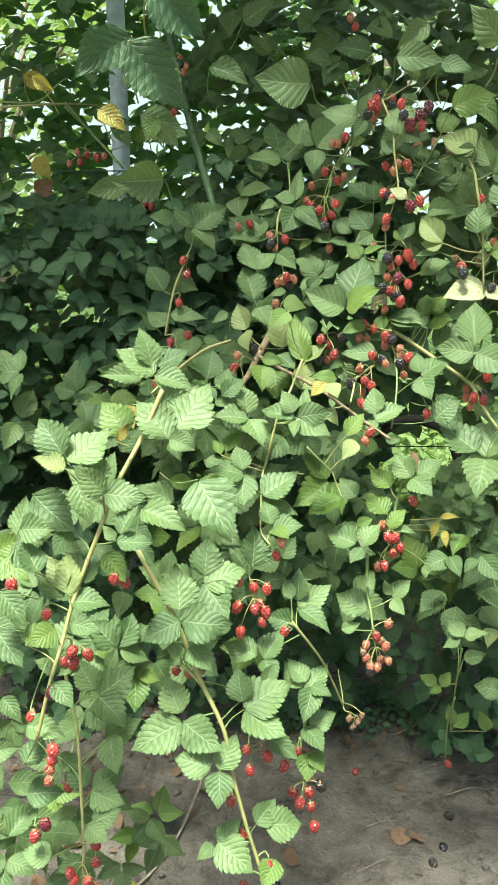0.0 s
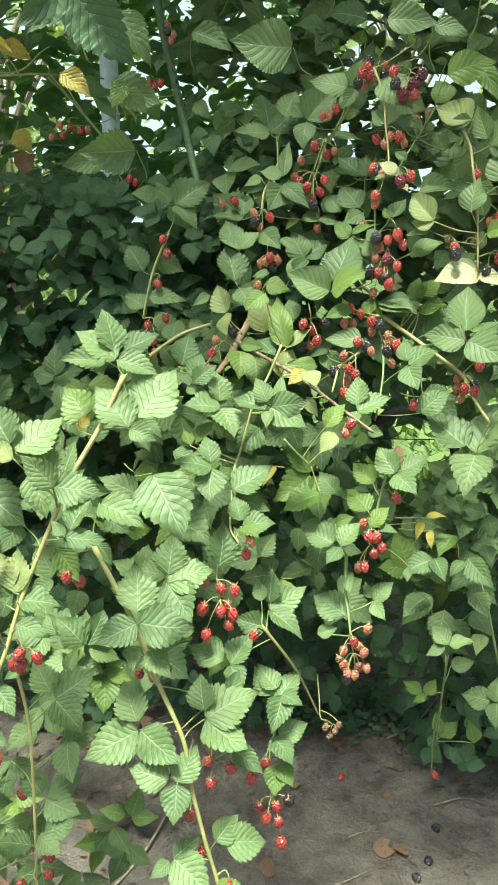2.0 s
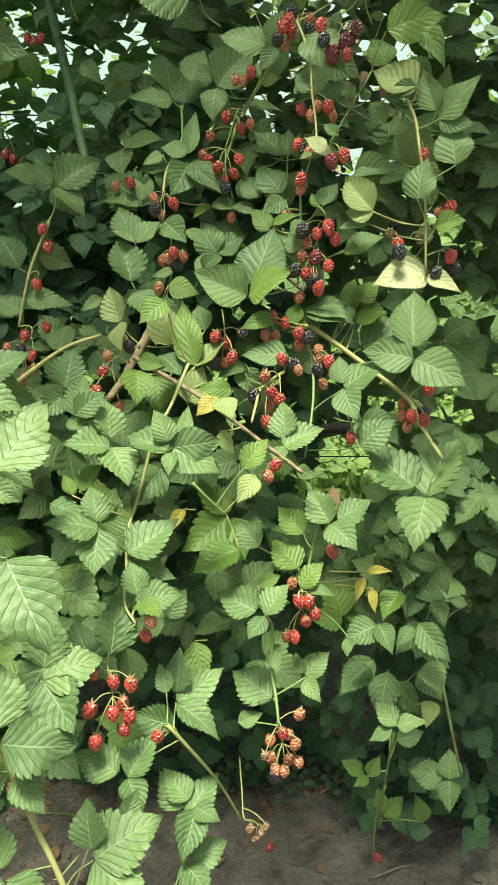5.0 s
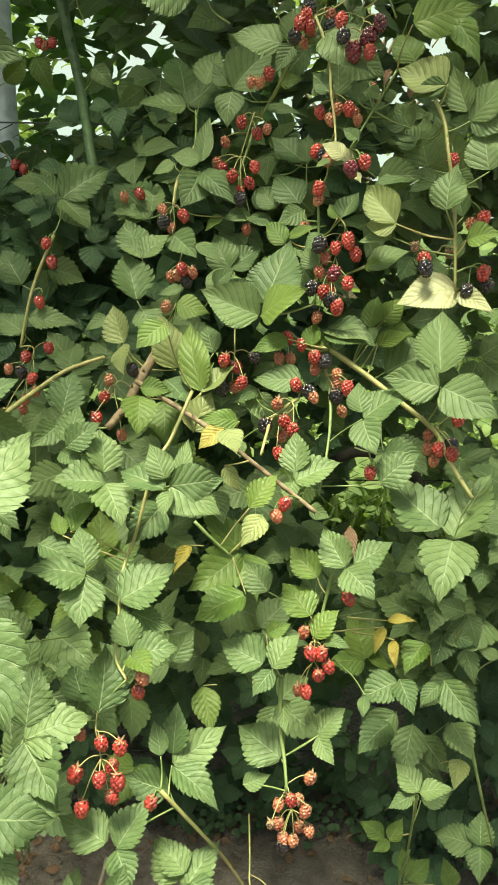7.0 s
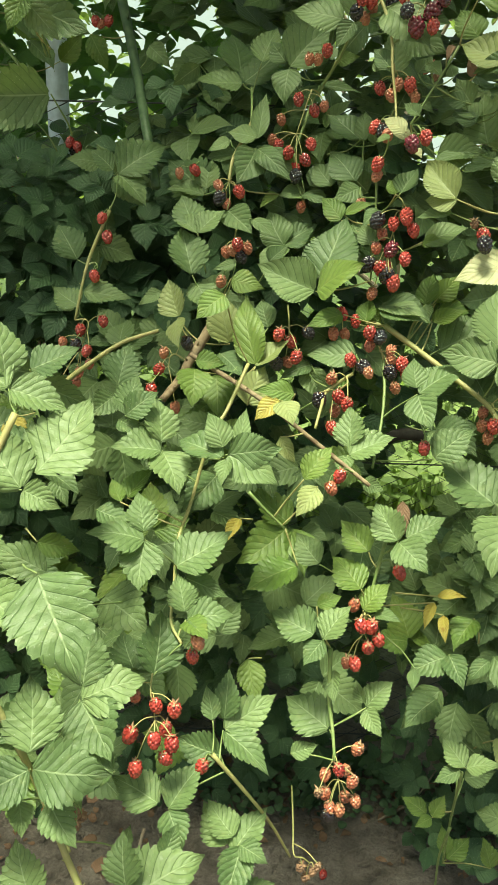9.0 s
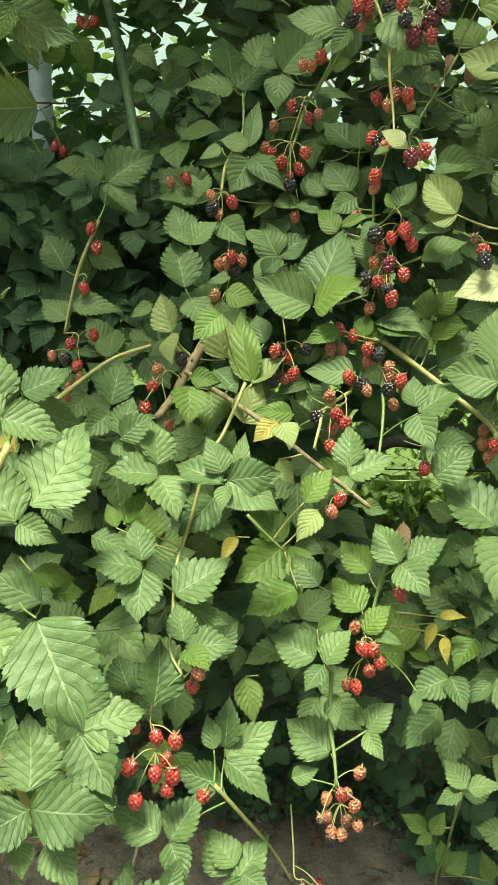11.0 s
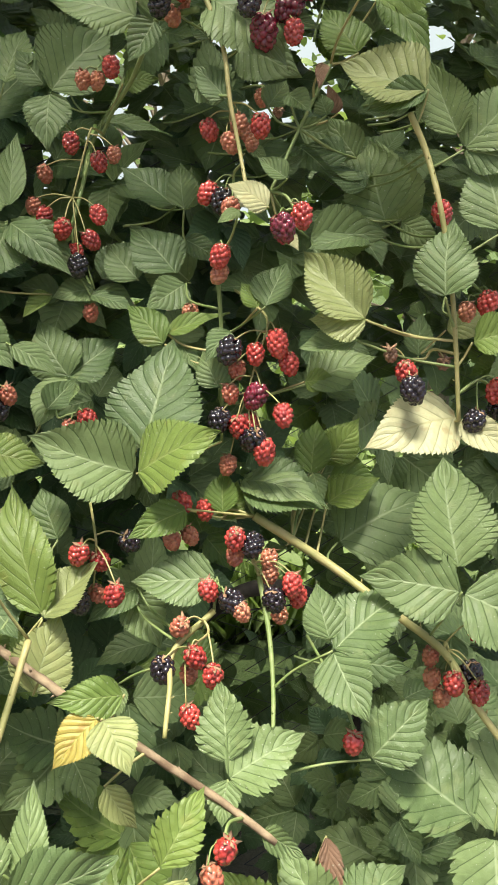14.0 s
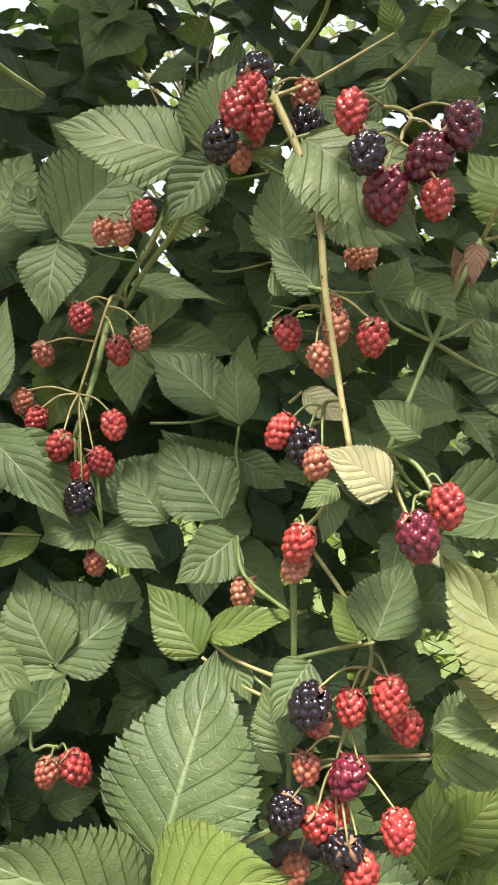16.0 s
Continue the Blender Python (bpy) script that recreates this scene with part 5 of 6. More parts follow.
# Two more overhead leaves, darkened in colour instead of by the canopy.
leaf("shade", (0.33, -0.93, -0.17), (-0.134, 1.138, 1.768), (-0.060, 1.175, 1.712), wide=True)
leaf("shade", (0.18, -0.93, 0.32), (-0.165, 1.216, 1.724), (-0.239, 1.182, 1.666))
leaf("yellow", (0.15, -0.96, -0.26), (-0.377, 1.495, 1.720), (-0.342, 1.507, 1.697))
leaf("green", (0.43, -0.89, 0.16), (-0.175, 1.532, 1.764), (-0.121, 1.543, 1.681))
leaf("yellow", (0.08, -0.99, 0.13), (-0.273, 1.534, 1.672), (-0.222, 1.533, 1.634))
leaf("lime", (0.11, -0.99, 0.02), (-0.167, 1.548, 1.662), (-0.191, 1.544, 1.617))
leaf("green", (0.03, -1.00, -0.05), (-0.168, 1.549, 1.652), (-0.129, 1.553, 1.609))
leaf("yellow", (0.11, -0.72, 0.69), (-0.275, 1.734, 1.081), (-0.254, 1.692, 1.034))
cluster((0.392, 1.941, 1.653), ("orange", 1, 0.384, 1.940, 1.654), ("orange", 1, 0.392, 1.924, 1.654), ("green", 1, 0.405, 1.939, 1.636))
cluster((0.362, 1.928, 1.616), ("orange", 1, 0.365, 1.929, 1.616), ("orange", 1, 0.371, 1.923, 1.605))
cluster((0.330, 1.718, 1.426), ("big", 0.95, 0.331, 1.696, 1.422), ("black", 1, 0.296, 1.706, 1.414), ("red", 1, 0.316, 1.709, 1.409), ("red", 1, 0.342, 1.698, 1.401), ("orange", 1, 0.292, 1.710, 1.373), ("dark", 1, 0.319, 1.700, 1.373), ("red", 1, 0.297, 1.699, 1.345), ("red", 1, 0.310, 1.707, 1.346), ("red", 1, 0.331, 1.674, 1.360), ("black", 1, 0.308, 1.695, 1.335), ("black", 1, 0.310, 1.683, 1.335), ("big", 0.95, 0.318, 1.683, 1.328), ("orange", 1, 0.295, 1.718, 1.304), ("black", 1, 0.285, 1.705, 1.351), ("orange", 1, 0.301, 1.717, 1.392))
cluster((0.350, 1.768, 1.715), ("big", 0.95, 0.319, 1.777, 1.725), ("dark", 1.15, 0.334, 1.759, 1.684), ("black", 1, 0.322, 1.752, 1.698), ("dark", 1.15, 0.363, 1.753, 1.701), ("dark", 1, 0.369, 1.749, 1.717), ("red", 1, 0.357, 1.741, 1.677))
cluster((0.289, 1.835, 1.734), ("red", 1, 0.269, 1.815, 1.739), ("red", 1, 0.262, 1.812, 1.728), ("red", 1, 0.278, 1.812, 1.723), ("black", 1, 0.279, 1.827, 1.751), ("black", 1, 0.309, 1.824, 1.726), ("orange", 1, 0.281, 1.854, 1.722), ("orange", 1, 0.268, 1.837, 1.706), ("black", 1, 0.255, 1.809, 1.708), ("orange", 1, 0.309, 1.829, 1.742))
cluster((0.294, 1.744, 1.490), ("red", 1, 0.293, 1.736, 1.493), ("orange", 1, 0.295, 1.743, 1.475))
cluster((0.144, 1.812, 1.328), ("red", 1, 0.167, 1.783, 1.339), ("orange", 1, 0.156, 1.798, 1.327))
cluster((0.196, 1.936, 1.602), ("red", 1, 0.177, 1.941, 1.602), ("red", 1, 0.200, 1.903, 1.580), ("orange", 1, 0.220, 1.920, 1.588), ("orange", 1, 0.147, 1.965, 1.570), ("red", 1, 0.148, 1.927, 1.527), ("orange", 1, 0.136, 1.949, 1.537), ("red", 1, 0.164, 1.895, 1.514), ("red", 1, 0.175, 1.912, 1.489), ("red", 1, 0.185, 1.894, 1.502), ("red", 1, 0.198, 1.906, 1.527), ("black", 1, 0.177, 1.897, 1.478))
cluster((0.006, 1.963, 1.489), ("orange", 1, -0.026, 1.948, 1.478), ("red", 1, -0.003, 1.939, 1.483))
cluster((0.064, 1.885, 1.457), ("orange", 1, 0.044, 1.871, 1.457), ("black", 1, 0.053, 1.855, 1.440), ("red", 1, 0.078, 1.861, 1.450), ("orange", 1, 0.061, 1.880, 1.428))
cluster((0.215, 1.963, 1.678), ("red", 1, 0.221, 1.936, 1.676), ("orange", 1, 0.193, 1.941, 1.663), ("orange", 1, 0.208, 1.938, 1.662))
cluster((0.078, 1.815, 1.364), ("orange", 1, 0.062, 1.814, 1.354), ("orange", 1, 0.073, 1.800, 1.357), ("red", 1, 0.083, 1.792, 1.370), ("orange", 1, 0.097, 1.799, 1.362), ("black", 1, 0.088, 1.807, 1.351))
cluster((0.063, 1.782, 1.311), ("orange", 1, 0.061, 1.771, 1.311))
cluster((0.192, 1.905, 1.430), ("orange", 1, 0.186, 1.895, 1.428))
cluster((0.313, 1.787, 1.618), ("red", 1, 0.290, 1.790, 1.602), ("orange", 1, 0.304, 1.769, 1.589), ("red", 1, 0.331, 1.753, 1.604), ("orange", 1, 0.319, 1.778, 1.606))
cluster((0.311, 1.772, 1.546), ("red", 1, 0.294, 1.777, 1.546), ("black", 1, 0.302, 1.767, 1.541), ("orange", 1, 0.306, 1.753, 1.533))
cluster((0.343, 1.690, 1.525), ("dark", 1, 0.324, 1.670, 1.518), ("red", 1, 0.349, 1.689, 1.527))
cluster((0.287, 1.814, 1.412), ("orange", 1, 0.279, 1.811, 1.434))
cluster((0.285, 1.707, 1.249), ("red", 1, 0.271, 1.715, 1.264), ("orange", 1, 0.250, 1.702, 1.243), ("orange", 1, 0.235, 1.697, 1.245), ("red", 1, 0.243, 1.708, 1.274))
cluster((0.304, 1.667, 1.218), ("red", 1, 0.285, 1.657, 1.255), ("black", 1, 0.305, 1.662, 1.247), ("orange", 1, 0.291, 1.676, 1.232), ("orange", 1, 0.324, 1.678, 1.224), ("orange", 1, 0.323, 1.673, 1.211), ("red", 1, 0.335, 1.647, 1.213), ("red", 1, 0.343, 1.654, 1.196), ("black", 1, 0.315, 1.645, 1.199), ("orange", 1, 0.329, 1.670, 1.168))
cluster((0.269, 1.657, 1.210), ("red", 1, 0.256, 1.645, 1.216), ("black", 1, 0.270, 1.634, 1.207), ("orange", 1, 0.280, 1.625, 1.201))
cluster((0.254, 1.627, 1.177), ("red", 1, 0.238, 1.625, 1.164), ("red", 1, 0.253, 1.600, 1.160), ("orange", 1, 0.234, 1.631, 1.188), ("orange", 1, 0.240, 1.644, 1.138), ("red", 1, 0.230, 1.605, 1.123), ("black", 1, 0.213, 1.619, 1.162))
cluster((0.455, 1.655, 1.400), ("red", 1, 0.431, 1.649, 1.398), ("black", 1, 0.431, 1.634, 1.387), ("green", 1, 0.467, 1.644, 1.401), ("green", 1, 0.420, 1.653, 1.410))
cluster((0.512, 1.644, 1.376), ("red", 1, 0.518, 1.635, 1.381), ("black", 1, 0.525, 1.638, 1.361), ("black", 1, 0.494, 1.628, 1.356))
cluster((0.516, 1.673, 1.454), ("red", 1, 0.519, 1.665, 1.455), ("orange", 1, 0.503, 1.674, 1.445))
cluster((0.472, 1.683, 1.533), ("red", 1, 0.469, 1.672, 1.530))
cluster((0.457, 1.582, 1.157), ("orange", 1, 0.446, 1.591, 1.155), ("orange", 1, 0.445, 1.585, 1.138), ("red", 1, 0.453, 1.565, 1.144), ("orange", 1, 0.453, 1.579, 1.121), ("black", 1, 0.472, 1.570, 1.148), ("red", 1, 0.469, 1.550, 1.142), ("red", 1, 0.484, 1.578, 1.184))
cluster((0.362, 1.559, 1.111), ("red", 1, 0.358, 1.549, 1.113))
cluster((0.274, 1.505, 0.892), ("orange", 1, 0.270, 1.495, 0.895))
cluster((0.321, 1.513, 0.941), ("red", 1, 0.325, 1.501, 0.945))
cluster((0.282, 1.481, 0.876), ("red", 1, 0.272, 1.464, 0.882), ("red", 1, 0.292, 1.463, 0.880), ("red", 1, 0.286, 1.459, 0.848), ("red", 1, 0.268, 1.466, 0.821), ("red", 1, 0.298, 1.462, 0.860), ("orange", 1, 0.262, 1.490, 0.805))
cluster((0.039, 1.373, 0.884), ("red", 1, 0.050, 1.371, 0.882), ("orange", 1, 0.056, 1.356, 0.914))
cluster((0.237, 1.498, 1.081), ("orange", 1, 0.222, 1.485, 1.073), ("red", 1, 0.239, 1.488, 1.089))
cluster((-0.144, 1.919, 1.406), ("red", 1, -0.152, 1.907, 1.401), ("red", 1, -0.147, 1.905, 1.370))
cluster((-0.161, 1.885, 1.312), ("red", 1, -0.167, 1.873, 1.306))
cluster((-0.170, 1.838, 1.219), ("red", 1, -0.143, 1.824, 1.236), ("red", 1, -0.182, 1.834, 1.219), ("black", 1, -0.188, 1.809, 1.197), ("red", 1, -0.164, 1.807, 1.187), ("orange", 1, -0.219, 1.852, 1.193), ("orange", 1, -0.167, 1.826, 1.160), ("orange", 1, -0.185, 1.827, 1.145), ("orange", 1, -0.193, 1.827, 1.127), ("orange", 1, -0.216, 1.806, 1.125))
cluster((-0.016, 1.716, 1.191), ("red", 1, -0.028, 1.704, 1.180), ("red", 1, -0.042, 1.679, 1.155), ("black", 1, 0.008, 1.723, 1.221), ("orange", 1, -0.025, 1.716, 1.205), ("orange", 1, -0.007, 1.698, 1.122))
cluster((0.168, 1.690, 1.244), ("red", 1, 0.155, 1.680, 1.244), ("black", 1, 0.147, 1.675, 1.202), ("red", 1, 0.181, 1.655, 1.216), ("orange", 1, 0.164, 1.691, 1.199), ("black", 1, 0.193, 1.695, 1.244), ("red", 1, 0.168, 1.690, 1.232))
cluster((0.001, 1.347, 0.842), ("orange", 1, -0.020, 1.346, 0.839), ("red", 1, 0.007, 1.337, 0.833), ("red", 1, 0.033, 1.328, 0.834), ("big", 0.95, -0.018, 1.318, 0.804), ("red", 1, 0.022, 1.337, 0.799), ("red", 1, 0.010, 1.311, 0.804), ("red", 1, 0.030, 1.316, 0.796), ("big", 0.95, -0.015, 1.319, 0.755), ("red", 1, 0.020, 1.309, 0.775))
cluster((0.069, 1.350, 0.736), ("red", 1, 0.070, 1.341, 0.740))
cluster((0.242, 1.406, 0.697), ("orange", 1, 0.280, 1.414, 0.716), ("red", 1, 0.246, 1.383, 0.707), ("orange", 1, 0.260, 1.414, 0.676), ("orange", 1, 0.272, 1.395, 0.679), ("orange", 1, 0.236, 1.424, 0.667), ("orange", 1, 0.236, 1.414, 0.643), ("orange", 1, 0.263, 1.408, 0.639), ("orange", 1, 0.273, 1.396, 0.648), ("orange", 1, 0.254, 1.390, 0.636), ("orange", 1, 0.239, 1.394, 0.637), ("black", 1, 0.238, 1.386, 0.628), ("green", 1, 0.222, 1.374, 0.674))
cluster((-0.091, 1.293, 0.711), ("orange", 1, -0.096, 1.282, 0.719), ("green", 1, -0.079, 1.294, 0.694), ("green", 1, -0.084, 1.286, 0.689))
cluster((-0.240, 1.244, 0.899), ("red", 1, -0.227, 1.225, 0.903), ("red", 1, -0.214, 1.243, 0.884))
cluster((-0.333, 1.179, 0.866), ("red", 1, -0.327, 1.168, 0.866))
cluster((-0.296, 1.187, 0.794), ("red", 1, -0.309, 1.185, 0.770), ("red", 1, -0.285, 1.163, 0.802), ("red", 1, -0.269, 1.173, 0.789), ("big", 0.95, -0.291, 1.171, 0.782))
cluster((-0.313, 1.113, 0.770), ("dark", 1, -0.306, 1.101, 0.766))
cluster((-0.362, 1.149, 0.694), ("red", 1, -0.355, 1.138, 0.695))
cluster((-0.323, 1.111, 0.663), ("red", 1, -0.316, 1.093, 0.668), ("red", 1, -0.315, 1.091, 0.652))
cluster((-0.319, 1.091, 0.636), ("orange", 1, -0.320, 1.082, 0.637), ("orange", 1, -0.315, 1.074, 0.622))
cluster((-0.345, 1.266, 0.467), ("red", 1, -0.339, 1.256, 0.467))
cluster((-0.357, 1.104, 0.505), ("red", 1, -0.353, 1.098, 0.499), ("dark", 1, -0.336, 1.088, 0.528))
cluster((-0.304, 1.207, 0.384), ("red", 1, -0.282, 1.198, 0.387), ("red", 1, -0.278, 1.184, 0.363))
cluster((-0.300, 1.175, 0.361), ("red", 1, -0.321, 1.166, 0.361), ("red", 1, -0.311, 1.164, 0.346), ("red", 1, -0.284, 1.152, 0.351), ("red", 1, -0.313, 1.164, 0.311), ("red", 1, -0.272, 1.162, 0.327))
cluster((-0.298, 1.147, 0.311), ("red", 1, -0.314, 1.128, 0.313), ("red", 1, -0.276, 1.120, 0.304))
cluster((-0.132, 1.360, 0.650), ("red", 1, -0.139, 1.355, 0.648), ("orange", 1, -0.119, 1.355, 0.642))
cluster((-0.000, 1.220, 0.573), ("red", 1, -0.002, 1.197, 0.587), ("red", 1, 0.028, 1.210, 0.568), ("red", 1, -0.000, 1.188, 0.556))
cluster((0.094, 1.293, 0.529), ("red", 1, 0.092, 1.283, 0.522), ("red", 1, 0.071, 1.269, 0.503))
cluster((0.101, 1.253, 0.470), ("black", 1, 0.131, 1.240, 0.479), ("red", 1, 0.079, 1.237, 0.468), ("red", 1, 0.109, 1.243, 0.464), ("red", 1, 0.114, 1.231, 0.442), ("red", 1, 0.121, 1.229, 0.406), ("red", 1, 0.096, 1.228, 0.457))
cluster((-0.030, 1.164, 0.519), ("red", 1, -0.029, 1.153, 0.521))
cluster((-0.013, 1.175, 0.440), ("red", 1, -0.010, 1.165, 0.443))
cluster((0.033, 1.136, 0.415), ("red", 1, 0.034, 1.125, 0.415))
cluster((-0.002, 1.131, 0.376), ("red", 1, -0.007, 1.119, 0.374))
cluster((0.031, 1.128, 0.368), ("red", 1, 0.040, 1.109, 0.361), ("black", 1, 0.059, 1.110, 0.362), ("red", 1, 0.001, 1.117, 0.314), ("red", 1, 0.022, 1.114, 0.324), ("red", 1, 0.047, 1.093, 0.331))
cluster((0.197, 1.437, 0.503), ("green", 1, 0.210, 1.433, 0.488), ("green", 1, 0.228, 1.435, 0.480), ("green", 1, 0.217, 1.433, 0.468), ("green", 1, 0.232, 1.417, 0.506))
cluster((0.468, 1.627, 0.255), ("red", 1, 0.467, 1.613, 0.246))
cluster((-0.405, 1.215, 0.915), ("big", 1, -0.392, 1.193, 0.908))
cluster((-0.188, 2.287, 1.914), ("orange", 1, -0.181, 2.282, 1.908), ("orange", 1, -0.165, 2.259, 1.884), ("orange", 1, -0.172, 2.255, 1.869), ("black", 1, -0.187, 2.263, 1.892))
cluster((-0.287, 2.256, 1.548), ("red", 1, -0.275, 2.216, 1.541), ("red", 1, -0.291, 2.248, 1.534))
cluster((-0.398, 2.212, 1.466), ("red", 1, -0.394, 2.189, 1.460))
cluster((-0.447, 2.284, 1.679), ("orange", 1, -0.467, 2.265, 1.672), ("red", 1, -0.440, 2.280, 1.669), ("red", 1, -0.414, 2.265, 1.661), ("orange", 1, -0.393, 2.273, 1.664), ("red", 1, -0.453, 2.264, 1.649), ("orange", 1, -0.484, 2.266, 1.644))
cluster((-0.235, 2.268, 1.779), ("red", 1, -0.227, 2.254, 1.773), ("orange", 1, -0.212, 2.260, 1.767), ("red", 1, -0.196, 2.249, 1.773))
cluster((0.248, 2.087, 1.955), ("orange", 1, 0.238, 2.077, 1.956), ("red", 1, 0.253, 2.061, 1.936))
cluster((-0.253, 2.226, 1.518), ("red", 1, -0.263, 2.215, 1.533), ("black", 1, -0.273, 2.225, 1.525))


# ---- low leafy sprays that hang to the ground beside the path ----
def low_sprays():
    r = random.Random(63)
    for _ in range(26):
        x, z = r.uniform(-0.62, -0.17), r.uniform(0.16, 0.62)
        j = Vector((x, 1.22 + 0.25 * r.random() + 0.2 * (x + 0.4), z))
        face = Vector((r.gauss(0, 0.25), -0.9, 0.45 + r.gauss(0, 0.2))).normalized()
        s = r.uniform(0.055, 0.08)
        side = Vector((1, 0, 0)) - face * face.x
        down = face.cross(side)
        if down.z > 0:
            down = -down
        turn = r.gauss(0, 0.5)
        tips = []
        for b in (0.0, 1.25, -1.25):
            way = down * math.cos(b + turn) + side * math.sin(b + turn)
            tips.append(j + way * s * (1.1 if b == 0 else 0.9))
        leaf("lime" if r.random() < 0.1 else "green", face, j, *tips)


low_sprays()


# ---- the mass of leaves behind the front sprays ----
def behind(p, gap):
    """Push a place in the mass behind the leaves that stand before it."""
    for q in PLACED:
        if abs(q.x - p.x) < 0.075 and abs(q.z - p.z) < 0.075 and p.y < q.y + gap:
            p.y = q.y + gap
    return p


def thicket_mass():
    r = random.Random(31)
    near, lime, deep = [], [], []
    for _ in range(600):
        x, z = r.uniform(-0.75, 1.15), r.uniform(0.42, 2.15)
        back = 0.13 + 0.5 * r.random() ** 0.7
        p = behind(Vector((x, thicket_front(x, z) + 0.06 + back, z)), 0.12 + 0.3 * back)
        if x < -0.26 and z > 1.02 - 0.4 * (x + 0.26):
            continue
        if in_gap(p) or (x < -0.15 and z > 1.75 and r.random() < 0.6):
            continue
        if -0.1 < x < 0.55 and 1.05 < z < 1.85 and r.random() < 0.5:
            continue
        if z < 0.62 and x > -0.1 and r.random() < 0.7:
            continue
        face = Vector((r.gauss(0, 0.35), -0.75, 0.75 + r.gauss(0, 0.3)))
        (lime if r.random() < 0.12 else near if back < 0.3 else deep).extend(spray(r, p, face, r.uniform(0.070, 0.100)))
    # Sprays hidden behind the front leaves, added to block sun from below.
    for _ in range(90):
        p = behind(Vector((r.uniform(0.47, 0.9), r.uniform(1.70, 1.9), r.uniform(0.66, 0.98))), 0.04)
        if not in_gap(p):
            near.extend(spray(r, p, Vector((r.gauss(0, 0.3), -0.6, 0.9)), r.uniform(0.06, 0.09)))
    foliage("bramble_leaves", "green toothed bramble leaves filling the thicket", "bramble", MIDDLE_BLADES, LEAF["green"], near)
    foliage("bramble_leaves", "shaded green bramble leaves inside the thicket", "bramble", SMALL_BLADES, LEAF["green"], deep)
    foliage("bramble_leaves", "yellow-green bramble leaves in the thicket", "bramble", MIDDLE_BLADES, LEAF["lime"], lime)


thicket_mass()


def under_mass():
    """Low shaded growth at the foot of the thicket; leaf colour carries the shade."""
    r = random.Random(50)
    spots = []
    for _ in range(430):
        x, z = r.uniform(-0.8, 1.4), 0.03 + 0.65 * r.random() ** 1.2
        y = r.uniform(2.02, 2.35) if x < 0.42 else r.uniform(1.92 + 0.25 * max(0, 0.35 - z), 2.3)
        p = behind(Vector((x, y, z)), 0.05)
        if in_gap(p) or (x > 0.42 and r.random() < 0.5):
            continue
        face = Vector((r.gauss(0, 0.4), -0.75, 0.6 + r.gauss(0, 0.3)))
        spots.extend(spray(r, p, face, r.uniform(0.05, 0.085)))
    for _ in range(120):
        z = r.uniform(0.06, 0.80)
        p = behind(Vector((r.uniform(0.46, 1.0), 1.74 + 0.25 * r.random() + 0.12 * z, z)), 0.03)
        spots.extend(spray(r, p, Vector((r.gauss(0, 0.4), -0.75, 0.6)), r.uniform(0.045, 0.075)))
    foliage("bramble_leaves", "low bramble leaves at the foot of the thicket, shade painted into their colour", "bramble", SMALL_BLADES, LEAF["shade"], spots)


under_mass()


def back_mass():
    """The far side of the thicket, on and beyond the fence."""
    r = random.Random(77)
    spots = []
    for _ in range(1500):
        x, z = r.uniform(-1.3, 1.8), r.uniform(0.05, 2.6)
        p = Vector((x, r.uniform(2.3, 2.75), z))
        if in_gap(p):
            continue
        if (z > 1.55 and x < 0.25 and r.random() < 0.72) or (z > 2.1 and 0.1 < x < 1.2):
            continue
        face = Vector((r.gauss(0, 0.4), -0.6, 0.8 + r.gauss(0, 0.3)))
        spots.extend(spray(r, p, face, r.uniform(0.06, 0.095)))
    high = []
    for _ in range(720):
        p = Vector((r.uniform(-1.3, 0.3), r.uniform(2.7, 3.3), r.uniform(1.35, 2.6)))
        high.extend(spray(r, p, Vector((r.gauss(0, 0.5), -0.5, 0.8)), r.uniform(0.07, 0.11)))
    foliage("bramble_leaves", "translucent green bramble leaves against the sky behind the fence", "bramble", FAR_BLADES, LEAF["canopy"], high)
    for _ in range(620):
        p = Vector((r.uniform(-0.05, 1.4), r.uniform(2.12, 2.6), r.uniform(1.25, 2.35)))
        spots.extend(spray(r, p, Vector((r.gauss(0, 0.4), -0.6, 0.8)), r.uniform(0.07, 0.10)))
    foliage("bramble_leaves", "dark bramble leaves at the back of the thicket on the fence", "bramble", FAR_BLADES, LEAF["green"], spots)


back_mass()


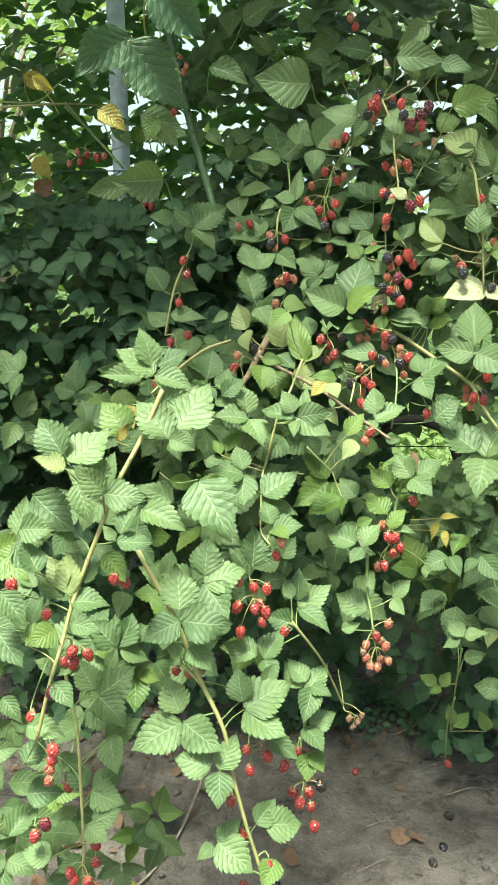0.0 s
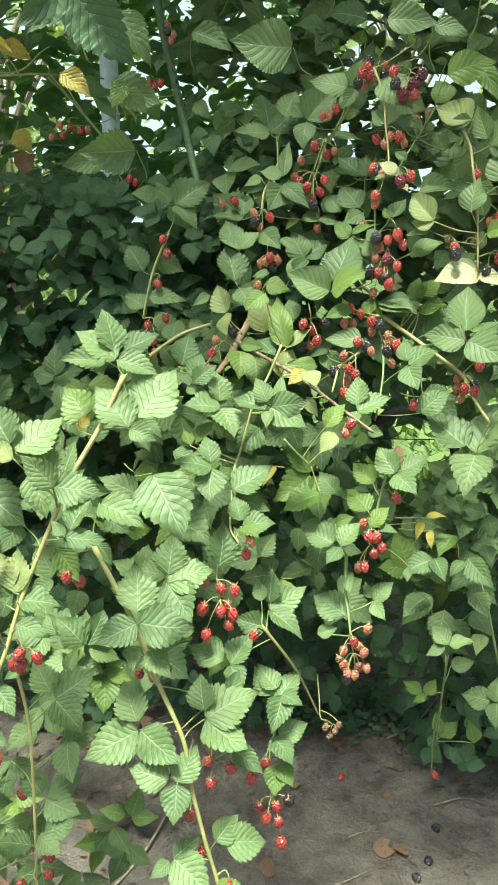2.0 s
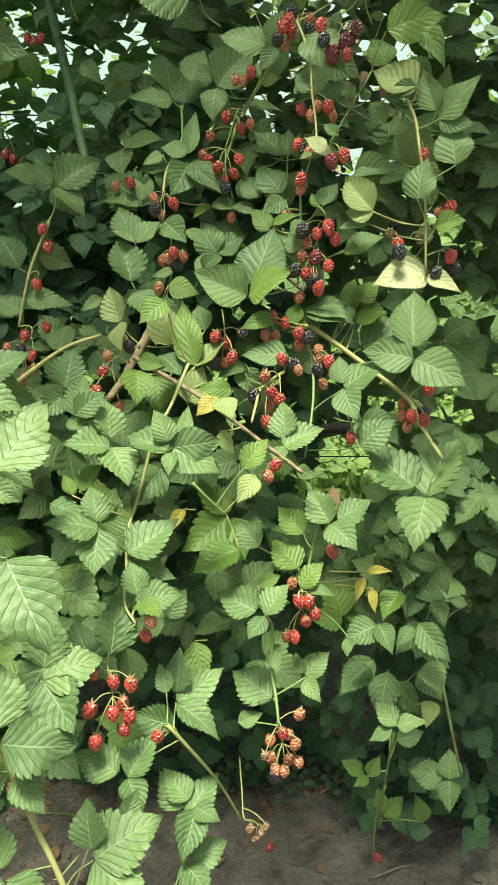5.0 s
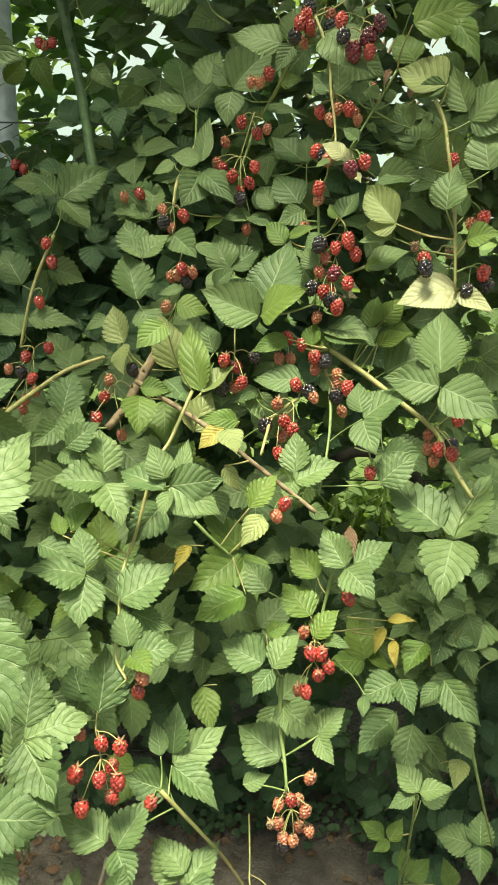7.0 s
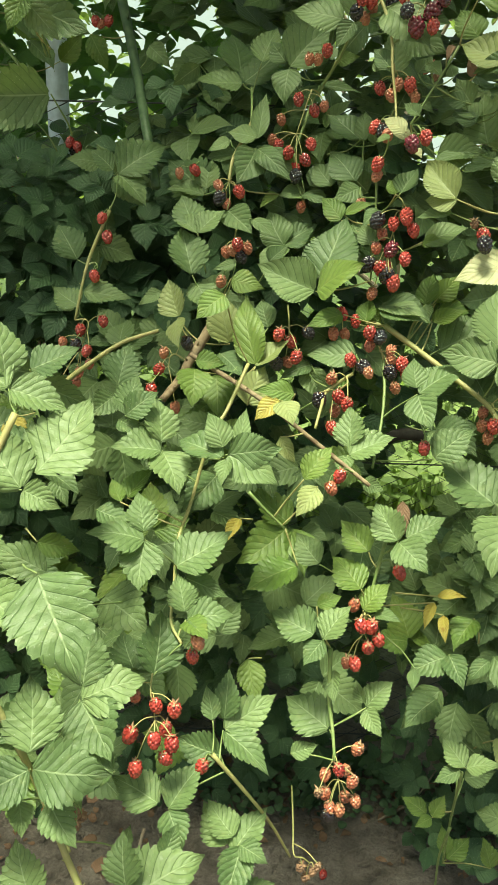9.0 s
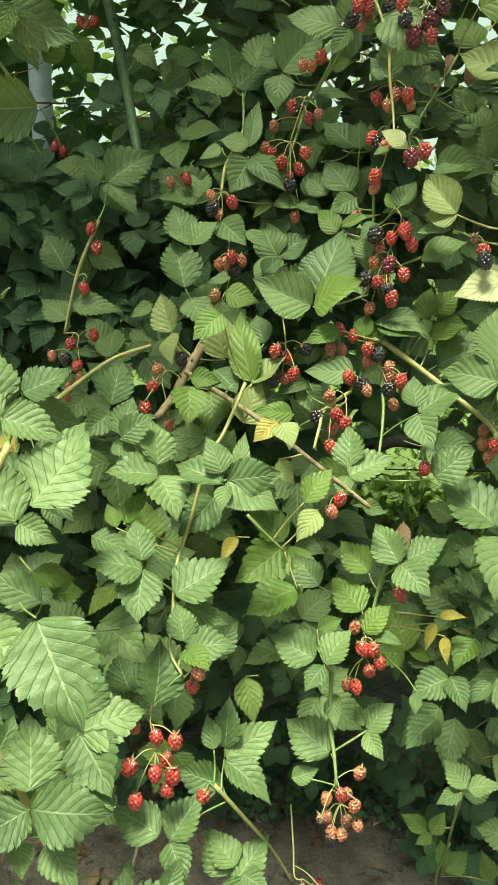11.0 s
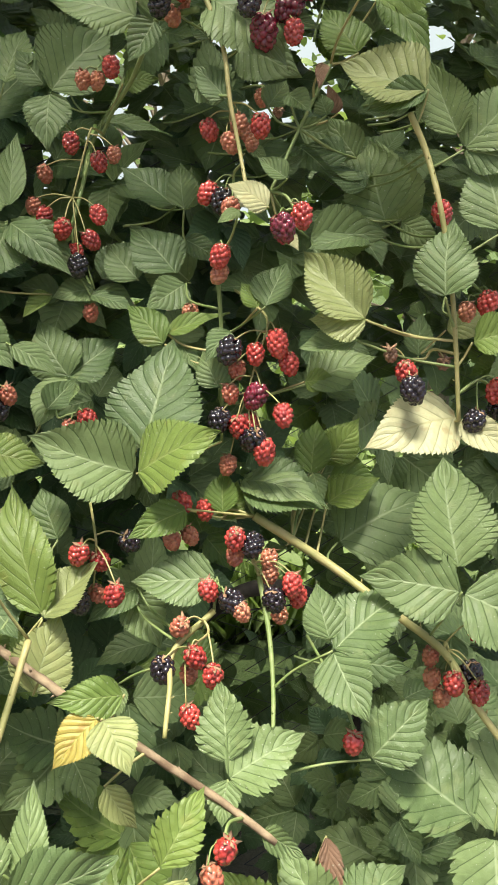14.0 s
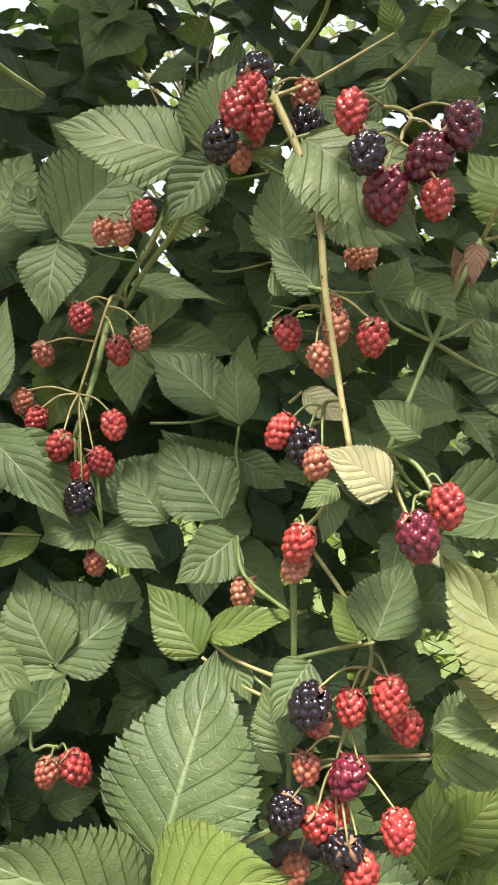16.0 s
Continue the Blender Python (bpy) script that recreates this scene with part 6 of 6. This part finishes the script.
# ---- shrub with plain oval leaves ----
def shrub(x, y, reach, top, label):
    r = random.Random(int(x * 100) + 7)
    thing = tagged(new("shrub"), label, "shrub")
    thing.location = (x, y, 0)
    ends = []
    for k in range(9):
        b = r.uniform(0, 6.28)
        pts = [Vector((r.uniform(-0.04, 0.04), r.uniform(-0.04, 0.04), -0.01))]
        for s in (0.35, 0.7, 1.0):
            pts.append(Vector((math.cos(b) * reach * s ** 1.3, math.sin(b) * reach * 0.55 * s ** 1.3, top * s * r.uniform(0.8, 1.0))))
        bm = bmesh.new()
        line = curve_points(pts, 6)
        tube(bm, line, 0.011, 0.003, 6)
        ends.append(line)
        part("limb", bm, STEM["twig"], thing)
    spots = []
    for _ in range(1500):
        line = ends[r.randrange(9)]
        p = line[r.randrange(5, len(line))] + Vector([r.gauss(0, 0.13) for _ in range(3)])
        if p.z < 0.1:
            continue
        way = Vector((r.gauss(0, 1), r.gauss(-0.4, 0.7), r.gauss(-0.25, 0.5))).normalized() * r.uniform(0.035, 0.06)
        spots.append((p, p + way, Vector((r.gauss(0, 0.35), -0.55, 0.8)), way.length * r.uniform(0.6, 0.75)))
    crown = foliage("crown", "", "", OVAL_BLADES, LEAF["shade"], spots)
    crown.parent = thing
    del crown["kind"]


def left_mass():
    """Growth between the thicket and the shrub, darker leaf colour standing for shade."""
    r = random.Random(58)
    spots = []
    for k in range(760):
        p = Vector((r.uniform(-1.0, 0.5), r.uniform(2.15, 2.55), r.uniform(0.6, 1.66)) if k < 620 else (r.uniform(-0.45, 0.1), r.uniform(2.1, 2.3), r.uniform(1.12, 1.5)))
        if in_gap(p) or (p.x < -0.15 and p.z > 1.52):
            continue
        spots.extend(spray(r, p, Vector((r.gauss(0, 0.4), -0.7, 0.7)), r.uniform(0.06, 0.09)))
    foliage("bramble_leaves", "bramble leaves behind the thicket, darkened in colour for shade", "bramble", FAR_BLADES, LEAF["shade"], spots)


left_mass()

shrub(-0.75, 2.55, 0.42, 1.45, "dark green shrub with small oval leaves beside the bramble")
shrub(-1.25, 2.4, 0.42, 1.35, "dark green shrub with small oval leaves beside the bramble")


# ---- fence ----
FENCE = 2.30


def fence_post(x, y, high, radius, label):
    bm = bmesh.new()
    bmesh.ops.create_cone(bm, cap_ends=True, segments=24, radius1=radius, radius2=radius, depth=high, matrix=Matrix.Translation((0, 0, high / 2)))
    thing = tagged(new("fence_post"), label, "fence post", "posts of the wire fence")
    thing.location = (x, y, 0)
    part("pole", bm, GALVANISED, thing)
    bm = bmesh.new()
    bmesh.ops.create_uvsphere(bm, u_segments=20, v_segments=10, radius=radius * 1.08, matrix=Matrix.Translation((0, 0, high)) @ Matrix.Diagonal((1, 1, 0.45, 1)))
    part("cap", bm, GALVANISED, thing)


fence_post(-0.40, 2.62, 2.5, 0.027, "grey galvanised steel fence post behind the leaves")
fence_post(1.35, 2.36, 2.2, 0.027, "grey galvanised steel fence post behind the leaves")


def wire_fence():
    """Chain link: zigzag wires that hook into one another."""
    bm = bmesh.new()
    pitch = 0.055
    for k in range(-22, 32):
        x0 = k * pitch
        pts = []
        for j in range(0, 58):
            odd = j % 2
            pts.append(Vector((x0 + (pitch / 2 if odd else -pitch / 2) * 1.04, FENCE + (0.002 if odd else -0.002), 0.05 + j * pitch * 0.5)))
        tube(bm, pts, 0.0013, 0.0013, 4)
    for z in (0.06, 0.83, 1.62):
        tube(bm, [Vector((-1.3, FENCE + 0.004, z)), Vector((1.9, FENCE + 0.004, z))], 0.0018, 0.0018, 5)
    ob = mesh_object("chain_link_fence", bm, WIRE)
    tagged(ob, "old dark chain-link wire fence overgrown by bramble", "fence", kind="structure")


wire_fence()


def dead_trunk():
    thing = tagged(new("dead_vine"), "thick dark arched dead vine against the fence", "vine")
    thing.location = (0.62, 2.15, 0)
    bm = bmesh.new()
    pts = [(0.02, 0, -0.02), (0.03, 0.01, 0.3), (0.005, 0, 0.62), (-0.015, 0.0, 0.79), (-0.07, 0, 0.915), (-0.18, 0, 0.95), (-0.26, 0.02, 0.90)]
    tube(bm, curve_points(pts, 5), 0.015, 0.012, 10, 0.12)
    part("trunk", bm, STEM["bark"], thing)


dead_trunk()


# ---- beyond the fence ----
def meadow():
    r = random.Random(5)
    spots = []
    for _ in range(7000):
        y = 3.6 + 4.8 * r.random() ** 2.2
        x = 0.4 + r.uniform(-1.2, 1.2) * (0.2 + y / 4)
        p = Vector((x, y, 0))
        high = r.uniform(0.08, 0.42)
        way = Vector((r.gauss(0, 0.35), r.gauss(0, 0.35), 1)).normalized() * high
        if r.random() < 0.4:
            spots.append((p, p + way, Vector((r.gauss(0, 1), -1, 0.3)), r.uniform(0.01, 0.03)))
        else:
            out = Vector((r.gauss(0, 1), r.gauss(0, 1), r.gauss(0.2, 0.4))).normalized() * r.uniform(0.05, 0.11)
            spots.append((p + way, p + way + out, Vector((r.gauss(0, 0.4), -0.5 + r.gauss(0, 0.3), 1)), out.length * 0.55))
    foliage("meadow_weeds", "sunlit green grass and weeds beyond the fence", "grass", OVAL_BLADES, LEAF["far"], spots)


meadow()


def tree(x, y, high, crown_low, spread, count, leaf_size, label, seed, tone="far"):
    r = random.Random(seed)
    thing = tagged(new("tree"), label, "tree")
    thing.location = (x, y, 0)
    bm = bmesh.new()
    tube(bm, curve_points([(0, 0, -0.05), (0.05, 0, high * 0.4), (-0.05, 0.05, high * 0.9)], 6), 0.06 + high * 0.008, 0.02, 10, 0.08)
    part("trunk", bm, STEM["twig"], thing)
    spots = []
    clumps = []
    for _ in range(26):
        b, d = r.uniform(0, 6.28), spread * r.random() ** 0.5
        z = r.uniform(crown_low, high)
        end = Vector((math.cos(b) * d, math.sin(b) * d, z))
        clumps.append(end)
        bm = bmesh.new()
        tube(bm, curve_points([(0, 0, max(0.3, z * 0.62)), end * 0.5 + Vector((0, 0, z * 0.42)), end], 4), 0.02, 0.006, 5)
        part("limb", bm, STEM["twig"], thing)
    for _ in range(count):
        c = clumps[r.randrange(len(clumps))]
        p = c + Vector([r.gauss(0, spread * 0.16) for _ in range(3)])
        way = Vector((r.gauss(0, 1), r.gauss(0, 1), r.gauss(-0.3, 0.6))).normalized() * leaf_size * r.uniform(0.7, 1.2)
        spots.append((p, p + way, Vector((r.gauss(0, 0.5), r.gauss(-0.3, 0.5), 1)), way.length * 0.62))
    crown = foliage("crown", "", "", OVAL_BLADES, LEAF[tone], spots)
    crown.parent = thing
    del crown["kind"]


tree(-1.6, 5.2, 3.6, 0.5, 1.3, 2600, 0.10, "light green tree with open crown beyond the fence", 1)
tree(1.3, 8.2, 4.6, 0.8, 1.6, 2600, 0.11, "light green tree with open crown beyond the fence", 2)
tree(-3.6, 7.5, 5.0, 0.6, 2.0, 2600, 0.14, "leafy green tree in the distance", 3)
tree(3.4, 7.0, 5.0, 0.6, 2.0, 2600, 0.14, "leafy green tree in the distance", 4)


def overhanging_tree():
    """A tree with dark branches over the thicket; unseen crown placed to shade it."""
    r = random.Random(90)
    thing = tagged(new("tree"), "dark leafy tree over the bramble, unseen limbs added to shade it", "tree")
    thing.location = (-1.9, 3.3, 0)
    bm = bmesh.new()
    tube(bm, curve_points([(0, 0, -0.05), (0.08, -0.05, 1.6), (0.2, -0.2, 3.4)], 8), 0.11, 0.07, 12, 0.06)
    part("trunk", bm, STEM["twig"], thing)
    spots, lines = [], []
    for k in range(34):
        end = Vector((r.uniform(0.1, 3.6), r.uniform(-2.1, -0.2), 2.45 + 1.0 * r.random()))
        start = Vector((0.12, -0.1, r.uniform(1.9, 3.2)))
        line = curve_points([start, start.lerp(end, 0.5) + Vector((0, 0, 0.35)), end], 10)
        lines.append(line)
        bm = bmesh.new()
        tube(bm, line, 0.022, 0.004, 6)
        part("limb", bm, STEM["twig"], thing)
    for _ in range(5200):
        line = lines[r.randrange(len(lines))]
        p = line[r.randrange(4, len(line))] + Vector([r.gauss(0, 0.15) for _ in range(3)])
        # Crown trimmed along the sun's rays to keep front leaves and meadow lit.
        if p.z < 2.2 or p.y + 3.3 < 1.42 - 0.38 * (p.z - 2.3) or (p.y + 3.3 > 2.45 and 1.8 < p.x < 3.2):
            continue
        if p.y + 3.3 < 1.8 and r.random() < 0.4:
            continue
        way = Vector((r.gauss(0, 1), r.gauss(0, 1), r.gauss(-0.35, 0.4))).normalized() * r.uniform(0.07, 0.12)
        spots.append((p, p + way, Vector((r.gauss(0, 0.4), r.gauss(0, 0.4), 1)), way.length * r.uniform(0.5, 0.62)))
    # Extra unseen limbs, added only to shade the lower right of the thicket.
    for _ in range(9):
        end = Vector((r.uniform(2.1, 3.0), r.uniform(-2.45, -2.25), r.uniform(2.55, 3.0)))
        line = curve_points([Vector((0.12, -0.1, 2.6)), Vector((1.3, -1.1, 3.1)), end], 12)
        bm = bmesh.new()
        tube(bm, line, 0.016, 0.003, 6)
        part("limb", bm, STEM["twig"], thing)
        for _ in range(75):
            p = line[r.randrange(24, len(line))] + Vector((r.gauss(0, 0.14), r.gauss(0, 0.07), r.gauss(0, 0.08)))
            way = Vector((r.gauss(0, 1), r.gauss(0, 1), r.gauss(-0.35, 0.3))).normalized() * r.uniform(0.07, 0.12)
            spots.append((p, p + way, Vector((r.gauss(0, 0.3), r.gauss(0, 0.3), 1)), way.length * r.uniform(0.5, 0.62)))
    # Unseen low limbs, added to keep sun off the upper leaves.
    for low in range(5):
        end = Vector((1.7 + 0.1 * low, -1.8 + 0.1 * low, 2.35 + 0.06 * low))
        line = curve_points([Vector((0.12, -0.1, 2.2)), Vector((1.0, -0.9 + 0.15 * low, 2.65)), end], 12)
        bm = bmesh.new()
        tube(bm, line, 0.016, 0.003, 6)
        part("limb", bm, STEM["twig"], thing)
        for _ in range(60):
            p = line[r.randrange(12, len(line))] + Vector((r.gauss(0, 0.16), r.gauss(0, 0.12), r.gauss(0, 0.08)))
            if p.z < 2.2 or p.y + 3.3 < 1.38:
                continue
            way = Vector((r.gauss(0, 1), r.gauss(0, 1), r.gauss(-0.35, 0.3))).normalized() * r.uniform(0.07, 0.12)
            spots.append((p, p + way, Vector((r.gauss(0, 0.3), r.gauss(0, 0.3), 1)), way.length * r.uniform(0.5, 0.62)))
    crown = foliage("crown", "", "", OVAL_BLADES, LEAF["canopy"], spots)
    crown.parent = thing
    crown.location = (0, 0, 0)
    del crown["kind"]


overhanging_tree()


# ---- things on the ground ----
def dry_leaf(x, y, size, turn, tone, label, curl=0.4):
    thing = tagged(new("fallen_leaf"), label, "leaf", "fallen leaves on the soil")
    z = soil_height(x, y) + 0.006
    thing.location = (x, y, z)
    way = Vector((math.cos(radians(turn)), math.sin(radians(turn)), 0.05))
    piece = new("blade", chance.choice(LEAFLET[tone]))
    piece.parent = thing
    piece.matrix_basis = blade_matrix(-way * size * 0.5, way * size * 0.5, (chance.gauss(0, curl), chance.gauss(0, curl), 1), size * 0.62)
    bm = bmesh.new()
    tube(bm, [-way * size * 0.5, -way * size * 0.62 + Vector((0, 0, 0.001))], 0.0009, 0.0007, 5)
    part("stalk", bm, STEM["twig"], thing)


BROWN, YELLOWED = "dry brown curled leaf lying on the soil", "yellowed fallen leaf lying on the soil"
dry_leaf(0.383, 1.630, 0.070, 10, "brown", BROWN, 0.6)
dry_leaf(0.405, 1.622, 0.050, 160, "brown", BROWN, 0.6)
dry_leaf(0.100, 1.562, 0.062, 95, "brown", BROWN, 0.2)
dry_leaf(0.176, 1.840, 0.036, 20, "brown", BROWN, 0.2)
dry_leaf(-0.286, 1.486, 0.055, 200, "yellow", YELLOWED)
dry_leaf(-0.487, 1.489, 0.060, 120, "brown", BROWN)
dry_leaf(-0.252, 1.449, 0.060, 60, "brown", BROWN)
dry_leaf(-0.386, 1.753, 0.070, 30, "brown", BROWN)
dry_leaf(-0.330, 1.700, 0.055, 100, "brown", BROWN)
dry_leaf(-0.266, 2.100, 0.060, 140, "brown", BROWN)
dry_leaf(-0.420, 1.600, 0.060, 10, "brown", BROWN)
dry_leaf(-0.200, 1.900, 0.055, 80, "brown", BROWN)
dry_leaf(0.460, 2.060, 0.050, 40, "brown", BROWN)
dry_leaf(0.560, 1.950, 0.045, 310, "brown", BROWN)


def fallen_berry(x, y, kind, label):
    thing = tagged(new("fallen_berry", FAR_BERRIES[kind][0]), label, "berry", "berries on the soil")
    thing.matrix_basis = Matrix.Translation((x, y, soil_height(x, y) + 0.007)) @ pose(0, 0, 0, 78, 0, chance.uniform(0, 360))


for x, y in ((0.440, 1.544), (0.476, 1.612), (0.054, 1.491), (-0.490, 1.436), (0.520, 1.700)):
    fallen_berry(x, y, "black", "overripe black berry fallen on the soil")
fallen_berry(0.300, 1.900, "red", "red berry fallen on the soil")


def ground_twig(label, radius, *pts):
    bm = bmesh.new()
    line = curve_points([(x, y, soil_height(x, y) + h) for x, y, h in pts], 6)
    tube(bm, line, radius, radius * 0.6, 7, 0.08)
    tagged(mesh_object("twig", bm, STEM["twig"]), label, "twig", "twigs on the soil")


ground_twig("long dry brown runner lying across the soil", 0.0042, (-0.10, 1.90, 0.10), (-0.117, 1.84, 0.05), (-0.16, 1.692, 0.012), (-0.205, 1.579, 0.005), (-0.267, 1.486, 0.004), (-0.40, 1.36, 0.003))
ground_twig("short dry twig lying on the soil", 0.0022, (0.28, 1.66, 0.002), (0.33, 1.69, 0.003), (0.37, 1.69, 0.002))
ground_twig("short dry twig lying on the soil", 0.0020, (0.52, 1.78, 0.002), (0.60, 1.80, 0.004), (0.67, 1.79, 0.002))
ground_twig("short dry twig lying on the soil", 0.0016, (0.22, 1.52, 0.002), (0.27, 1.535, 0.003), (0.33, 1.56, 0.002))
ground_twig("dry pale stick beside the foot of the thicket", 0.0030, (0.44, 2.05, 0.004), (0.53, 2.10, 0.03), (0.60, 2.16, 0.07))


def weeds():
    """Small round-leaved weeds along the edge of the bare soil."""
    r = random.Random(15)
    spots = []
    for _ in range(140):
        x = r.uniform(-0.1, 1.0)
        y = 2.12 - 0.32 * max(0, x - 0.35) + r.uniform(-0.05, 0.16)
        h = soil_height(x, y)
        for k in range(r.randrange(5, 10)):
            b = r.uniform(0, 6.28)
            base = Vector((x, y, h))
            out = Vector((math.cos(b), math.sin(b), r.uniform(0.4, 1.3))) * r.uniform(0.012, 0.04)
            way = Vector((math.cos(b), math.sin(b), r.uniform(-0.2, 0.3))).normalized() * r.uniform(0.012, 0.026)
            spots.append((base + out, base + out + way, Vector((r.gauss(0, 0.3), -0.4, 1)), way.length * 0.85))
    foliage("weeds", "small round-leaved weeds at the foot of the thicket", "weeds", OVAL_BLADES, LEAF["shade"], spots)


weeds()


def litter():
    """Crumbled dry leaves and bits under the thicket."""
    r = random.Random(19)
    spots = []
    for _ in range(420):
        x, y = r.uniform(-0.7, 1.0), 1.5 + 0.8 * r.random() ** 0.5
        if x > -0.1 and y < 1.95 - 0.25 * max(0, x - 0.3) and r.random() < 0.86:
            continue
        p = Vector((x, y, soil_height(x, y) + 0.004))
        b = r.uniform(0, 6.28)
        way = Vector((math.cos(b), math.sin(b), r.uniform(-0.1, 0.25))) * r.uniform(0.012, 0.035)
        spots.append((p, p + way, Vector((r.gauss(0, 0.4), r.gauss(0, 0.4), 1)), way.length * 0.6))
    foliage("leaf_litter", "crumbled dry brown leaf litter on the soil", "leaf litter", SMALL_BLADES, LEAF["brown"], spots)


litter()


# ---- bright haze far behind the trees ----
def far_sky():
    m = bpy.data.materials.new("bright_haze")
    m.use_nodes = True
    t = m.node_tree
    shine = t.nodes.new("ShaderNodeEmission")
    shine.inputs["Color"].default_value = (0.88, 0.97, 1.0, 1)
    shine.inputs["Strength"].default_value = 0.5
    t.links.new(shine.outputs[0], t.nodes["Material Output"].inputs["Surface"])
    bm = bmesh.new()
    bmesh.ops.create_grid(bm, x_segments=1, y_segments=1, size=1, matrix=Matrix.Translation((0, 120, 30)) @ pose(0, 0, 0, 90, 0, 0) @ Matrix.Diagonal((160, 45, 1, 1)))
    tagged(mesh_object("backdrop", bm, m), "bright hazy sky in the distance", "sky", kind="structure")


far_sky()
